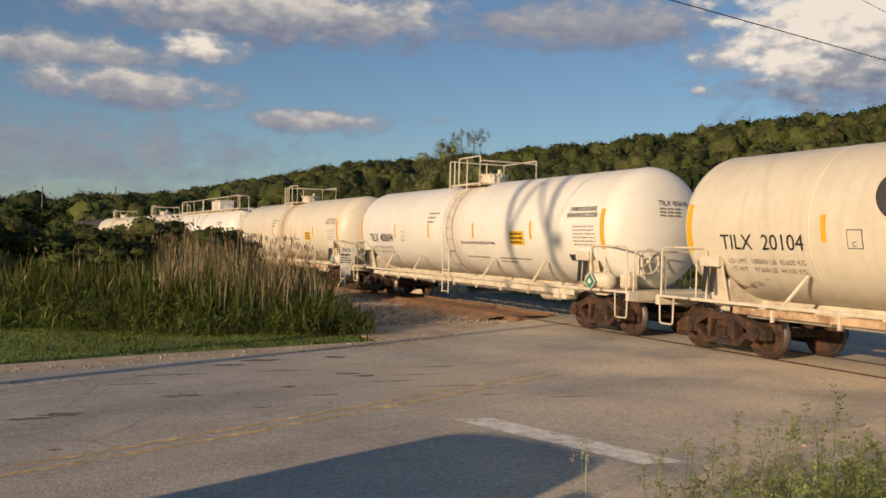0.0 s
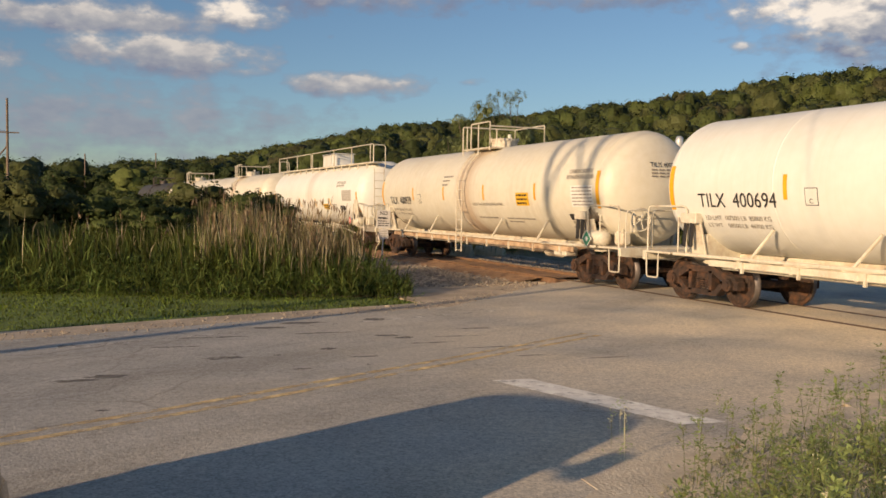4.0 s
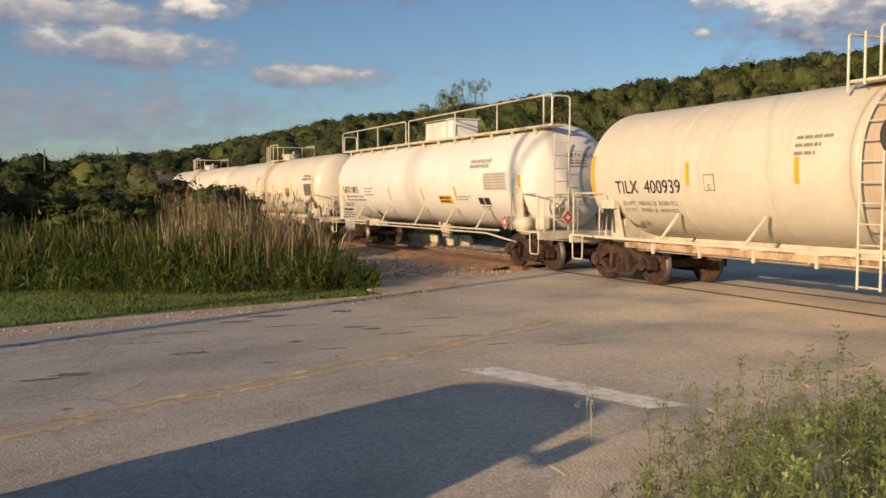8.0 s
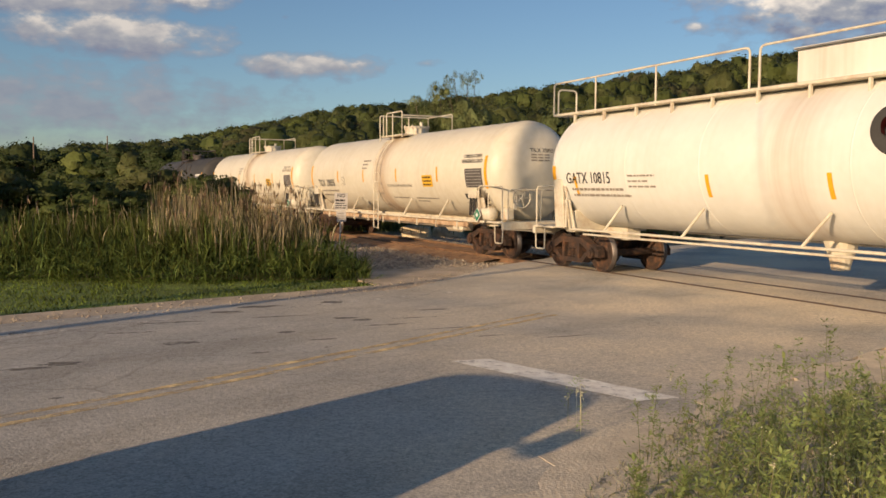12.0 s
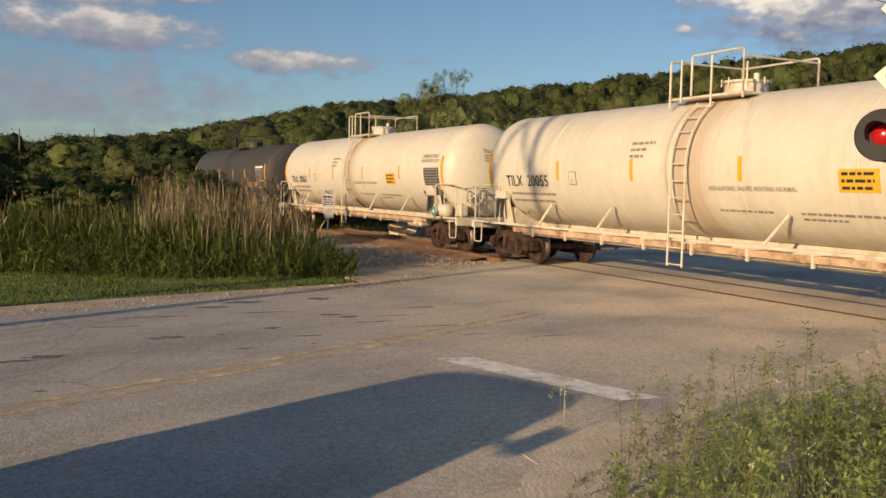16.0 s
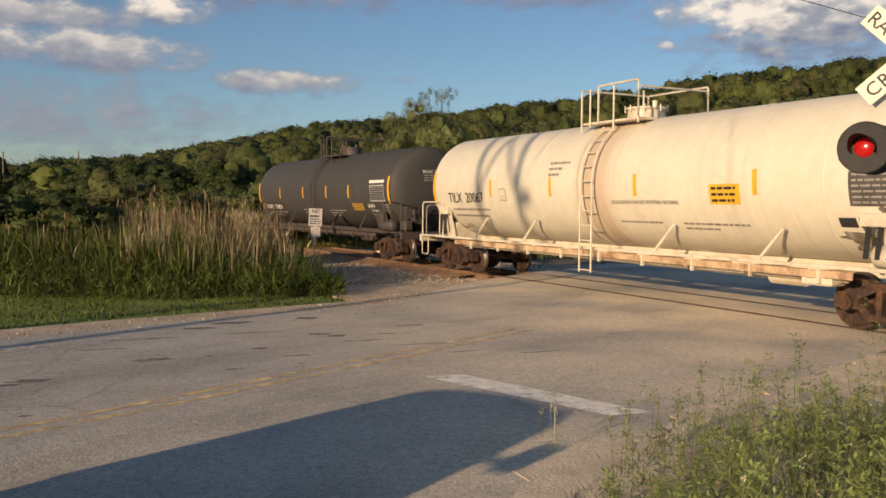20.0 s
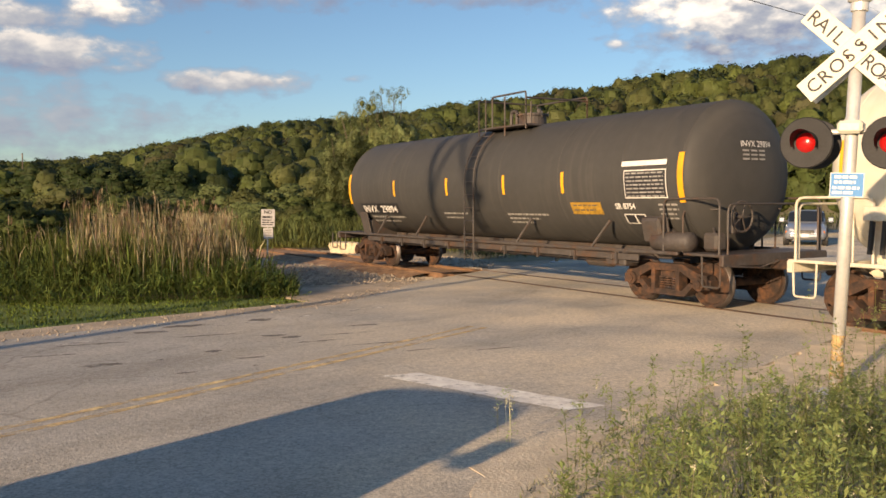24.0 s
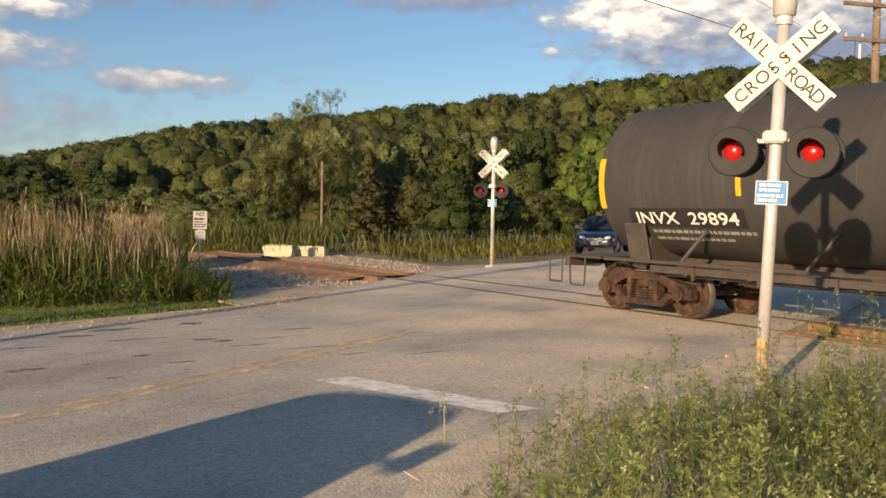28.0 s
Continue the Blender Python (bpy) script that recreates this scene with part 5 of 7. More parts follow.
# ---- plants ----
class Leaves:
    """Gathers many small leaf faces into one mesh."""

    def __init__(self, seed):
        self.r = np.random.RandomState(seed)
        self.v, self.nn = [], []

    def clumps(self, c, n, size, nrm=None, flat=0.6, wide=0.55, round_=0.0):
        """Quads of about size round the points c (n x 3); nrm: the way they face; round_: how far they take the crown's round shading."""
        r = self.r
        k = len(c)
        a = r.normal(size=(k, 3))
        if nrm is not None:
            a = a * flat + nrm
        a /= np.linalg.norm(a, axis=1)[:, None] + 1e-9
        if nrm is not None:
            a *= np.where((a * nrm).sum(1) < 0, -1.0, 1.0)[:, None]
        b = np.cross(a, r.normal(size=(k, 3)))
        b /= np.linalg.norm(b, axis=1)[:, None] + 1e-9
        d = np.cross(a, b)
        s = size * r.uniform(0.55, 1.35, (k, 1))
        q = np.stack([c - b * s, c - d * s * wide + a * s * 0.12, c + b * s, c + d * s * wide + a * s * 0.12], 1)
        self.put(q, a if nrm is None else a * (1 - round_) + nrm * round_)

    def put(self, q, nn):
        self.v.append(q.reshape(-1, 3))
        nn = nn / (np.linalg.norm(nn, axis=1)[:, None] + 1e-9)
        self.nn.append(np.repeat(nn, 4, 0))

    def crown(self, c, rad, n, size, lumps=12, fill=0.76, reach=(0.46, 0.74), lump=(0.30, 0.48), narrow=0.6, round_=0.8, cells=2, core=0.70):
        """A crown: leaf clumps spread over a rough ellipsoid, with an uneven outline; inner: large leaves deep inside."""
        r = self.r
        c, rad = np.array(c, float), np.array(rad, float)
        k = np.arange(lumps) + 0.5
        z = 1 - 1.45 * k / lumps
        a = k * 2.39996 + r.uniform(0, 6.28)
        ring = np.sqrt(np.clip(1 - z * z, 0, 1))
        dirs = np.stack([ring * np.cos(a), ring * np.sin(a), z], 1) + r.normal(0, 0.16, (lumps, 3))
        dirs /= np.linalg.norm(dirs, axis=1)[:, None]
        cen = c + dirs * rad * r.uniform(*reach, (lumps, 1))
        cr = r.uniform(*lump, lumps)

        def shell(m, lo, hi, sz, flat):
            w = r.randint(0, lumps, m)
            p = r.normal(size=(m, 3))
            p /= np.linalg.norm(p, axis=1)[:, None]
            d = (p * dirs[w]).sum(1)
            p = np.where((d < -0.25)[:, None], p - 2 * d[:, None] * dirs[w], p)
            pos = cen[w] + p * rad * cr[w][:, None] * r.uniform(lo, hi, (m, 1))
            away = p * 0.6 + dirs[w] * 0.55 + (0, 0, 0.12)
            away /= np.linalg.norm(away, axis=1)[:, None]
            self.clumps(pos, m, sz, away, flat, narrow, round_)

        shell(n, fill, 1.10, size, 0.6)
        # the dense inside of each clump
        g = np.linspace(-1, 1, cells + 1)
        u, v = np.meshgrid(g, g)
        one = np.ones_like(u)
        box_ = []
        for ax in range(3):
            for sg in (-1, 1):
                q = [u, v]
                q.insert(ax, one * sg)
                q = np.stack(q, -1)
                q = np.stack([q[:-1, :-1], q[1:, :-1], q[1:, 1:], q[:-1, 1:]], 2).reshape(-1, 4, 3)
                if np.dot(np.cross(q[0, 1] - q[0, 0], q[0, 2] - q[0, 0]), q[0].mean(0)) < 0:
                    q = q[:, ::-1]
                box_.append(q)
        ball = np.concatenate(box_)
        ball = ball / np.linalg.norm(ball, axis=2, keepdims=True)
        seen = ball[None] + 0 * dirs[:, None, None]
        wob = 1 + 0.16 * np.sin(4 * seen[..., 0] + 3 * cen[:, None, None, 1]) * np.sin(5 * seen[..., 2] + 2 * cen[:, None, None, 0])
        pos = cen[:, None, None] + seen * rad * (cr[:, None, None, None] * core) * wob[..., None]
        nn = seen * 0.6 + dirs[:, None, None] * 0.55 + (0, 0, 0.12) + r.normal(0, 0.30, (lumps, len(ball), 1, 3))
        self.v.append(pos.reshape(-1, 3))
        nn = nn.reshape(-1, 3)
        self.nn.append(nn / np.linalg.norm(nn, axis=1)[:, None])

    def strands(self, c, rad, n, drop, size):
        """Hanging leafy strands, as on a willow."""
        r = self.r
        c, rad = np.array(c, float), np.array(rad, float)
        d = r.normal(size=(n, 3))
        d[:, 2] = np.abs(d[:, 2]) * 0.8
        d /= np.linalg.norm(d, axis=1)[:, None]
        p = c + d * rad * r.uniform(0.75, 1.05, (n, 1))
        out = np.stack([d[:, 0], d[:, 1], 0 * d[:, 0]], 1)
        length = drop * r.uniform(0.4, 1.2, n)
        k = 11
        for i in range(k):
            f = i / k
            q = p + out * (0.28 * f - 0.12 * f * f) + np.array([0, 0, -1]) * (length * f)[:, None] + r.normal(0, 0.035, (n, 3))
            b = np.array([0, 0, -1]) + r.normal(0, 0.5, (n, 3))
            b /= np.linalg.norm(b, axis=1)[:, None]
            w = np.cross(b, d + r.normal(0, 0.4, (n, 3)))
            w /= np.linalg.norm(w, axis=1)[:, None] + 1e-9
            s = size * r.uniform(0.6, 1.3, (n, 1))
            self.put(np.stack([q - b * s, q - w * s * 0.32, q + b * s, q + w * s * 0.32], 1), d + (0, 0, 0.2))

    def make(self, name, material, parent=None):
        v = np.concatenate(self.v)
        k = len(v) // 4
        me = bpy.data.meshes.new(name)
        me.vertices.add(4 * k)
        me.vertices.foreach_set("co", v.astype(np.float32).ravel())
        me.loops.add(4 * k)
        me.loops.foreach_set("vertex_index", np.arange(4 * k, dtype=np.int32))
        me.polygons.add(k)
        me.polygons.foreach_set("loop_start", np.arange(0, 4 * k, 4, dtype=np.int32))
        me.polygons.foreach_set("use_smooth", np.ones(k, dtype=bool))
        me.update(calc_edges=True)
        me.normals_split_custom_set_from_vertices(np.concatenate(self.nn))
        me.materials.append(material)
        ob = new(name, me)
        ob.parent = parent
        return ob

    def blades(self, base, h, w, lean, face=None):
        """Upright tapering blades from the points base; lean: sideways reach of the tip."""
        r = self.r
        k = len(base)
        h = np.broadcast_to(np.asarray(h, float), (k,))[:, None]
        w = np.broadcast_to(np.asarray(w, float), (k,))[:, None]
        a = r.uniform(0, 2 * np.pi, k)
        side = np.stack([np.cos(a), np.sin(a), np.zeros(k)], 1)
        b = r.uniform(0, 2 * np.pi, k)
        away = np.stack([np.cos(b), np.sin(b), np.zeros(k)], 1) * r.uniform(0.1, 1, (k, 1)) * lean
        up = np.array([0, 0, 1.0])
        mid = base + up * h * 0.55 + away * 0.3
        tip = base + up * h * r.uniform(0.92, 1.0, (k, 1)) + away
        face = np.cross(side, up)
        face *= np.where(r.uniform(size=k) < 0.5, -1.0, 1.0)[:, None]
        self.put(np.stack([base, mid - side * w / 2, tip, mid + side * w / 2], 1), face + up * 0.7)

    def stems(self, base, tip, w):
        """Thin stems from base to tip."""
        a = self.r.uniform(0, 6.28, len(base))
        side = np.stack([np.cos(a), np.sin(a), 0 * a], 1) * w / 2
        self.put(np.stack([base - side, base + side, tip + side * 0.5, tip - side * 0.5], 1), np.stack([-np.sin(a), np.cos(a), 0 * a + 0.3], 1))

    def leaflets(self, c, k, size, droop=0.2, broad=0.15):
        """Rosettes of k slender leaflets round each point of c."""
        r = self.r
        m = len(c)
        a0 = r.uniform(0, 6.28, m)
        tilt = r.normal(0, 0.35, (m, 2))
        for i in range(k):
            a = a0 + 6.28 * i / k + r.normal(0, 0.25, m)
            out = np.stack([np.cos(a), np.sin(a), np.cos(a) * tilt[:, 0] + np.sin(a) * tilt[:, 1] + 0.35 - droop * r.uniform(0, 2, m)], 1)
            side = np.stack([-np.sin(a), np.cos(a), r.normal(0, 0.3, m)], 1)
            s = size * r.uniform(0.6, 1.25, (m, 1))
            q = np.stack([c + out * s * 0.1, c + out * s * 0.6 - side * s * broad, c + out * s, c + out * s * 0.6 + side * s * broad], 1)
            self.put(q, np.cross(out, side) + (0, 0, 0.3))


def inside(poly, x, y):
    c = np.zeros(len(x), bool)
    for (x0, y0), (x1, y1) in zip(poly, poly[1:] + poly[:1]):
        m = ((y0 > y) != (y1 > y)) & (x < (x1 - x0) * (y - y0) / (y1 - y0 + 1e-12) + x0)
        c ^= m
    return c


def scatter(poly, n, r):
    p = np.array(poly)
    lo, hi = p.min(0), p.max(0)
    pts = r.uniform(lo, hi, (n * 4, 2))
    pts = pts[inside(poly, pts[:, 0], pts[:, 1])][:n]
    return np.column_stack([pts, np.full(len(pts), -0.05)])


def clumped(p, r, size=1.5):
    """A patchiness value between 0 and 1 at each point."""
    return np.array([noise.noise((x / size, y / size, 3.1)) for x, y in p[:, :2]]) * 0.5 + 0.5


def build_lawn():
    g = Leaves(21)
    poly = [(-36, -12.5), (-13.4, 7.85), (-7.55, 12.85), (-5.0, 15.1), (-1.5, 17.8), (-2.2, 18.7), (-5.5, 18.8), (-9.2, 19.2), (-16, 18.7), (-32, 14)]
    p = scatter(poly, 95000, g.r)
    p = p[p[:, 0] > -20]
    c = clumped(p, g.r, 1.2)
    g.blades(p, 0.05 + 0.08 * c * g.r.uniform(0.4, 1, len(p)), 0.016, 0.05)
    tagged(g.make("grass", M_GRASS), "short mown green grass", "grass", kind="stuff")


REED_BED = [(-1.9, 18.6), (-3.2, 18.5), (-5.6, 17.7), (-9.2, 18.1), (-16, 17.2), (-32, 12), (-48, 30), (-26, 62), (-19, 47), (-8.3, 27.5)]


def build_reeds():
    r = np.random.RandomState(31)
    front = np.array([(-1.9, 18.6), (-5.6, 17.7), (-9.2, 18.1), (-16, 17.2), (-32, 12)])

    def depth(p):
        """How far behind the bed's front edge."""
        return p[:, 1] - np.interp(p[:, 0], front[::-1, 0], front[::-1, 1])

    def taper(p):
        """Lower growth towards the end of the bed."""
        return np.clip(0.38 + np.hypot(p[:, 0] + 1.8, p[:, 1] - 18.8) / 6.5, 0, 1)

    green, dry, plume, herb = Leaves(32), Leaves(33), Leaves(34), Leaves(35)
    p = scatter(REED_BED, 60000, r)
    p = p[(p[:, 0] > -30)]
    d = depth(p)
    keep = r.uniform(size=len(p)) < np.clip(1.5 - d / 18, 0.22, 1)
    p, d = p[keep], d[keep]
    c = clumped(p, r, 2.2)
    h = (0.55 + np.clip(d / 2.6, 0, 1) * np.where(p[:, 0] < -6.5, 0.75, 1.15)) * (0.72 + 0.5 * c) * r.uniform(0.6, 1.08, len(p)) * taper(p)
    green.blades(p, h, 0.03, 0.32)
    q = p + np.column_stack([r.normal(0, 0.08, (len(p), 2)), h * 0.35])
    green.blades(q, h * 0.5, 0.035, 0.45)
    # broad weeds low along the front
    f = p[(d < 2.2)]
    k = r.randint(0, len(f), 21000)
    hz = r.uniform(0.05, 0.85, (21000, 1)) * np.clip(0.35 + d[d < 2.2][k] / 1.8, 0.3, 1)[:, None]
    pos = f[k] + np.column_stack([r.normal(0, 0.15, (21000, 2)), hz])
    herb.leaflets(pos, 4, 0.075, 0.2, 0.2)
    tall = scatter(REED_BED, 9000, r)
    tall = tall[tall[:, 0] > -30]
    dt = depth(tall)
    ct = clumped(tall, r, 3.0)
    m = (dt > 0.7) & (r.uniform(size=len(tall)) < np.where(tall[:, 0] < -6.8, 0.16, 1.0)) & (r.uniform(size=len(tall)) < np.clip((ct - 0.44) * 2.4, 0.05, 0.6) * np.clip(1.6 - dt / 12, 0.3, 1))
    tall = tall[m]
    ht = r.uniform(1.35, 2.25, len(tall)) * (0.85 + 0.25 * ct[m])
    patch = scatter([(-3.0, 19.6), (-4.2, 19.0), (-6.8, 19.2), (-7.2, 24.5), (-5.2, 25.5), (-3.4, 21.5)], 980, r)
    more = scatter([(-6.5, 18.9), (-12.5, 19.6), (-12, 24.5), (-7, 25)], 170, r)
    tall = np.concatenate([tall, patch, more])
    ht = np.concatenate([ht, r.uniform(1.2, 2.15, len(patch)), r.uniform(1.0, 2.0, len(more))]) * taper(tall)
    dry.blades(tall, ht, 0.021, 0.26)
    bits = tall[r.uniform(size=len(tall)) < 0.6]
    dry.blades(bits + np.column_stack([r.normal(0, 0.05, (len(bits), 2)), r.uniform(0.5, 1.2, len(bits))]), 0.5, 0.022, 0.35)
    # long green leaves as high as the stalks
    fresh = scatter([(-2.3, 19.2), (-4.2, 18.7), (-9.0, 19.0), (-14, 19.5), (-14, 24), (-5.2, 25.5), (-2.6, 21.0)], 3400, r)
    fh = r.uniform(0.8, 1.75, len(fresh)) * taper(fresh)
    green.blades(fresh, fh, 0.022, 0.4)
    green.blades(fresh + np.column_stack([r.normal(0, 0.06, (len(fresh), 2)), fh * 0.35]), fh * 0.5, 0.028, 0.5)
    # broad cattail leaves by the ballast
    cat = scatter([(-1.75, 18.75), (-3.4, 18.6), (-3.8, 20.6), (-2.2, 20.6)], 700, r)
    green.blades(cat, r.uniform(0.6, 1.15, len(cat)) * taper(cat), 0.03, 0.4)
    back = scatter([(-4.6, 22.0), (-8.0, 22.5), (-10.5, 30), (-8.4, 27.4)], 420, r)
    tall = np.concatenate([tall, back])
    ht = np.concatenate([ht, r.uniform(1.5, 2.5, len(back))])
    dry.blades(back, ht[-len(back):], 0.024, 0.3)
    green.blades(back + r.normal(0, 0.1, back.shape) * (1, 1, 0), ht[-len(back):] * 0.85, 0.03, 0.4)
    s = r.uniform(size=len(tall)) < 0.13
    top = tall[s] + np.column_stack([r.normal(0, 0.07, (s.sum(), 2)), ht[s] - 0.15])
    for _ in range(4):
        plume.blades(top + r.normal(0, 0.03, top.shape), r.uniform(0.15, 0.3, len(top)), 0.03, 0.1)
    tagged(green.make("reeds", M_REED), "tall green reeds and weeds beside the track", "reeds", kind="stuff")
    tagged(herb.make("weeds", M_HERB), "leafy green weeds along the front of the reeds", "weeds", kind="stuff")
    tagged(dry.make("dry_reeds", M_REED_DRY), "tan dry reed stalks among green ones", "reeds", kind="stuff")
    tagged(plume.make("reed_plumes", M_PLUME), "brown feathery reed plumes", "reeds", kind="stuff")


M_HERB = leafy("herb_green", (0.20, 0.265, 0.065), 0.3, 0.45, 0.6)
M_PLUME = leafy("reed_plume", (0.36, 0.26, 0.17), 0.3, 0.3, 0.5)


def limbs(tree, h, w, rr, count=6):
    """A tapered trunk with limbs; gives back the limbs' ends."""
    top = h * 0.66
    bend = (rr.uniform(-0.2, 0.2), rr.uniform(-0.2, 0.2))
    part("trunk", cyl((0, 0, 0), (*bend, top), 0.011 * h + 0.01, 7, 0.005 * h + 0.004), M_BARK, tree)
    ends = []
    for i in range(count):
        a = i * 6.283 / count + rr.uniform(-0.4, 0.4)
        z0 = top * rr.uniform(0.3, 0.8)
        e = (math.cos(a) * w * 0.30, math.sin(a) * w * 0.30, z0 + h * rr.uniform(0.12, 0.26))
        part("limb", cyl((bend[0] * z0 / top, bend[1] * z0 / top, z0), e, 0.008 * h + 0.008, 5, 0.003 * h), M_BARK, tree)
        ends.append(e)
    return ends


def shrub(x, y, w, h, material, label, n=900, size=0.16, seed=0, name="shrub", trunk=0.0):
    """A bush or tree: stems, limbs and a crown of many leaves."""
    z = ground_z(x, y) - 0.1
    tree = thing(name, label, "tree" if name == "tree" else "shrub", m=pose(x, y, z))
    rr = random.Random(seed)
    lv = Leaves(seed + 100)
    for e in limbs(tree, h, w, rr):
        lv.crown(e, (w * 0.27, w * 0.27, h * 0.17), n // 14, size, 5)
    base = trunk * h
    lv.crown((rr.uniform(-0.06, 0.06) * w, 0, base + (h - base) * 0.44), (w * 0.5, w * 0.5, (h - base) * 0.44), n // 2, size, 22)
    lv.crown((rr.uniform(-0.1, 0.1) * w, rr.uniform(-0.1, 0.1) * w, base + (h - base) * 0.76), (w * 0.33, w * 0.33, (h - base) * 0.24), n // 5, size, 12)
    lv.make("crown", material, tree)
    return tree


def willow(x, y, w, h, seed):
    """A willow: a high broken crown with leafy strands hanging from it."""
    tree = thing("tree", "pale green willow with fine hanging leaves", "tree", "willows behind the track", pose(x, y, -0.1))
    rr = random.Random(seed)
    lv = Leaves(seed + 500)
    for e in limbs(tree, h, w, rr, 8):
        lv.crown((e[0] * 1.15, e[1] * 1.15, e[2]), (w * 0.22, w * 0.22, h * 0.13), 700, 0.055, 6, narrow=0.35, core=0.5)
        lv.strands((e[0] * 1.15, e[1] * 1.15, e[2]), (w * 0.25, w * 0.25, h * 0.12), 110, h * 0.20, 0.05)
    lv.crown((0, 0, h * 0.46), (w * 0.47, w * 0.47, h * 0.38), 6500, 0.055, 34, narrow=0.35, core=0.6)
    lv.strands((0, 0, h * 0.46), (w * 0.52, w * 0.52, h * 0.39), 620, h * 0.20, 0.055)
    for i in range(5):
        cx, cy = rr.uniform(-0.28, 0.28) * w, rr.uniform(-0.28, 0.28) * w
        top = h * rr.uniform(0.84, 0.93)
        lv.crown((cx, cy, top), (w * 0.12, w * 0.12, h * 0.07), 420, 0.045, 5, fill=0.4, narrow=0.3, core=0.05)
        part("limb", cyl((cx * 0.4, cy * 0.4, h * 0.5), (cx, cy, top), 0.03, 5, 0.012), M_BARK, tree)
    lv.make("crown", M_LEAF_WILLOW, tree)


def cedar(x, y, w, h, seed):
    """A red cedar: a ragged cone of short upright sprays, brownish inside."""
    tree = thing("tree", "brownish green red cedar with a ragged cone", "tree", m=pose(x, y, -0.1))
    rr = random.Random(seed)
    part("trunk", cyl((0, 0, 0), (0, 0, h * 0.85), 0.09, 7, 0.02), M_BARK, tree)
    lv = Leaves(seed + 700)
    for i in range(34):
        f = (i + 0.5) / 34
        z = h * (0.05 + 0.9 * f)
        rad = w * 0.5 * (1 - f) ** 0.7 * rr.uniform(0.75, 1.1)
        a = i * 2.4
        lv.crown((math.cos(a) * rad * 0.55, math.sin(a) * rad * 0.55, z), (rad * 0.55 + 0.14, rad * 0.55 + 0.14, h * 0.075), 260, 0.06, 6, narrow=0.3, core=0.55)
    lv.make("crown", M_CEDAR, tree)


def build_trees():
    for x, y, w, h, seed in ((-1.3, 53.5, 4.6, 8.2, 1), (0.6, 52.8, 4.2, 9.6, 2), (-2.4, 52.0, 3.2, 6.4, 3)):
        willow(x, y, w, h, seed)
    cedar(2.5, 44.6, 2.9, 5.1, 1)
    cedar(3.7, 46.0, 2.2, 4.0, 2)
    r = random.Random(8)
    spots = [
        # x, y, width, height, kind
        (1.5, 45.6, 2.4, 2.6, 0), (4.8, 46.5, 3.0, 3.8, 3), (6.5, 44.0, 3.9, 4.0, 1), (8.4, 44.6, 3.2, 3.5, 1), (10.0, 46.5, 3.2, 3.3, 0), (11.6, 47.4, 3.0, 2.9, 3), (13.2, 48.5, 3.4, 3.3, 0),
        (15.4, 51, 3.4, 5.6, 2), (17.4, 52, 4.6, 7.4, 2), (21.5, 52, 5, 6.5, 2), (25, 50, 5, 6.0, 0), (30, 50, 6, 7.0, 0),
        (5.0, 63, 3.2, 7.2, 4), (7.0, 65, 3.0, 8.4, 4), (9.3, 62, 4.0, 7.2, 0), (11.5, 66, 4.4, 8.4, 4), (14, 63, 5, 7.6, 0), (3.2, 60, 3.0, 6.2, 4), (17, 68, 6, 8.6, 1), (21, 66, 6, 8.4, 0),
        (-3.2, 50, 3.0, 2.3, 0), (-5.4, 52, 3.0, 2.0, 3), (-7.6, 55, 3.6, 2.2, 4), (-4.3, 46.5, 2.4, 1.7, 0), (-6.2, 47.5, 2.4, 1.5, 3),
        (-34, 112, 8, 6.6, 1), (-29, 114, 8.5, 7.2, 1), (-25.5, 110, 6, 5.6, 1), (-39, 116, 8, 6.8, 1), (-46, 118, 9, 6.6, 1), (-53, 118, 8, 6.2, 1), (-60, 116, 8, 6.0, 1),
        (-24, 98, 6, 3.6, 4), (-19.5, 100, 6, 4.4, 4), (-15, 97, 5.4, 3.8, 3), (-11, 99, 6, 4.4, 4), (-7, 96, 5, 4.0, 3), (-3, 98, 6, 4.8, 4), (1.5, 94, 5.5, 4.6, 4), (-29, 96, 5.4, 3.3, 3),
        (-12, 76, 4.6, 2.3, 4), (-17, 80, 5, 2.6, 0), (-22, 82, 5, 2.6, 4), (-8, 80, 4.6, 2.9, 0), (-4, 78, 4.6, 3.3, 4), (0, 76, 4.6, 4.2, 3), (-33, 86, 6, 3.2, 0), (-39, 90, 6, 3.4, 0),
    ]
    mats = (M_LEAF, M_LEAF_DARK, M_LEAF_LIGHT, M_LEAF_OLIVE, M_LEAF_PALE)
    labels = ("green leafy bush by the railway", "dark green dense bush by the railway", "bright green young tree by the road", "olive green bush on the meadow's edge", "pale grey-green bush on the meadow's edge")
    for i, (x, y, w, h, k) in enumerate(spots):
        shrub(x, y, w, h, mats[k], labels[k], 5400 if y < 58 else 3000 if y < 90 else 2200, 0.062 if y < 58 else 0.10 if y < 90 else 0.15, 40 + i, "tree" if h > 5 else "shrub", 0.02)
    # two unseen trees, added beyond the lawn to shade the brush
    for x, y, w, h, seed in ((-23.4, 7.4, 7.0, 6.2, 91), (-29.5, 10.5, 7.5, 6.8, 92)):
        shrub(x, y, w, h, M_LEAF, "leafy green tree out of view, added to shade the brush", 6000, 0.09, seed, "tree", 0.1)
    # brush behind the reeds
    for i in range(34):
        x = -31 + 0.76 * i + r.uniform(-0.4, 0.4)
        y = 22.4 + r.uniform(-0.8, 3) + max(0, (x + 12)) * 0.9
        if x * N.x + y * N.y > 8.2 or x > -7.0:
            continue
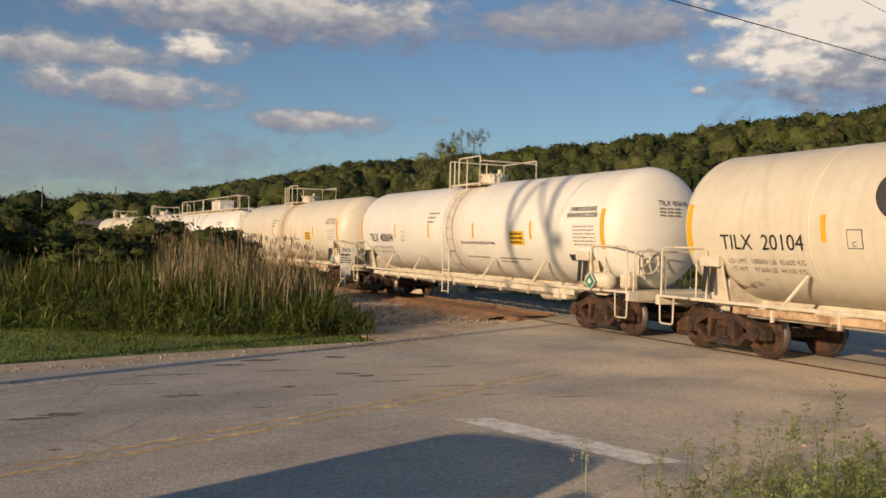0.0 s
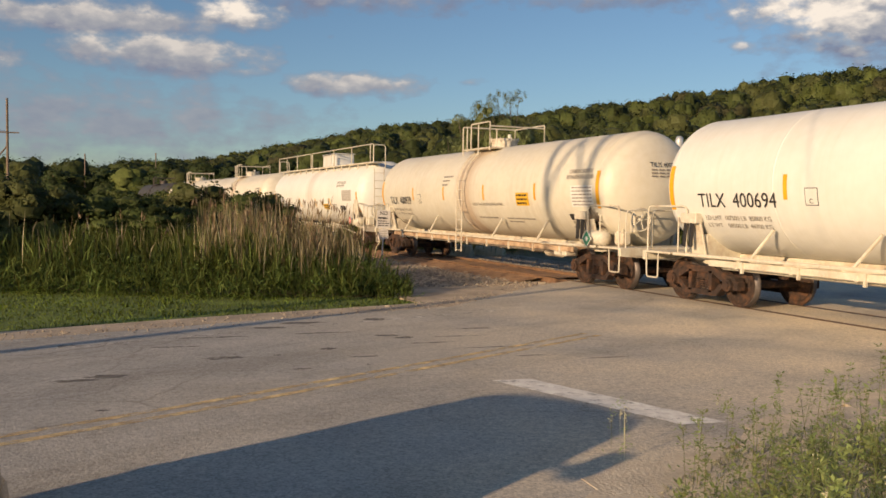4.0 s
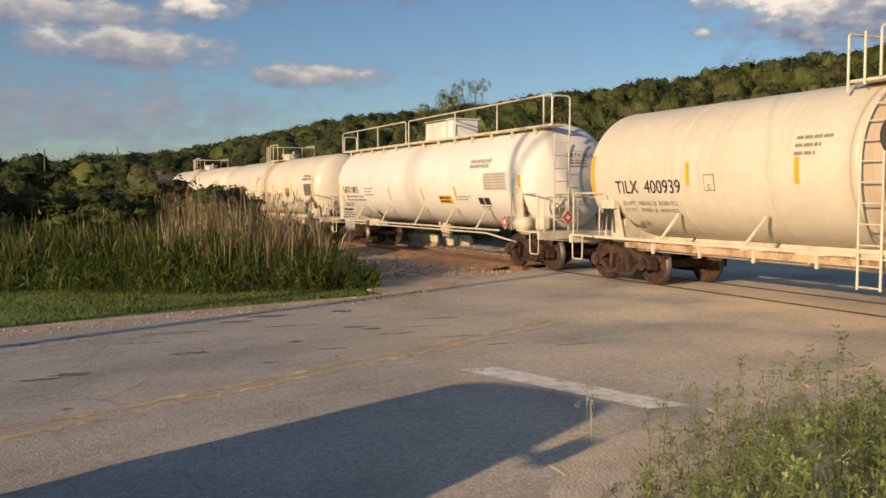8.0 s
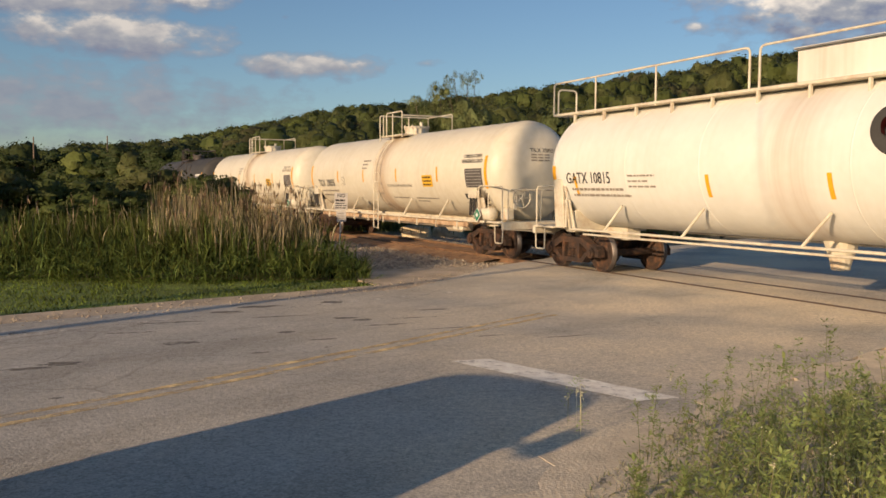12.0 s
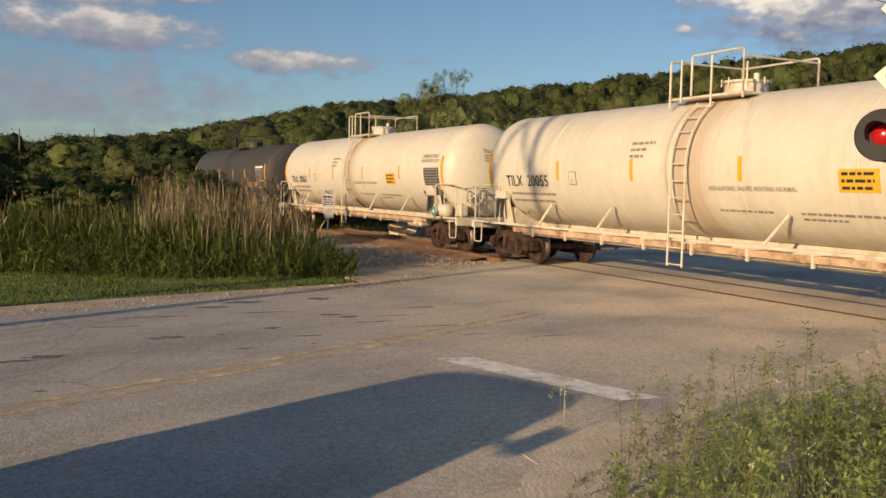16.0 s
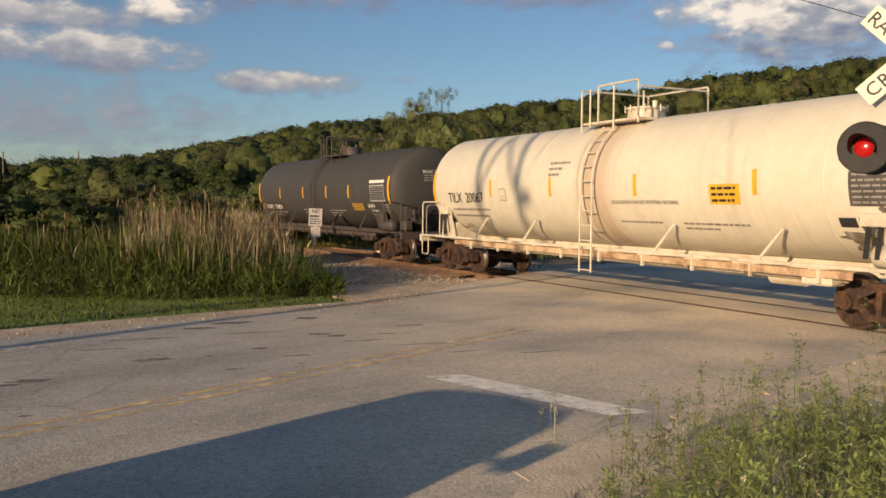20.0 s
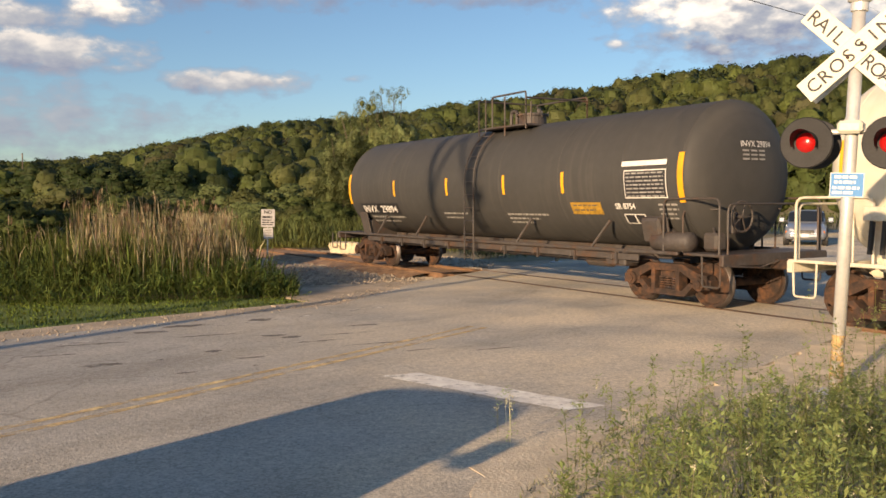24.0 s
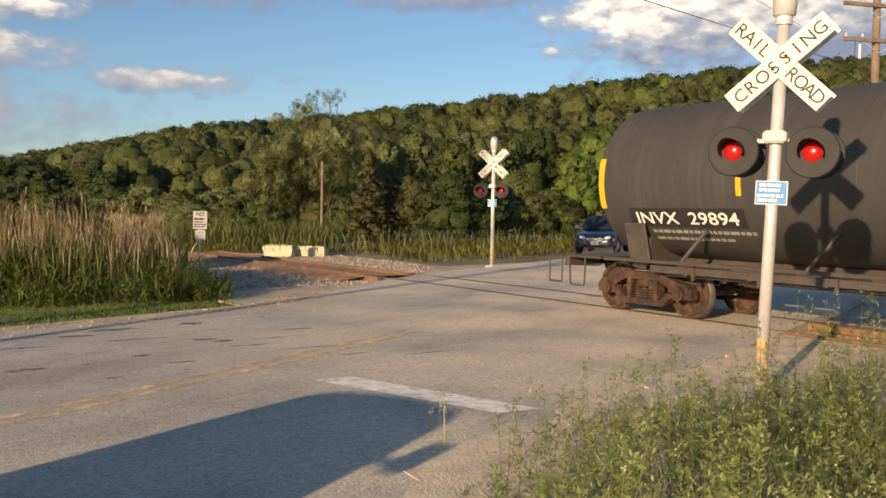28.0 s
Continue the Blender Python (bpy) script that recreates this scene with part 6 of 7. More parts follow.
        shrub(x, y, r.uniform(2.4, 3.6), r.uniform(2.4, 3.1), (M_LEAF, M_LEAF_OLIVE, M_LEAF)[i % 3], "green leafy brush growing among the reeds", 3000, 0.058, 300 + i)


M_LEAF_OLIVE = leafy("leaf_olive", (0.105, 0.118, 0.04), 0.2, 0.35, 0.2)
M_LEAF_PALE = leafy("leaf_pale", (0.15, 0.185, 0.07), 0.2, 0.35, 0.2)
M_CEDAR = leafy("cedar_sprays", (0.090, 0.088, 0.036), 0.3, 0.2, 0.8)
M_RANK = leafy("rank_grass", (0.20, 0.235, 0.08), 0.3, 0.35, 0.4)
M_BANK = leafy("bank_grass", (0.21, 0.22, 0.06), 0.35, 0.3, 0.4)
M_LEAF_LIGHT = leafy("leaf_light", (0.13, 0.19, 0.04), 0.35, 0.35, 0.2)


M_WOODS = [leafy("canopy_green", (0.078, 0.098, 0.028), 0.1, 0.25, 0.12), leafy("canopy_dark", (0.055, 0.071, 0.022), 0.1, 0.25, 0.12), leafy("canopy_olive", (0.098, 0.110, 0.036), 0.1, 0.25, 0.12),
           leafy("canopy_yellow", (0.104, 0.128, 0.033), 0.1, 0.25, 0.12), leafy("canopy_brown", (0.086, 0.085, 0.036), 0.1, 0.25, 0.12)]
WOOD_WORDS = ("green", "dark green", "olive green", "yellow-green", "brownish green")


def build_forest():
    rr = random.Random(5)
    woods = [Leaves(11 + 30 * i) for i in range(5)]
    low = Leaves(12)

    def kind(x, y):
        v = noise.noise((x / 26, y / 26, 4.0)) + rr.uniform(-0.55, 0.55)
        return 1 if v < -0.36 else 0 if v < 0.05 else 2 if v < 0.42 else 3 if rr.random() < 0.6 else 4

    def far_tree(x, y, z, w, h):
        d = math.hypot(x, y)
        room = 2.0 + d * math.tan(radians(between(SKYLINE, math.degrees(math.atan2(x, y))))) - z
        h = min(h, room * rr.uniform(0.86, 1.03))
        if h < 3.0:
            return
        w = min(w, h * 0.48)
        leaf = 0.00115 * d
        n = int(min(540, 3.0 * w * w / (leaf * leaf) * 0.55))
        woods[kind(x, y)].crown((x, y, z + h * 0.52), (w, w, h * 0.46), n, leaf, rr.randint(7, 10),  lump=(0.40, 0.60), reach=(0.34, 0.60), core=0.84)

    l = -190.0
    while l < 230:
        dd = 106.0
        while dd < 256:
            x = 0.98 * l + 0.2 * dd + rr.uniform(-2.4, 2.4)
            y = -0.2 * l + 0.98 * dd + rr.uniform(-2.4, 2.4)
            az = math.degrees(math.atan2(x, y))
            if -24 < az < 38 and ridge(l) > 0.8:
                far = min(1, (dd - 90) / 110)
                h = rr.uniform(7.6, 11.2) * (0.62 + 0.38 * far)
                w = rr.uniform(2.7, 4.6) * (0.72 + 0.28 * far)
                if rr.random() < 0.10:
                    h, w = h * 1.14, w * 1.2
                far_tree(x, y, ground_z(x, y), w, h)
            dd += 5.4 + 0.006 * (dd - 100)
        l += 5.4
    for i in range(90):
        a = radians(-42 + 0.29 * i + rr.uniform(-0.3, 0.3))
        d = rr.uniform(150, 195)
        h = d * 0.05 + rr.uniform(0.2, 3.0)
        far_tree(d * math.sin(a), d * math.cos(a), 0.0, rr.uniform(2.4, 4.0), h)
    for lv, m, words in zip(woods, M_WOODS, WOOD_WORDS):
        tagged(lv.make("wooded_hill", m), words + " deciduous trees of a dense wood on a hillside", "wood", kind="stuff")
    # rank growth on the flat beyond the track
    poly = [(-60, 60), (-20, 50), (-6, 40), (1, 34), (8, 37), (16, 47), (40, 60), (60, 100), (-80, 110)]
    p = scatter(poly, 26000, low.r)
    low.blades(p, low.r.uniform(0.4, 1.3, len(p)), 0.04, 0.4)
    p = scatter([(-7.5, 43), (0.2, 41.0), (1.2, 44.6), (-8.5, 51)], 3400, low.r)
    low.blades(p, low.r.uniform(0.6, 1.6, len(p)), 0.03, 0.8)
    tagged(low.make("rank_grass", M_RANK), "rank grass and reeds on a meadow", "grass", kind="stuff")
    bank = Leaves(14)
    p = scatter([(3.6, 30.4), (8.6, 33.9), (10.5, 36.2), (13.5, 41.5), (20, 51), (10, 48), (2, 44), (1.4, 39.5), (2.6, 35), (3.0, 32)], 9000, bank.r)
    bank.blades(p, bank.r.uniform(0.12, 0.5, len(p)) * (0.5 + clumped(p, bank.r, 2.0)), 0.03, 0.2)
    p = scatter([(-6, 39.4), (0.8, 39.2), (2, 44), (-7, 43)], 4500, bank.r)
    bank.blades(p, bank.r.uniform(0.1, 0.4, len(p)) * (0.4 + clumped(p, bank.r, 2.0)), 0.025, 0.2)
    tagged(bank.make("rank_grass", M_BANK), "yellow-green rank grass on a bank", "grass", kind="stuff")
    tan = Leaves(13)
    p = scatter([(-40, 70), (-14, 56), (-7, 55), (-6, 62), (-30, 90)], 6000, tan.r)
    tan.blades(p, tan.r.uniform(0.8, 1.7, len(p)), 0.08, 0.3)
    tagged(tan.make("dry_reeds", M_REED_DRY), "tan dry reeds on a far meadow", "reeds", kind="stuff")


WEEDS = [(0.85, 5.2), (1.5, 6.2), (2.3, 7.0), (3.3, 7.6), (4.6, 8.0), (6.6, 8.1), (9.5, 8.4), (12, 6), (9, 2.2), (3.6, 1.6), (2.0, 3.3)]
ROADSIDE = ((0.85, 5.2), (1.5, 6.2), (2.3, 7.0), (3.3, 7.6), (4.6, 8.0), (6.6, 8.1), (9.5, 8.4))


def from_edge(p):
    """How far each point lies from the road's edge."""
    best = np.full(len(p), 99.0)
    for (x0, y0), (x1, y1) in zip(ROADSIDE[:-1], ROADSIDE[1:]):
        e = np.array([x1 - x0, y1 - y0])
        f = np.clip(((p[:, :2] - (x0, y0)) @ e) / (e @ e), 0, 1)
        best = np.minimum(best, np.linalg.norm(p[:, :2] - (x0, y0) - f[:, None] * e, axis=1))
    return best


def build_weeds():
    leaf, grass, seed, straw = Leaves(51), Leaves(52), Leaves(53), Leaves(54)
    r = leaf.r

    def clover(p, h, size, nodes):
        """Stems with three-part leaves all the way up, in bushier tufts at the tips."""
        lean = r.normal(0, 0.16, (len(p), 2)) * h[:, None]
        tip = np.column_stack([lean, h])
        grass.stems(p, p + tip, 0.0055)
        for k in range(nodes):
            f = r.uniform(0.12, 1.0, len(p)) ** 0.8
            side = r.normal(0, 0.07, (len(p), 2)) * (1.15 - f[:, None]) * np.clip(h, 0.3, 1)[:, None]
            st = p + tip * f[:, None] + np.column_stack([side, r.normal(0, 0.02, len(p))])
            leaf.leaflets(st, 3, size, 0.12, 0.17)
            leaf.leaflets(st + r.normal(0, 0.03, st.shape), 3, size * 0.8, 0.12, 0.21)
        for k in range(3):
            leaf.leaflets(p + tip * r.uniform(0.93, 1.02, (len(p), 1)) + r.normal(0, 0.012, p.shape), 4, size * 0.7, -0.1, 0.2)
        s = r.uniform(size=len(p)) < 0.10
        for k in range(14):
            seed.clumps(p[s] + tip[s] * (0.90 + 0.011 * k) + r.normal(0, 0.006, (s.sum(), 3)), 0, 0.009)

    p = scatter(WEEDS, 2300, r)
    d = from_edge(p)
    c = clumped(p, r, 0.7)
    keep = r.uniform(size=len(p)) < np.clip(d * 1.0 + 0.22, 0, 1) * np.clip(0.35 + c * 1.2, 0, 1)
    p, d, c = p[keep], d[keep], c[keep]
    h = np.clip(0.20 + d * 0.52, 0.2, 0.80) * r.uniform(0.55, 1.1, len(p)) * (0.65 + 0.6 * c)
    h = np.where(r.uniform(size=len(p)) < 0.12, h * 1.4, h)
    clover(p, h, 0.056, 9)
    # single tall stems standing clear of the rest, towards the road and round the mast
    for poly, n, lo, hi in (([(0.95, 5.6), (1.6, 6.9), (2.6, 7.9), (3.6, 8.3), (3.4, 7.4), (1.6, 5.8)], 46, 0.35, 0.75), ([(3.6, 8.2), (5.4, 9.3), (8.6, 9.9), (8.8, 8.2), (5.0, 7.8)], 60, 0.3, 0.9), ([(3.2, 6.4), (4.4, 7.6), (6.4, 7.6), (6.2, 5.6), (4.4, 5.0)], 60, 0.8, 1.3)):
        q = scatter(poly, n, r)
        clover(q, r.uniform(lo, hi, len(q)), 0.046, 7)
    g = scatter(WEEDS, 26000, r)
    d = from_edge(g)
    keep = r.uniform(size=len(g)) < np.clip(d * 0.8 + 0.10, 0, 0.8)
    g, d = g[keep], d[keep]
    grass.blades(g, np.clip(0.05 + d * 0.30, 0.05, 0.42) * r.uniform(0.35, 1.1, len(g)), 0.007, 0.2)
    q = scatter([(3.4, 8.0), (4.8, 9.2), (9.6, 11.5), (12, 8.8), (6.6, 8.0)], 3600, r)
    grass.blades(q, r.uniform(0.04, 0.22, len(q)) * (0.3 + clumped(q, r, 0.8)), 0.007, 0.1)
    # thin straw stalks standing over the rest
    t = scatter(WEEDS, 150, r)
    d = from_edge(t)
    th = np.clip(0.30 + d * 0.4, 0.3, 0.85) * r.uniform(0.8, 1.2, len(t))
    tl = np.column_stack([r.normal(0, 0.2, (len(t), 2)) * th[:, None], th])
    straw.stems(t, t + tl, 0.006)
    for k in range(10):
        seed.clumps(t + tl * r.uniform(0.86, 1.0, (len(t), 1)) + r.normal(0, 0.01, (len(t), 3)), 0, 0.008)
    # dead litter and short stubble on the dirt
    q = scatter([(0.2, 4.2), (1.0, 5.9), (1.9, 7.2), (3.0, 8.2), (4.4, 8.7), (4.0, 7.4), (2.4, 6.2), (1.8, 3.6)], 5200, r)
    straw.blades(q + (0, 0, 0.045), 0.035, 0.007, 0.12)
    grass.blades(q[::4] + (0, 0, 0.04), 0.07, 0.006, 0.05)
    # a tall stalk or two by the edge of the road
    for x, y, n in ((1.0, 7.05, 2), (1.02, 6.9, 2)):
        for _ in range(n):
            b = np.array([[x + r.normal(0, 0.03), y + r.normal(0, 0.03), -0.02]])
            hh = r.uniform(0.34, 0.5)
            straw.blades(b, hh, 0.008, 0.05)
            seed.clumps(b + np.array([0, 0, 1]) * r.uniform(hh * 0.7, hh, (14, 1)) + r.normal(0, 0.008, (14, 3)), 14, 0.010)
            leaf.leaflets(b + np.array([0, 0, 1]) * r.uniform(0.05, hh, (7, 1)) + r.normal(0, 0.03, (7, 3)), 3, 0.04)
    tagged(leaf.make("weeds", M_WEED), "leafy green roadside weeds", "weeds", kind="stuff")
    tagged(grass.make("grass", M_WEEDGRASS), "thin roadside grass among weeds", "grass", kind="stuff")
    tagged(seed.make("seed_heads", M_SEED), "pale seed heads of roadside weeds", "weeds", kind="stuff")
    tagged(straw.make("straw_stalks", M_SEED), "pale dry stalks among roadside weeds", "weeds", kind="stuff")


M_SEED = leafy("seed_head", (0.50, 0.48, 0.32), 0.25, 0.3, 0.8)
build_lawn()
build_reeds()
build_trees()
build_forest()
build_weeds()


# ---- crossing signals ----
def flat_word(text, height, u, w, material, parent, y=-0.012, bold=0.006, squeeze=1.0, spread=None):
    """Letters standing on a plate that faces -y, centred on u; spread: the span that the letters fill."""
    if spread:
        k = len(text)
        for i, ch in enumerate(text):
            flat_word(ch, height, u - spread / 2 + spread * (i + 0.5) / k, w, material, parent, y, bold, squeeze)
        return
    vs, fs = letters(text, height, "centre", bold, squeeze)
    if vs:
        sheet("letter", [(u + a, y, w + b) for a, b in vs], fs, material, parent)


def print_lines(parent, x0, x1, z1, rows, height, pitch, material, y, seed=1):
    rr = random.Random(seed)
    vs, fs = [], []
    for i in range(rows):
        x, z = x0, z1 - i * pitch
        end = x1 - rr.uniform(0, 0.25) * (x1 - x0)
        while x < end - 0.005:
            e = min(end, x + (x1 - x0) * rr.uniform(0.12, 0.4))
            k = len(vs)
            vs += [(x, y, z - height), (e, y, z - height), (e, y, z), (x, y, z)]
            fs.append((k, k + 1, k + 2, k + 3))
            x = e + (x1 - x0) * 0.05
    tagged(sheet("small_print", vs, fs, material, parent), kind="stuff")


M_CHIPPED = shader("chipped_yellow_paint", (0.46, 0.32, 0.15), 0.8, scale=8, amount=0.5, bump=0.2)
worn(M_CHIPPED, 0.44, 0.56, 9.0)


def crossing_signal(m):
    sig = thing("crossing_signal", "silver railroad crossing signal with crossbuck and red lights", "crossing signal", "crossing signals", m)
    part("mast", cyl((0, 0, -0.1), (0, 0, 4.0), 0.064, 20), M_GALV, sig, smooth=True)
    base = part("base", box((0, 0, -0.04), (0.36, 0.36, 0.12), 0.02), M_GALV, sig)
    part("base_collar", cyl((0, 0, 0.02), (0, 0, 0.62), 0.068, 16), M_CHIPPED, base)
    part("bell", lathe([(3.98, 0.0), (3.98, 0.08), (4.0, 0.115), (4.22, 0.13), (4.36, 0.12), (4.42, 0.07), (4.43, 0.0)], 18, "Z"), M_GALV, sig, smooth=True)
    part("mast_collar", cyl((0, 0, 3.90), (0, 0, 3.98), 0.085, 16), M_GALV, sig)
    for y, first in ((-0.085, True), (0.10, False)):
        for ang, word in ((42.0, 1), (-42.0, 2)):
            yy = y - (0.012 if word == 2 and first else 0.0)
            bl = part("blade" if first else "rear_blade", box((0, 0, 0), (1.24, 0.014, 0.235), 0.004), M_SIGNWHITE if first else M_GALV, sig)
            bl.matrix_basis = pose(0, yy, 3.50, 0, ang, 0)
            if not first:
                continue
            if word == 2:
                flat_word("CROSSING", 0.135, 0.0, -0.067, M_INK, bl, -0.009, 0.001, spread=1.13)
            else:
                flat_word("RAIL", 0.135, -0.36, -0.067, M_INK, bl, -0.009, 0.001, spread=0.44)
                flat_word("ROAD", 0.135, 0.36, -0.067, M_INK, bl, -0.009, 0.001, spread=0.46)
                part("bolt", cyl((0, -0.03, 0.09), (0, 0.0, 0.09), 0.018, 8), M_RUST, bl)
                part("bolt", cyl((0, -0.03, -0.09), (0, 0.0, -0.09), 0.018, 8), M_RUST, bl)
    part("cross_arm", cyl((-0.42, 0.02, 2.70), (0.42, 0.02, 2.70), 0.028, 10), M_GALV, sig)
    part("junction_box", box((0, -0.04, 2.74), (0.24, 0.2, 0.13), 0.03), M_SIGNWHITE, sig)
    for x in (-0.39, 0.39):
        for face in (-1, 1):
            un = part("target" if face < 0 else "rear_target", lathe([(0.0, 0.10), (0.0, 0.255), (-0.012, 0.262), (-0.03, 0.25), (-0.02, 0.10)], 36, "Y"), M_TARGET, sig)
            un.matrix_basis = pose(x, -0.16, 2.58) if face < 0 else pose(x, 0.20, 2.58, 0, 0, 180)
            part("lamp_body", lathe([(0.17, 0.0), (0.165, 0.09), (0.02, 0.155), (-0.01, 0.155)], 20, "Y"), M_BLACK, un)
            part("lens", lathe([(-0.055, 0.0), (-0.05, 0.05), (-0.03, 0.09), (-0.005, 0.108)], 20, "Y"), M_RED, un, smooth=True)
            hood = bmesh.new()
            prev = None
            for i in range(15):
                a = radians(-25 + 230 * i / 14)
                c, s_ = math.cos(a), math.sin(a)
                front = -0.30 + 0.14 * (1 - max(0.0, s_))
                quad = [hood.verts.new((0.118 * c, -0.01, 0.118 * s_)), hood.verts.new((0.125 * c, front, 0.125 * s_))]
                if prev:
                    hood.faces.new((prev[0], prev[1], quad[1], quad[0]))
                prev = quad
            bmesh.ops.solidify(hood, geom=hood.faces[:], thickness=0.006)
            part("hood", hood, M_BLACK, un)
    pl = part("notice_plate", box((0, -0.075, 2.16), (0.31, 0.006, 0.235), 0.004), M_BLUE, sig, "blue emergency notice plate")
    print_lines(pl, -0.12, 0.12, 2.255, 2, 0.03, 0.052, M_PALE, -0.082, 3)
    print_lines(pl, -0.135, 0.135, 2.145, 2, 0.03, 0.048, M_PALE, -0.082, 4)
    part("plate_border", box((0, -0.074, 2.16), (0.322, 0.004, 0.247)), M_PALE, pl)
    return sig


M_TARGET = shader("target_grey_black", (0.022, 0.022, 0.023), 0.7, scale=6, amount=0.25, bump=0.03)
near_signal = crossing_signal(pose(4.66, 8.60, 0.0, 0, 2.3, -39.8))
copy_thing(near_signal, pose(5.86, 29.25, -0.03, 0, 0.8, -36.0))


# ---- small things by the track ----
def no_entry_sign():
    s = thing("warning_sign", "small white warning sign on a post beside the track", "sign", m=pose(-4.36, 32.7, -0.2, 0, 1.5, 14))
    part("post", box((0, 0.03, 0.95), (0.05, 0.04, 1.9), 0.005), M_GALV, s)
    a = part("plate", box((0, 0, 1.66), (0.50, 0.008, 0.66), 0.004), M_SIGNPALE, s)
    flat_word("NO", 0.13, 0, 1.82, M_INK, a, -0.006, 0.004)
    print_lines(a, -0.21, 0.21, 1.74, 1, 0.075, 0.1, M_INK, -0.006, 5)
    print_lines(a, -0.21, 0.21, 1.61, 3, 0.04, 0.085, M_INK, -0.006, 6)
    b = part("lower_plate", box((0.02, 0, 1.10), (0.36, 0.008, 0.40), 0.004, Matrix.Rotation(radians(-3), 3, "Y")), M_SIGNPALE, s)
    print_lines(b, -0.12, 0.15, 1.22, 3, 0.03, 0.09, M_FAINT, -0.006, 7)


M_SIGNPALE = shader("weathered_sign", (0.55, 0.53, 0.50), 0.6, scale=6, amount=0.15, bump=0.05)
no_entry_sign()


def boulder(x, y, z, size, turn, seed):
    bm = bmesh.new()
    bmesh.ops.create_cube(bm, size=1)
    bmesh.ops.subdivide_edges(bm, edges=bm.edges[:], cuts=5, use_grid_fill=True)
    for v in bm.verts:
        p = v.co.copy()
        r = p.length
        v.co = p * (0.80 + 0.20 * 0.62 / max(r, 0.3))
        v.co += Vector(noise.noise_vector(p * 2.3 + Vector((seed, 0, 0)))) * 0.07 + Vector(noise.noise_vector(p * 7 + Vector((seed, 3, 0)))) * 0.025
        v.co = Vector((v.co.x * size[0], v.co.y * size[1], v.co.z * size[2]))
    ob = part("stone_block", bm, M_ROCK)
    ob.matrix_world = pose(x, y, z, 0, 0, turn)
    tagged(ob, "rough pale limestone block behind the track", "stone block", "stone blocks by the track")


boulder(-1.70, 37.9, 0.0, (1.25, 0.7, 0.62), -10, 1.0)
boulder(-0.32, 38.2, -0.02, (1.25, 0.7, 0.56), -14, 5.0)


def wood_post(x, y, h, r, label):
    p = thing("pole", label, "pole", m=pose(x, y, -0.3))
    part("shaft", cyl((0, 0, 0), (0.05, 0, h + 0.3), r, 12, r * 0.75), M_POLE, p)
    return p


wood_post(0.10, 45.0, 4.3, 0.085, "thin weathered wooden pole among bushes")
for x, y, h in ((-61, 116, 5.5), (-66, 112, 4.5), (-57, 117, 8.5), (-49, 122, 9.0)):
    wood_post(x, y, h, 0.11, "distant weathered wooden pole")


def utility_pole(x, y, h, turn):
    p = thing("utility_pole", "wooden utility pole with two crossarms", "utility pole", m=pose(x, y, -0.3, 0, 0, turn))
    part("shaft", cyl((0, 0, 0), (0, 0, h), 0.17, 14, 0.12), M_POLE, p)
    for z in (8.12, 9.32):
        a = part("crossarm", box((0, -0.15, z), (3.0, 0.1, 0.13), 0.01), M_POLE, p)
        for sx in (-1, 1):
            part("brace", cyl((sx * 0.75, -0.15, z), (0, -0.12, z - 0.42), 0.015, 5), M_GALV, a)
            for ox in (1.38, 0.7):
                part("insulator", lathe([(0, 0.0), (0, 0.035), (0.05, 0.03), (0.06, 0.05), (0.12, 0.045), (0.15, 0.0)], 8, "Z"), M_GALV, a).location = (sx * ox, -0.15, z + 0.07)
    part("fuse", cyl((-0.85, -0.2, 7.45), (-0.85, -0.2, 7.95), 0.04, 8), M_PALE, p)
    part("jumper", tube([(-1.0, -0.15, 8.07), (-1.05, -0.2, 7.4), (-0.7, -0.2, 6.8), (-0.1, -0.15, 6.6)], 0.012, 5, 0.2), M_WIRE, p)
    return p


utility_pole(19.17, 28.1, 9.9, 8)


def h_frame(m, spacing, height, arm_z, brace_hi, brace_lo, inverted, r=0.16, label="two-legged wooden power pylon with crossed braces"):
    f = thing("power_pylon", label, "power pylon", "power pylons", m)
    for sx in (-1, 1):
        leg = part("leg", cyl((sx * spacing / 2, 0, 0), (sx * spacing / 2, 0, height), r, 12, r * 0.8), M_POLE, f)
        part("crossarm", box((sx * spacing / 2, -0.1, arm_z), (2.6 if not inverted else 1.2, 0.12, 0.16), 0.01), M_POLE, f)
        if inverted:
            part("brace", cyl((sx * spacing / 2, 0, brace_lo), (0, 0, brace_hi), 0.07, 6), M_POLE, f)
        else:
            part("brace", cyl((sx * spacing / 2, 0, brace_hi), (-sx * spacing * 0.05, 0, brace_lo), 0.1, 6), M_POLE, f)
    if inverted:
        part("switch_box", box((spacing / 2 + 0.32, 0, brace_lo - 0.05), (0.36, 0.3, 0.3), 0.02), M_GALV, f)
    return f


h_frame(pose(-62.5, 103.0, -0.3, 0, 0, 31), 4.6, 14.8, 10.6, 9.0, 5.6, False, 0.17)
h_frame(pose(-16.25, 0.0, -0.3, 0, 0, -39), 1.85, 16.5, 13.6, 11.4, 9.4, True, 0.125, "two-legged wooden power pylon beside the road")


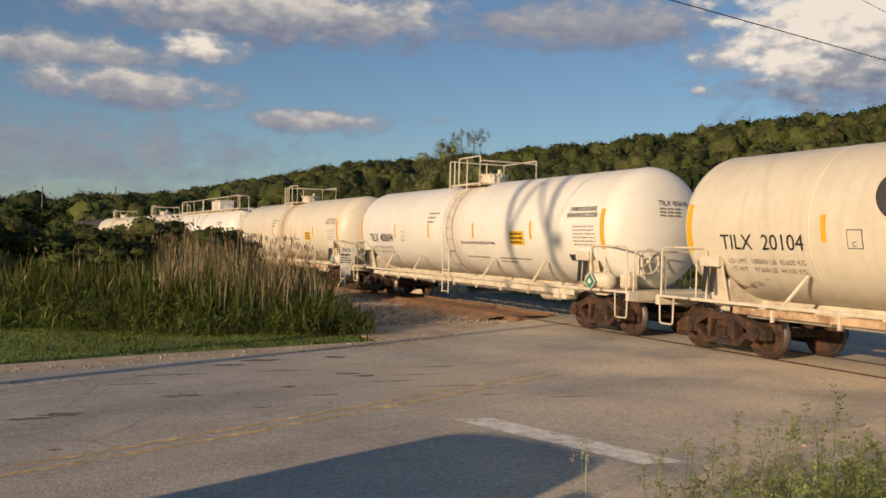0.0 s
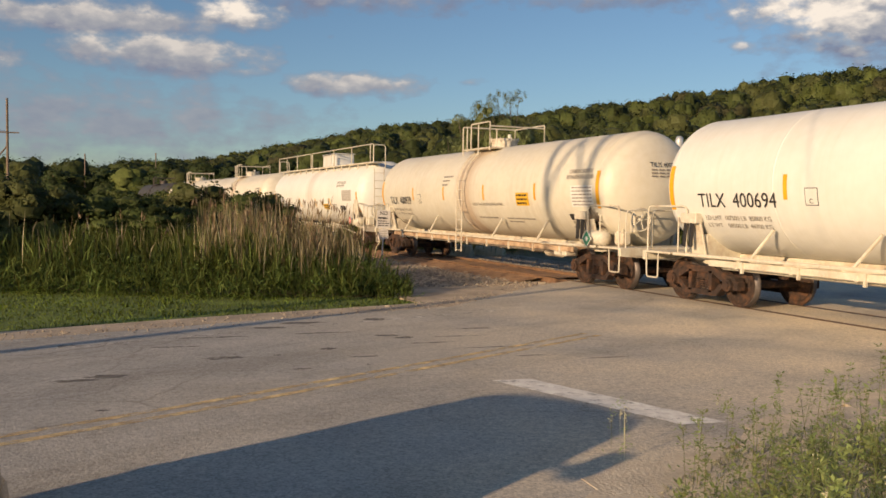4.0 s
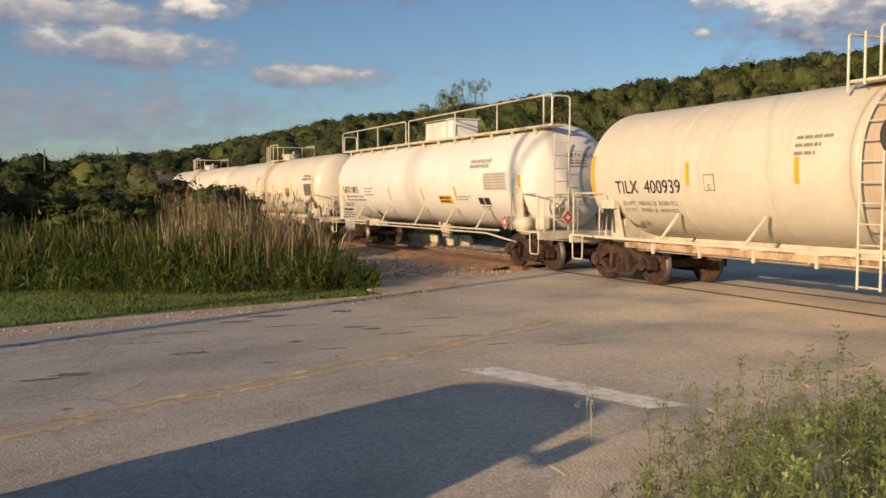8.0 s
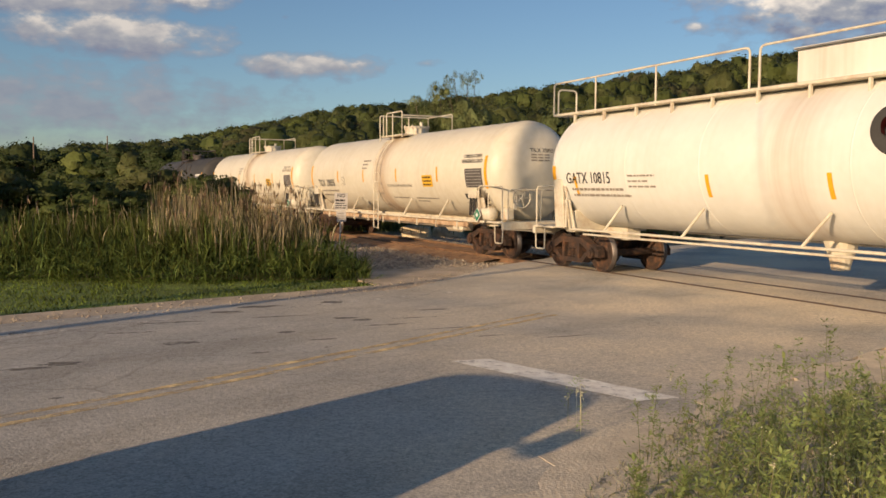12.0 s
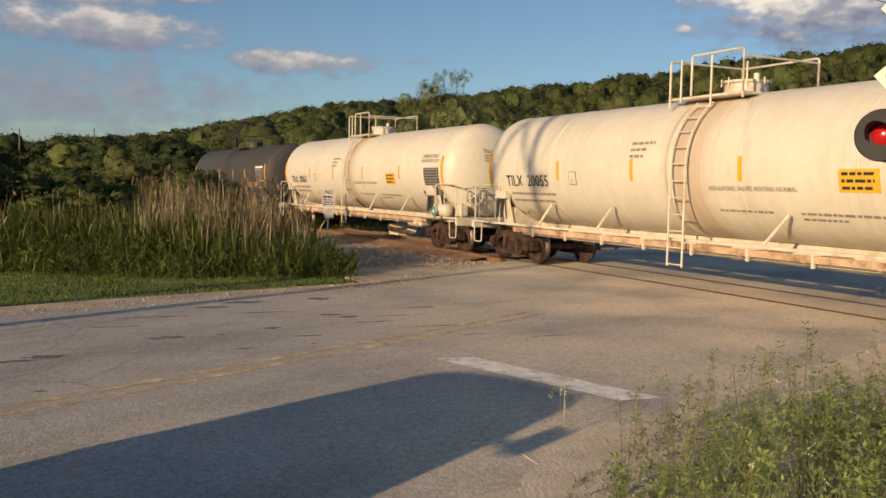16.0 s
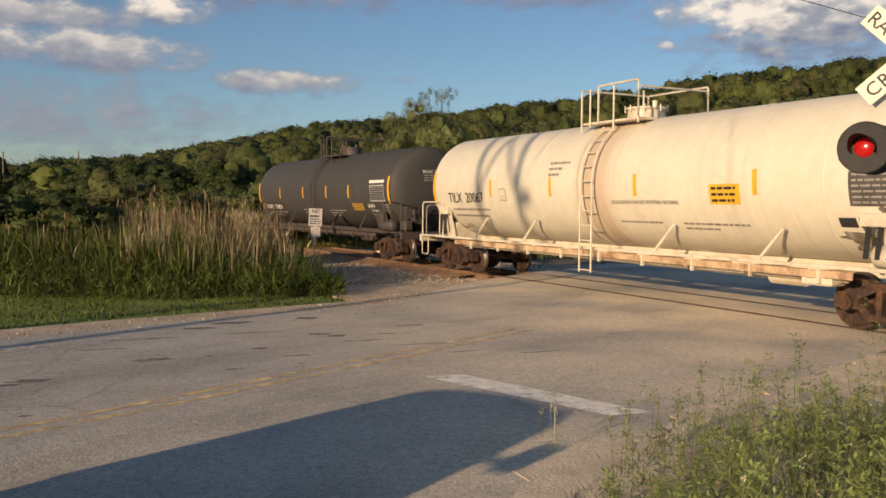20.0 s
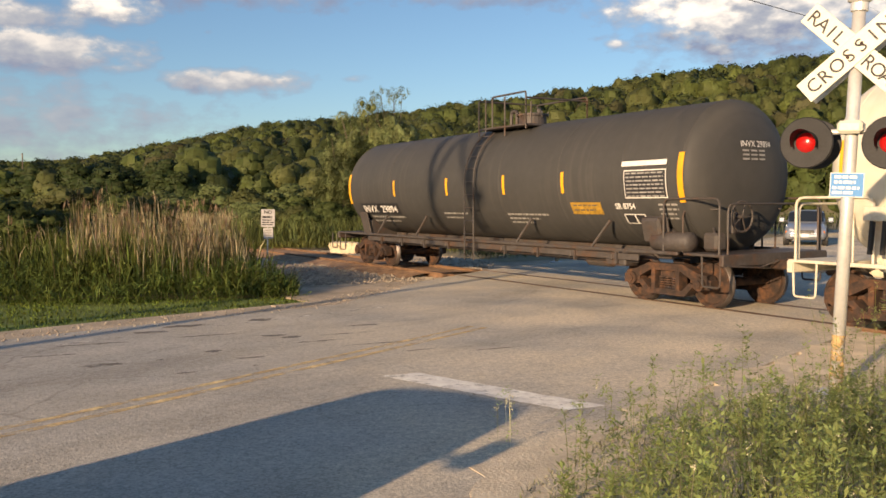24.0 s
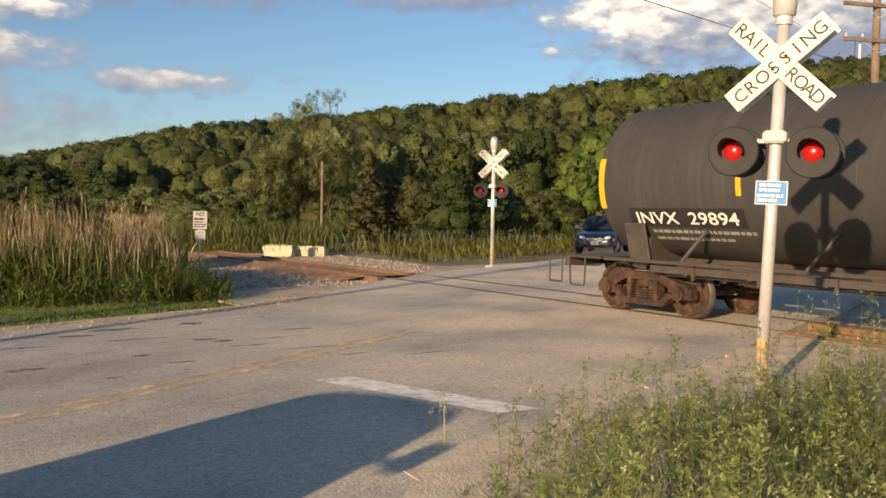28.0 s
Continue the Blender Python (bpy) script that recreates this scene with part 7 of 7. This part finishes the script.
def wire(a, b, sag, r, name="power_wire"):
    a, b = Vector(a), Vector(b)
    pts = [a.lerp(b, i / 16) - Vector((0, 0, sag * 4 * (i / 16) * (1 - i / 16))) for i in range(17)]
    d = (b - a).normalized()
    e1 = d.cross(Vector((0, 0, 1))).normalized()
    e2 = e1.cross(d)
    vs = [p + e1 * r * math.cos(k * 1.2566) + e2 * r * math.sin(k * 1.2566) for p in pts for k in range(5)]
    fs = [(5 * i + k, 5 * i + (k + 1) % 5, 5 * i + 5 + (k + 1) % 5, 5 * i + 5 + k) for i in range(16) for k in range(5)]
    tagged(sheet(name, vs, fs, M_WIRE, smooth=True), "thin black overhead wire between poles", "wire", "overhead wires")


wire((-23.0, -6.0, 5.9), (48.2, 62.0, 10.9), 0.0, 0.014)
wire((-12.5, -8.6, 3.85), (39.7, 66.1, 16.1), 0.0, 0.009)
for o, z0, z1 in ((-2.3, 13.3, 10.4), (0.0, 13.3, 14.4), (2.3, 13.3, 10.4), (-4.6, 16.0, 14.3)):
    wire((-16.25 + o * 0.2, o * 0.3, z0), (-62.5 + o * 0.86, 103.0 + o * 0.5, z1), 2.2, 0.02)


# ---- vehicles ----
M_GLASS = shader("dark_car_glass", (0.02, 0.025, 0.03), 0.08, scale=2, amount=0.1, bump=0, spec=0.8)
M_TYRE = shader("tyre_rubber", (0.025, 0.025, 0.025), 0.85, scale=8, amount=0.2)
M_LAMP = shader("headlamp_glass", (0.62, 0.64, 0.66), 0.1, 0.3, scale=9, amount=0.2, bump=0)
M_AMBER = shader("amber_lamp", (0.75, 0.22, 0.02), 0.15, scale=9, amount=0.1, bump=0)
M_CHROME = shader("chrome_trim", (0.7, 0.7, 0.7), 0.15, 0.9, scale=6, amount=0.1, bump=0)
M_TRIM = shader("black_trim", (0.03, 0.03, 0.03), 0.6, scale=6, amount=0.2)


def vehicle(name, label, category, paint, m, length=4.7, width=1.85, height=1.72, belt=1.05, hood_len=1.25, mirror_z=0.1, mirrors=(-1, 1), lamp=1.0):
    """A car that faces +x: body, cabin with its windows, lamps, grille, wheels."""
    v = thing(name, label, category, m=m)
    L, w = length / 2, width / 2
    # body stations: x, half width, floor, top
    st = [(-L, 0.86 * w, 0.45, belt - 0.12), (-L + 0.12, 0.95 * w, 0.32, belt), (-L + 0.9, w, 0.26, belt), (L - hood_len - 0.2, w, 0.26, belt), (L - hood_len, w, 0.26, belt - 0.03),
          (L - 0.45, 0.97 * w, 0.26, belt - 0.15), (L - 0.15, 0.90 * w, 0.30, belt - 0.26), (L - 0.02, 0.78 * w, 0.38, belt - 0.42), (L, 0.70 * w, 0.45, belt - 0.5)]
    bm = bmesh.new()
    loops = []
    for x, hw, z0, z1 in st:
        prof = [(-0.55, 0.0), (-0.92, 0.05), (-1.0, 0.3), (-1.0, 0.62), (-0.94, 0.90), (-0.80, 1.0), (0.80, 1.0), (0.94, 0.90), (1.0, 0.62), (1.0, 0.3), (0.92, 0.05), (0.55, 0.0)]
        loops.append([bm.verts.new((x, a * hw, z0 + b * (z1 - z0))) for a, b in prof])
    for p, q in zip(loops[:-1], loops[1:]):
        for i in range(12):
            bm.faces.new((p[i], p[(i + 1) % 12], q[(i + 1) % 12], q[i]))
    bm.faces.new(loops[0][::-1])
    bm.faces.new(loops[-1])
    bmesh.ops.recalc_face_normals(bm, faces=bm.faces)
    part("body", bm, paint, v, smooth=True)
    # cabin
    xf0, xf1, xr1, xr0 = L - hood_len + 0.05, L - hood_len - 0.75, -L + 0.55, -L + 0.2
    section = [(0.97, 0.0), (0.90, 0.5), (0.86, 0.78), (0.76, 0.89), (0.5, 0.965), (0.0, 1.0)]
    section += [(-a, b) for a, b in section[-2::-1]]
    stations = [(xf0, 0.0, 0.95), (xf1, 1.0, 0.96), (xr1, 1.0, 1.0), (xr0, 0.0, 1.0)]
    hoops = [[Vector((x, a * w * k, belt - 0.03 + b * up * (height - belt + 0.03))) for a, b in section] for x, up, k in stations]
    bm = bmesh.new()
    rings = [[bm.verts.new(q) for q in hoop] for hoop in hoops]
    for p, q in zip(rings[:-1], rings[1:]):
        for i in range(10):
            bm.faces.new((p[i], p[i + 1], q[i + 1], q[i]))
    bmesh.ops.recalc_face_normals(bm, faces=bm.faces)
    part("cabin", bm, paint, v, smooth=True)
    lo = [(xf0, 0.92 * w), (xr0, 0.97 * w), (xr0, -0.97 * w), (xf0, -0.92 * w)]
    hi = [(xf1, 0.826 * w), (xr1, 0.86 * w), (xr1, -0.86 * w), (xf1, -0.826 * w)]

    def screen(nm, a, b, away):
        """A curved pane between two hoops of the cabin."""
        rows = [[p.lerp(q, f) + Vector((away * 0.016, 0, 0.012)) for p, q in zip(hoops[a][2:-2], hoops[b][2:-2])] for f in (0.08, 0.92)]
        k = len(rows[0])
        sheet(nm, rows[0] + rows[1], [(i, i + 1, k + i + 1, k + i) for i in range(k - 1)], M_GLASS, v, True)

    def pane(nm, quad, grow=0.012):
        pts = [Vector(p) for p in quad]
        n_ = (pts[1] - pts[0]).cross(pts[2] - pts[0]).normalized()
        mid = sum(pts, Vector()) / 4
        if n_.dot(mid - Vector((0, 0, belt))) < 0:
            n_ = -n_
        sheet(nm, [p + n_ * grow for p in pts], [(0, 1, 2, 3)], M_GLASS, v)

    A = [Vector((q[0], q[1], belt)) for q in lo]
    B = [Vector((q[0], q[1], belt + 0.78 * (height - belt))) for q in hi]

    def quad(i, j, m0, m1, lo_, hi_):
        e0, e1 = A[i].lerp(A[j], m0), A[i].lerp(A[j], m1)
        f0, f1 = B[i].lerp(B[j], m0), B[i].lerp(B[j], m1)
        return [e0.lerp(f0, lo_), e1.lerp(f1, lo_), e1.lerp(f1, hi_), e0.lerp(f0, hi_)]

    screen("windscreen", 0, 1, 1)
    screen("rear_window", 3, 2, -1)
    for i, j in ((0, 1), (2, 3)):
        for m0, m1 in ((0.08, 0.36), (0.40, 0.66), (0.70, 0.93)):
            pane("side_window", quad(i, j, m0, m1, 0.08, 0.9))
    for sy in (-1, 1):
        if sy in mirrors:
            mir = part("mirror", box((xf0 - 0.28, sy * (w + 0.14), belt + mirror_z), (0.14, 0.24, 0.22), 0.04), paint, v)
            part("mirror_arm", box((xf0 - 0.26, sy * (w - 0.04), belt + mirror_z - 0.06), (0.06, 0.2, 0.05)), M_TRIM, mir)
        hl = part("headlamp", lathe([(0.0, 0.0), (0.0, 0.17), (0.06, 0.15), (0.10, 0.08), (0.11, 0.0)], 16), M_LAMP, v, smooth=True)
        hl.matrix_basis = pose(L - 0.17, sy * 0.64 * w, belt - 0.38, 0, -14, sy * 24) @ Matrix.Diagonal((lamp, 1.25 * lamp, 0.75 * lamp ** 1.5, 1))
        am = part("turn_lamp", box((L - 0.20, sy * 0.86 * w, belt - 0.42), (0.16, 0.07, 0.12), 0.02), M_AMBER, v)
        part("fog_lamp", cyl((L - 0.12, sy * 0.6 * w, 0.46), (L - 0.01, sy * 0.58 * w, 0.46), 0.06, 12), M_LAMP, v)
        part("tail_lamp", box((-L + 0.03, sy * 0.78 * w, belt - 0.22), (0.08, 0.14, 0.3), 0.02), M_PLAC_RED, v)
        part("door_handle", box((-0.15, sy * (w + 0.012), belt - 0.17), (0.18, 0.03, 0.04), 0.01), M_TRIM, v)
        part("sill_trim", box((-0.1, sy * (w - 0.01), 0.36), (2.4, 0.05, 0.12), 0.02), M_TRIM, v)
    gr = part("grille", box((L - 0.02, 0, belt - 0.42), (0.06, 0.84 * w, 0.17), 0.02), M_TRIM, v)
    for k in range(3):
        part("grille_bar", box((L + 0.014, 0, belt - 0.47 + 0.05 * k), (0.02, 0.82 * w, 0.016)), M_CHROME, gr)
    bp = part("bumper", box((L - 0.06, 0, 0.47), (0.2, 1.5 * w, 0.2), 0.06), paint, v)
    part("number_plate", box((L + 0.05, 0, 0.48), (0.02, 0.31, 0.15), 0.004), M_PALE, bp)
    part("rear_bumper", box((-L + 0.02, 0, 0.48), (0.16, 1.7 * w, 0.2), 0.05), M_TRIM, v)
    for x in (-L + 0.85, L - 0.88):
        for sy in (-1, 1):
            wh = part("wheel", lathe([(-0.11, 0.20), (-0.11, 0.31), (-0.08, 0.345), (0.08, 0.345), (0.11, 0.31), (0.11, 0.20)], 24, "Y"), M_TYRE, v)
            wh.location = (x, sy * (w - 0.10), 0.345)
            part("rim", lathe([(sy * 0.06, 0.0), (sy * 0.10, 0.04), (sy * 0.07, 0.12), (sy * 0.10, 0.205)], 18, "Y"), M_CHROME, wh)
            part("wheel_arch", lathe([(sy * 0.02, 0.36), (sy * 0.13, 0.37), (sy * 0.13, 0.40), (sy * 0.02, 0.41)], 24, "Y"), M_TRIM, wh)
    return v


M_BRONZE = shader("bronze_car_paint", (0.085, 0.068, 0.042), 0.22, 0.5, scale=2, amount=0.1, fine=200, bump=0, coat=0.8)
M_NAVY = shader("navy_car_paint", (0.012, 0.025, 0.055), 0.22, 0.3, scale=2, amount=0.1, fine=200, bump=0, coat=0.8)
M_SILVER = shader("silver_car_paint", (0.36, 0.40, 0.46), 0.3, 0.5, scale=2, amount=0.08, fine=200, bump=0, coat=0.8)


def by_sun(p, a):
    """A place given across and along the sun's bearing."""
    return 0.788 * p + 0.616 * a, -0.616 * p + 0.788 * a


cx, cy = by_sun(-4.83, -0.84)
vehicle("parked_car", "bronze sport utility car stopped on the road", "car", M_BRONZE, pose(cx, cy, 0.0, 0, 0, 51.0), 4.9, 2.26, 1.885, 1.22, 1.05, 0.10, (-1,), 1.35)
vehicle("parked_car", "dark blue sport utility car waiting beyond the crossing", "car", M_NAVY, pose(12.7, 37.8, 0.0, 0, 0, -118), 4.6, 1.8, 1.65)
vehicle("parked_car", "silver car waiting beyond the crossing", "car", M_SILVER, pose(19.7, 39.4, 0.0, 0, 0, -118), 4.6, 1.8, 1.6)


# ---- motion of the train ----
def motions():
    times = [0.5 * i for i in range(57)]
    for car, wheels, s0 in TRAIN:
        rows = []
        for t in times:
            s = s0 + train_at(t)
            p = on_track(s)
            rows.append((t, pose(p.x, p.y, 0.004, 0, 0, track_turn(s))))
        walk(car, rows)
        roll = [i * 28.0 / 196 for i in range(197)]
        for w in wheels:
            walk(w, [(t, pose(w.location.x, 0, AXLE_R, 0, math.degrees((train_at(t) - train_at(0)) / AXLE_R), 0)) for t in roll])


motions()
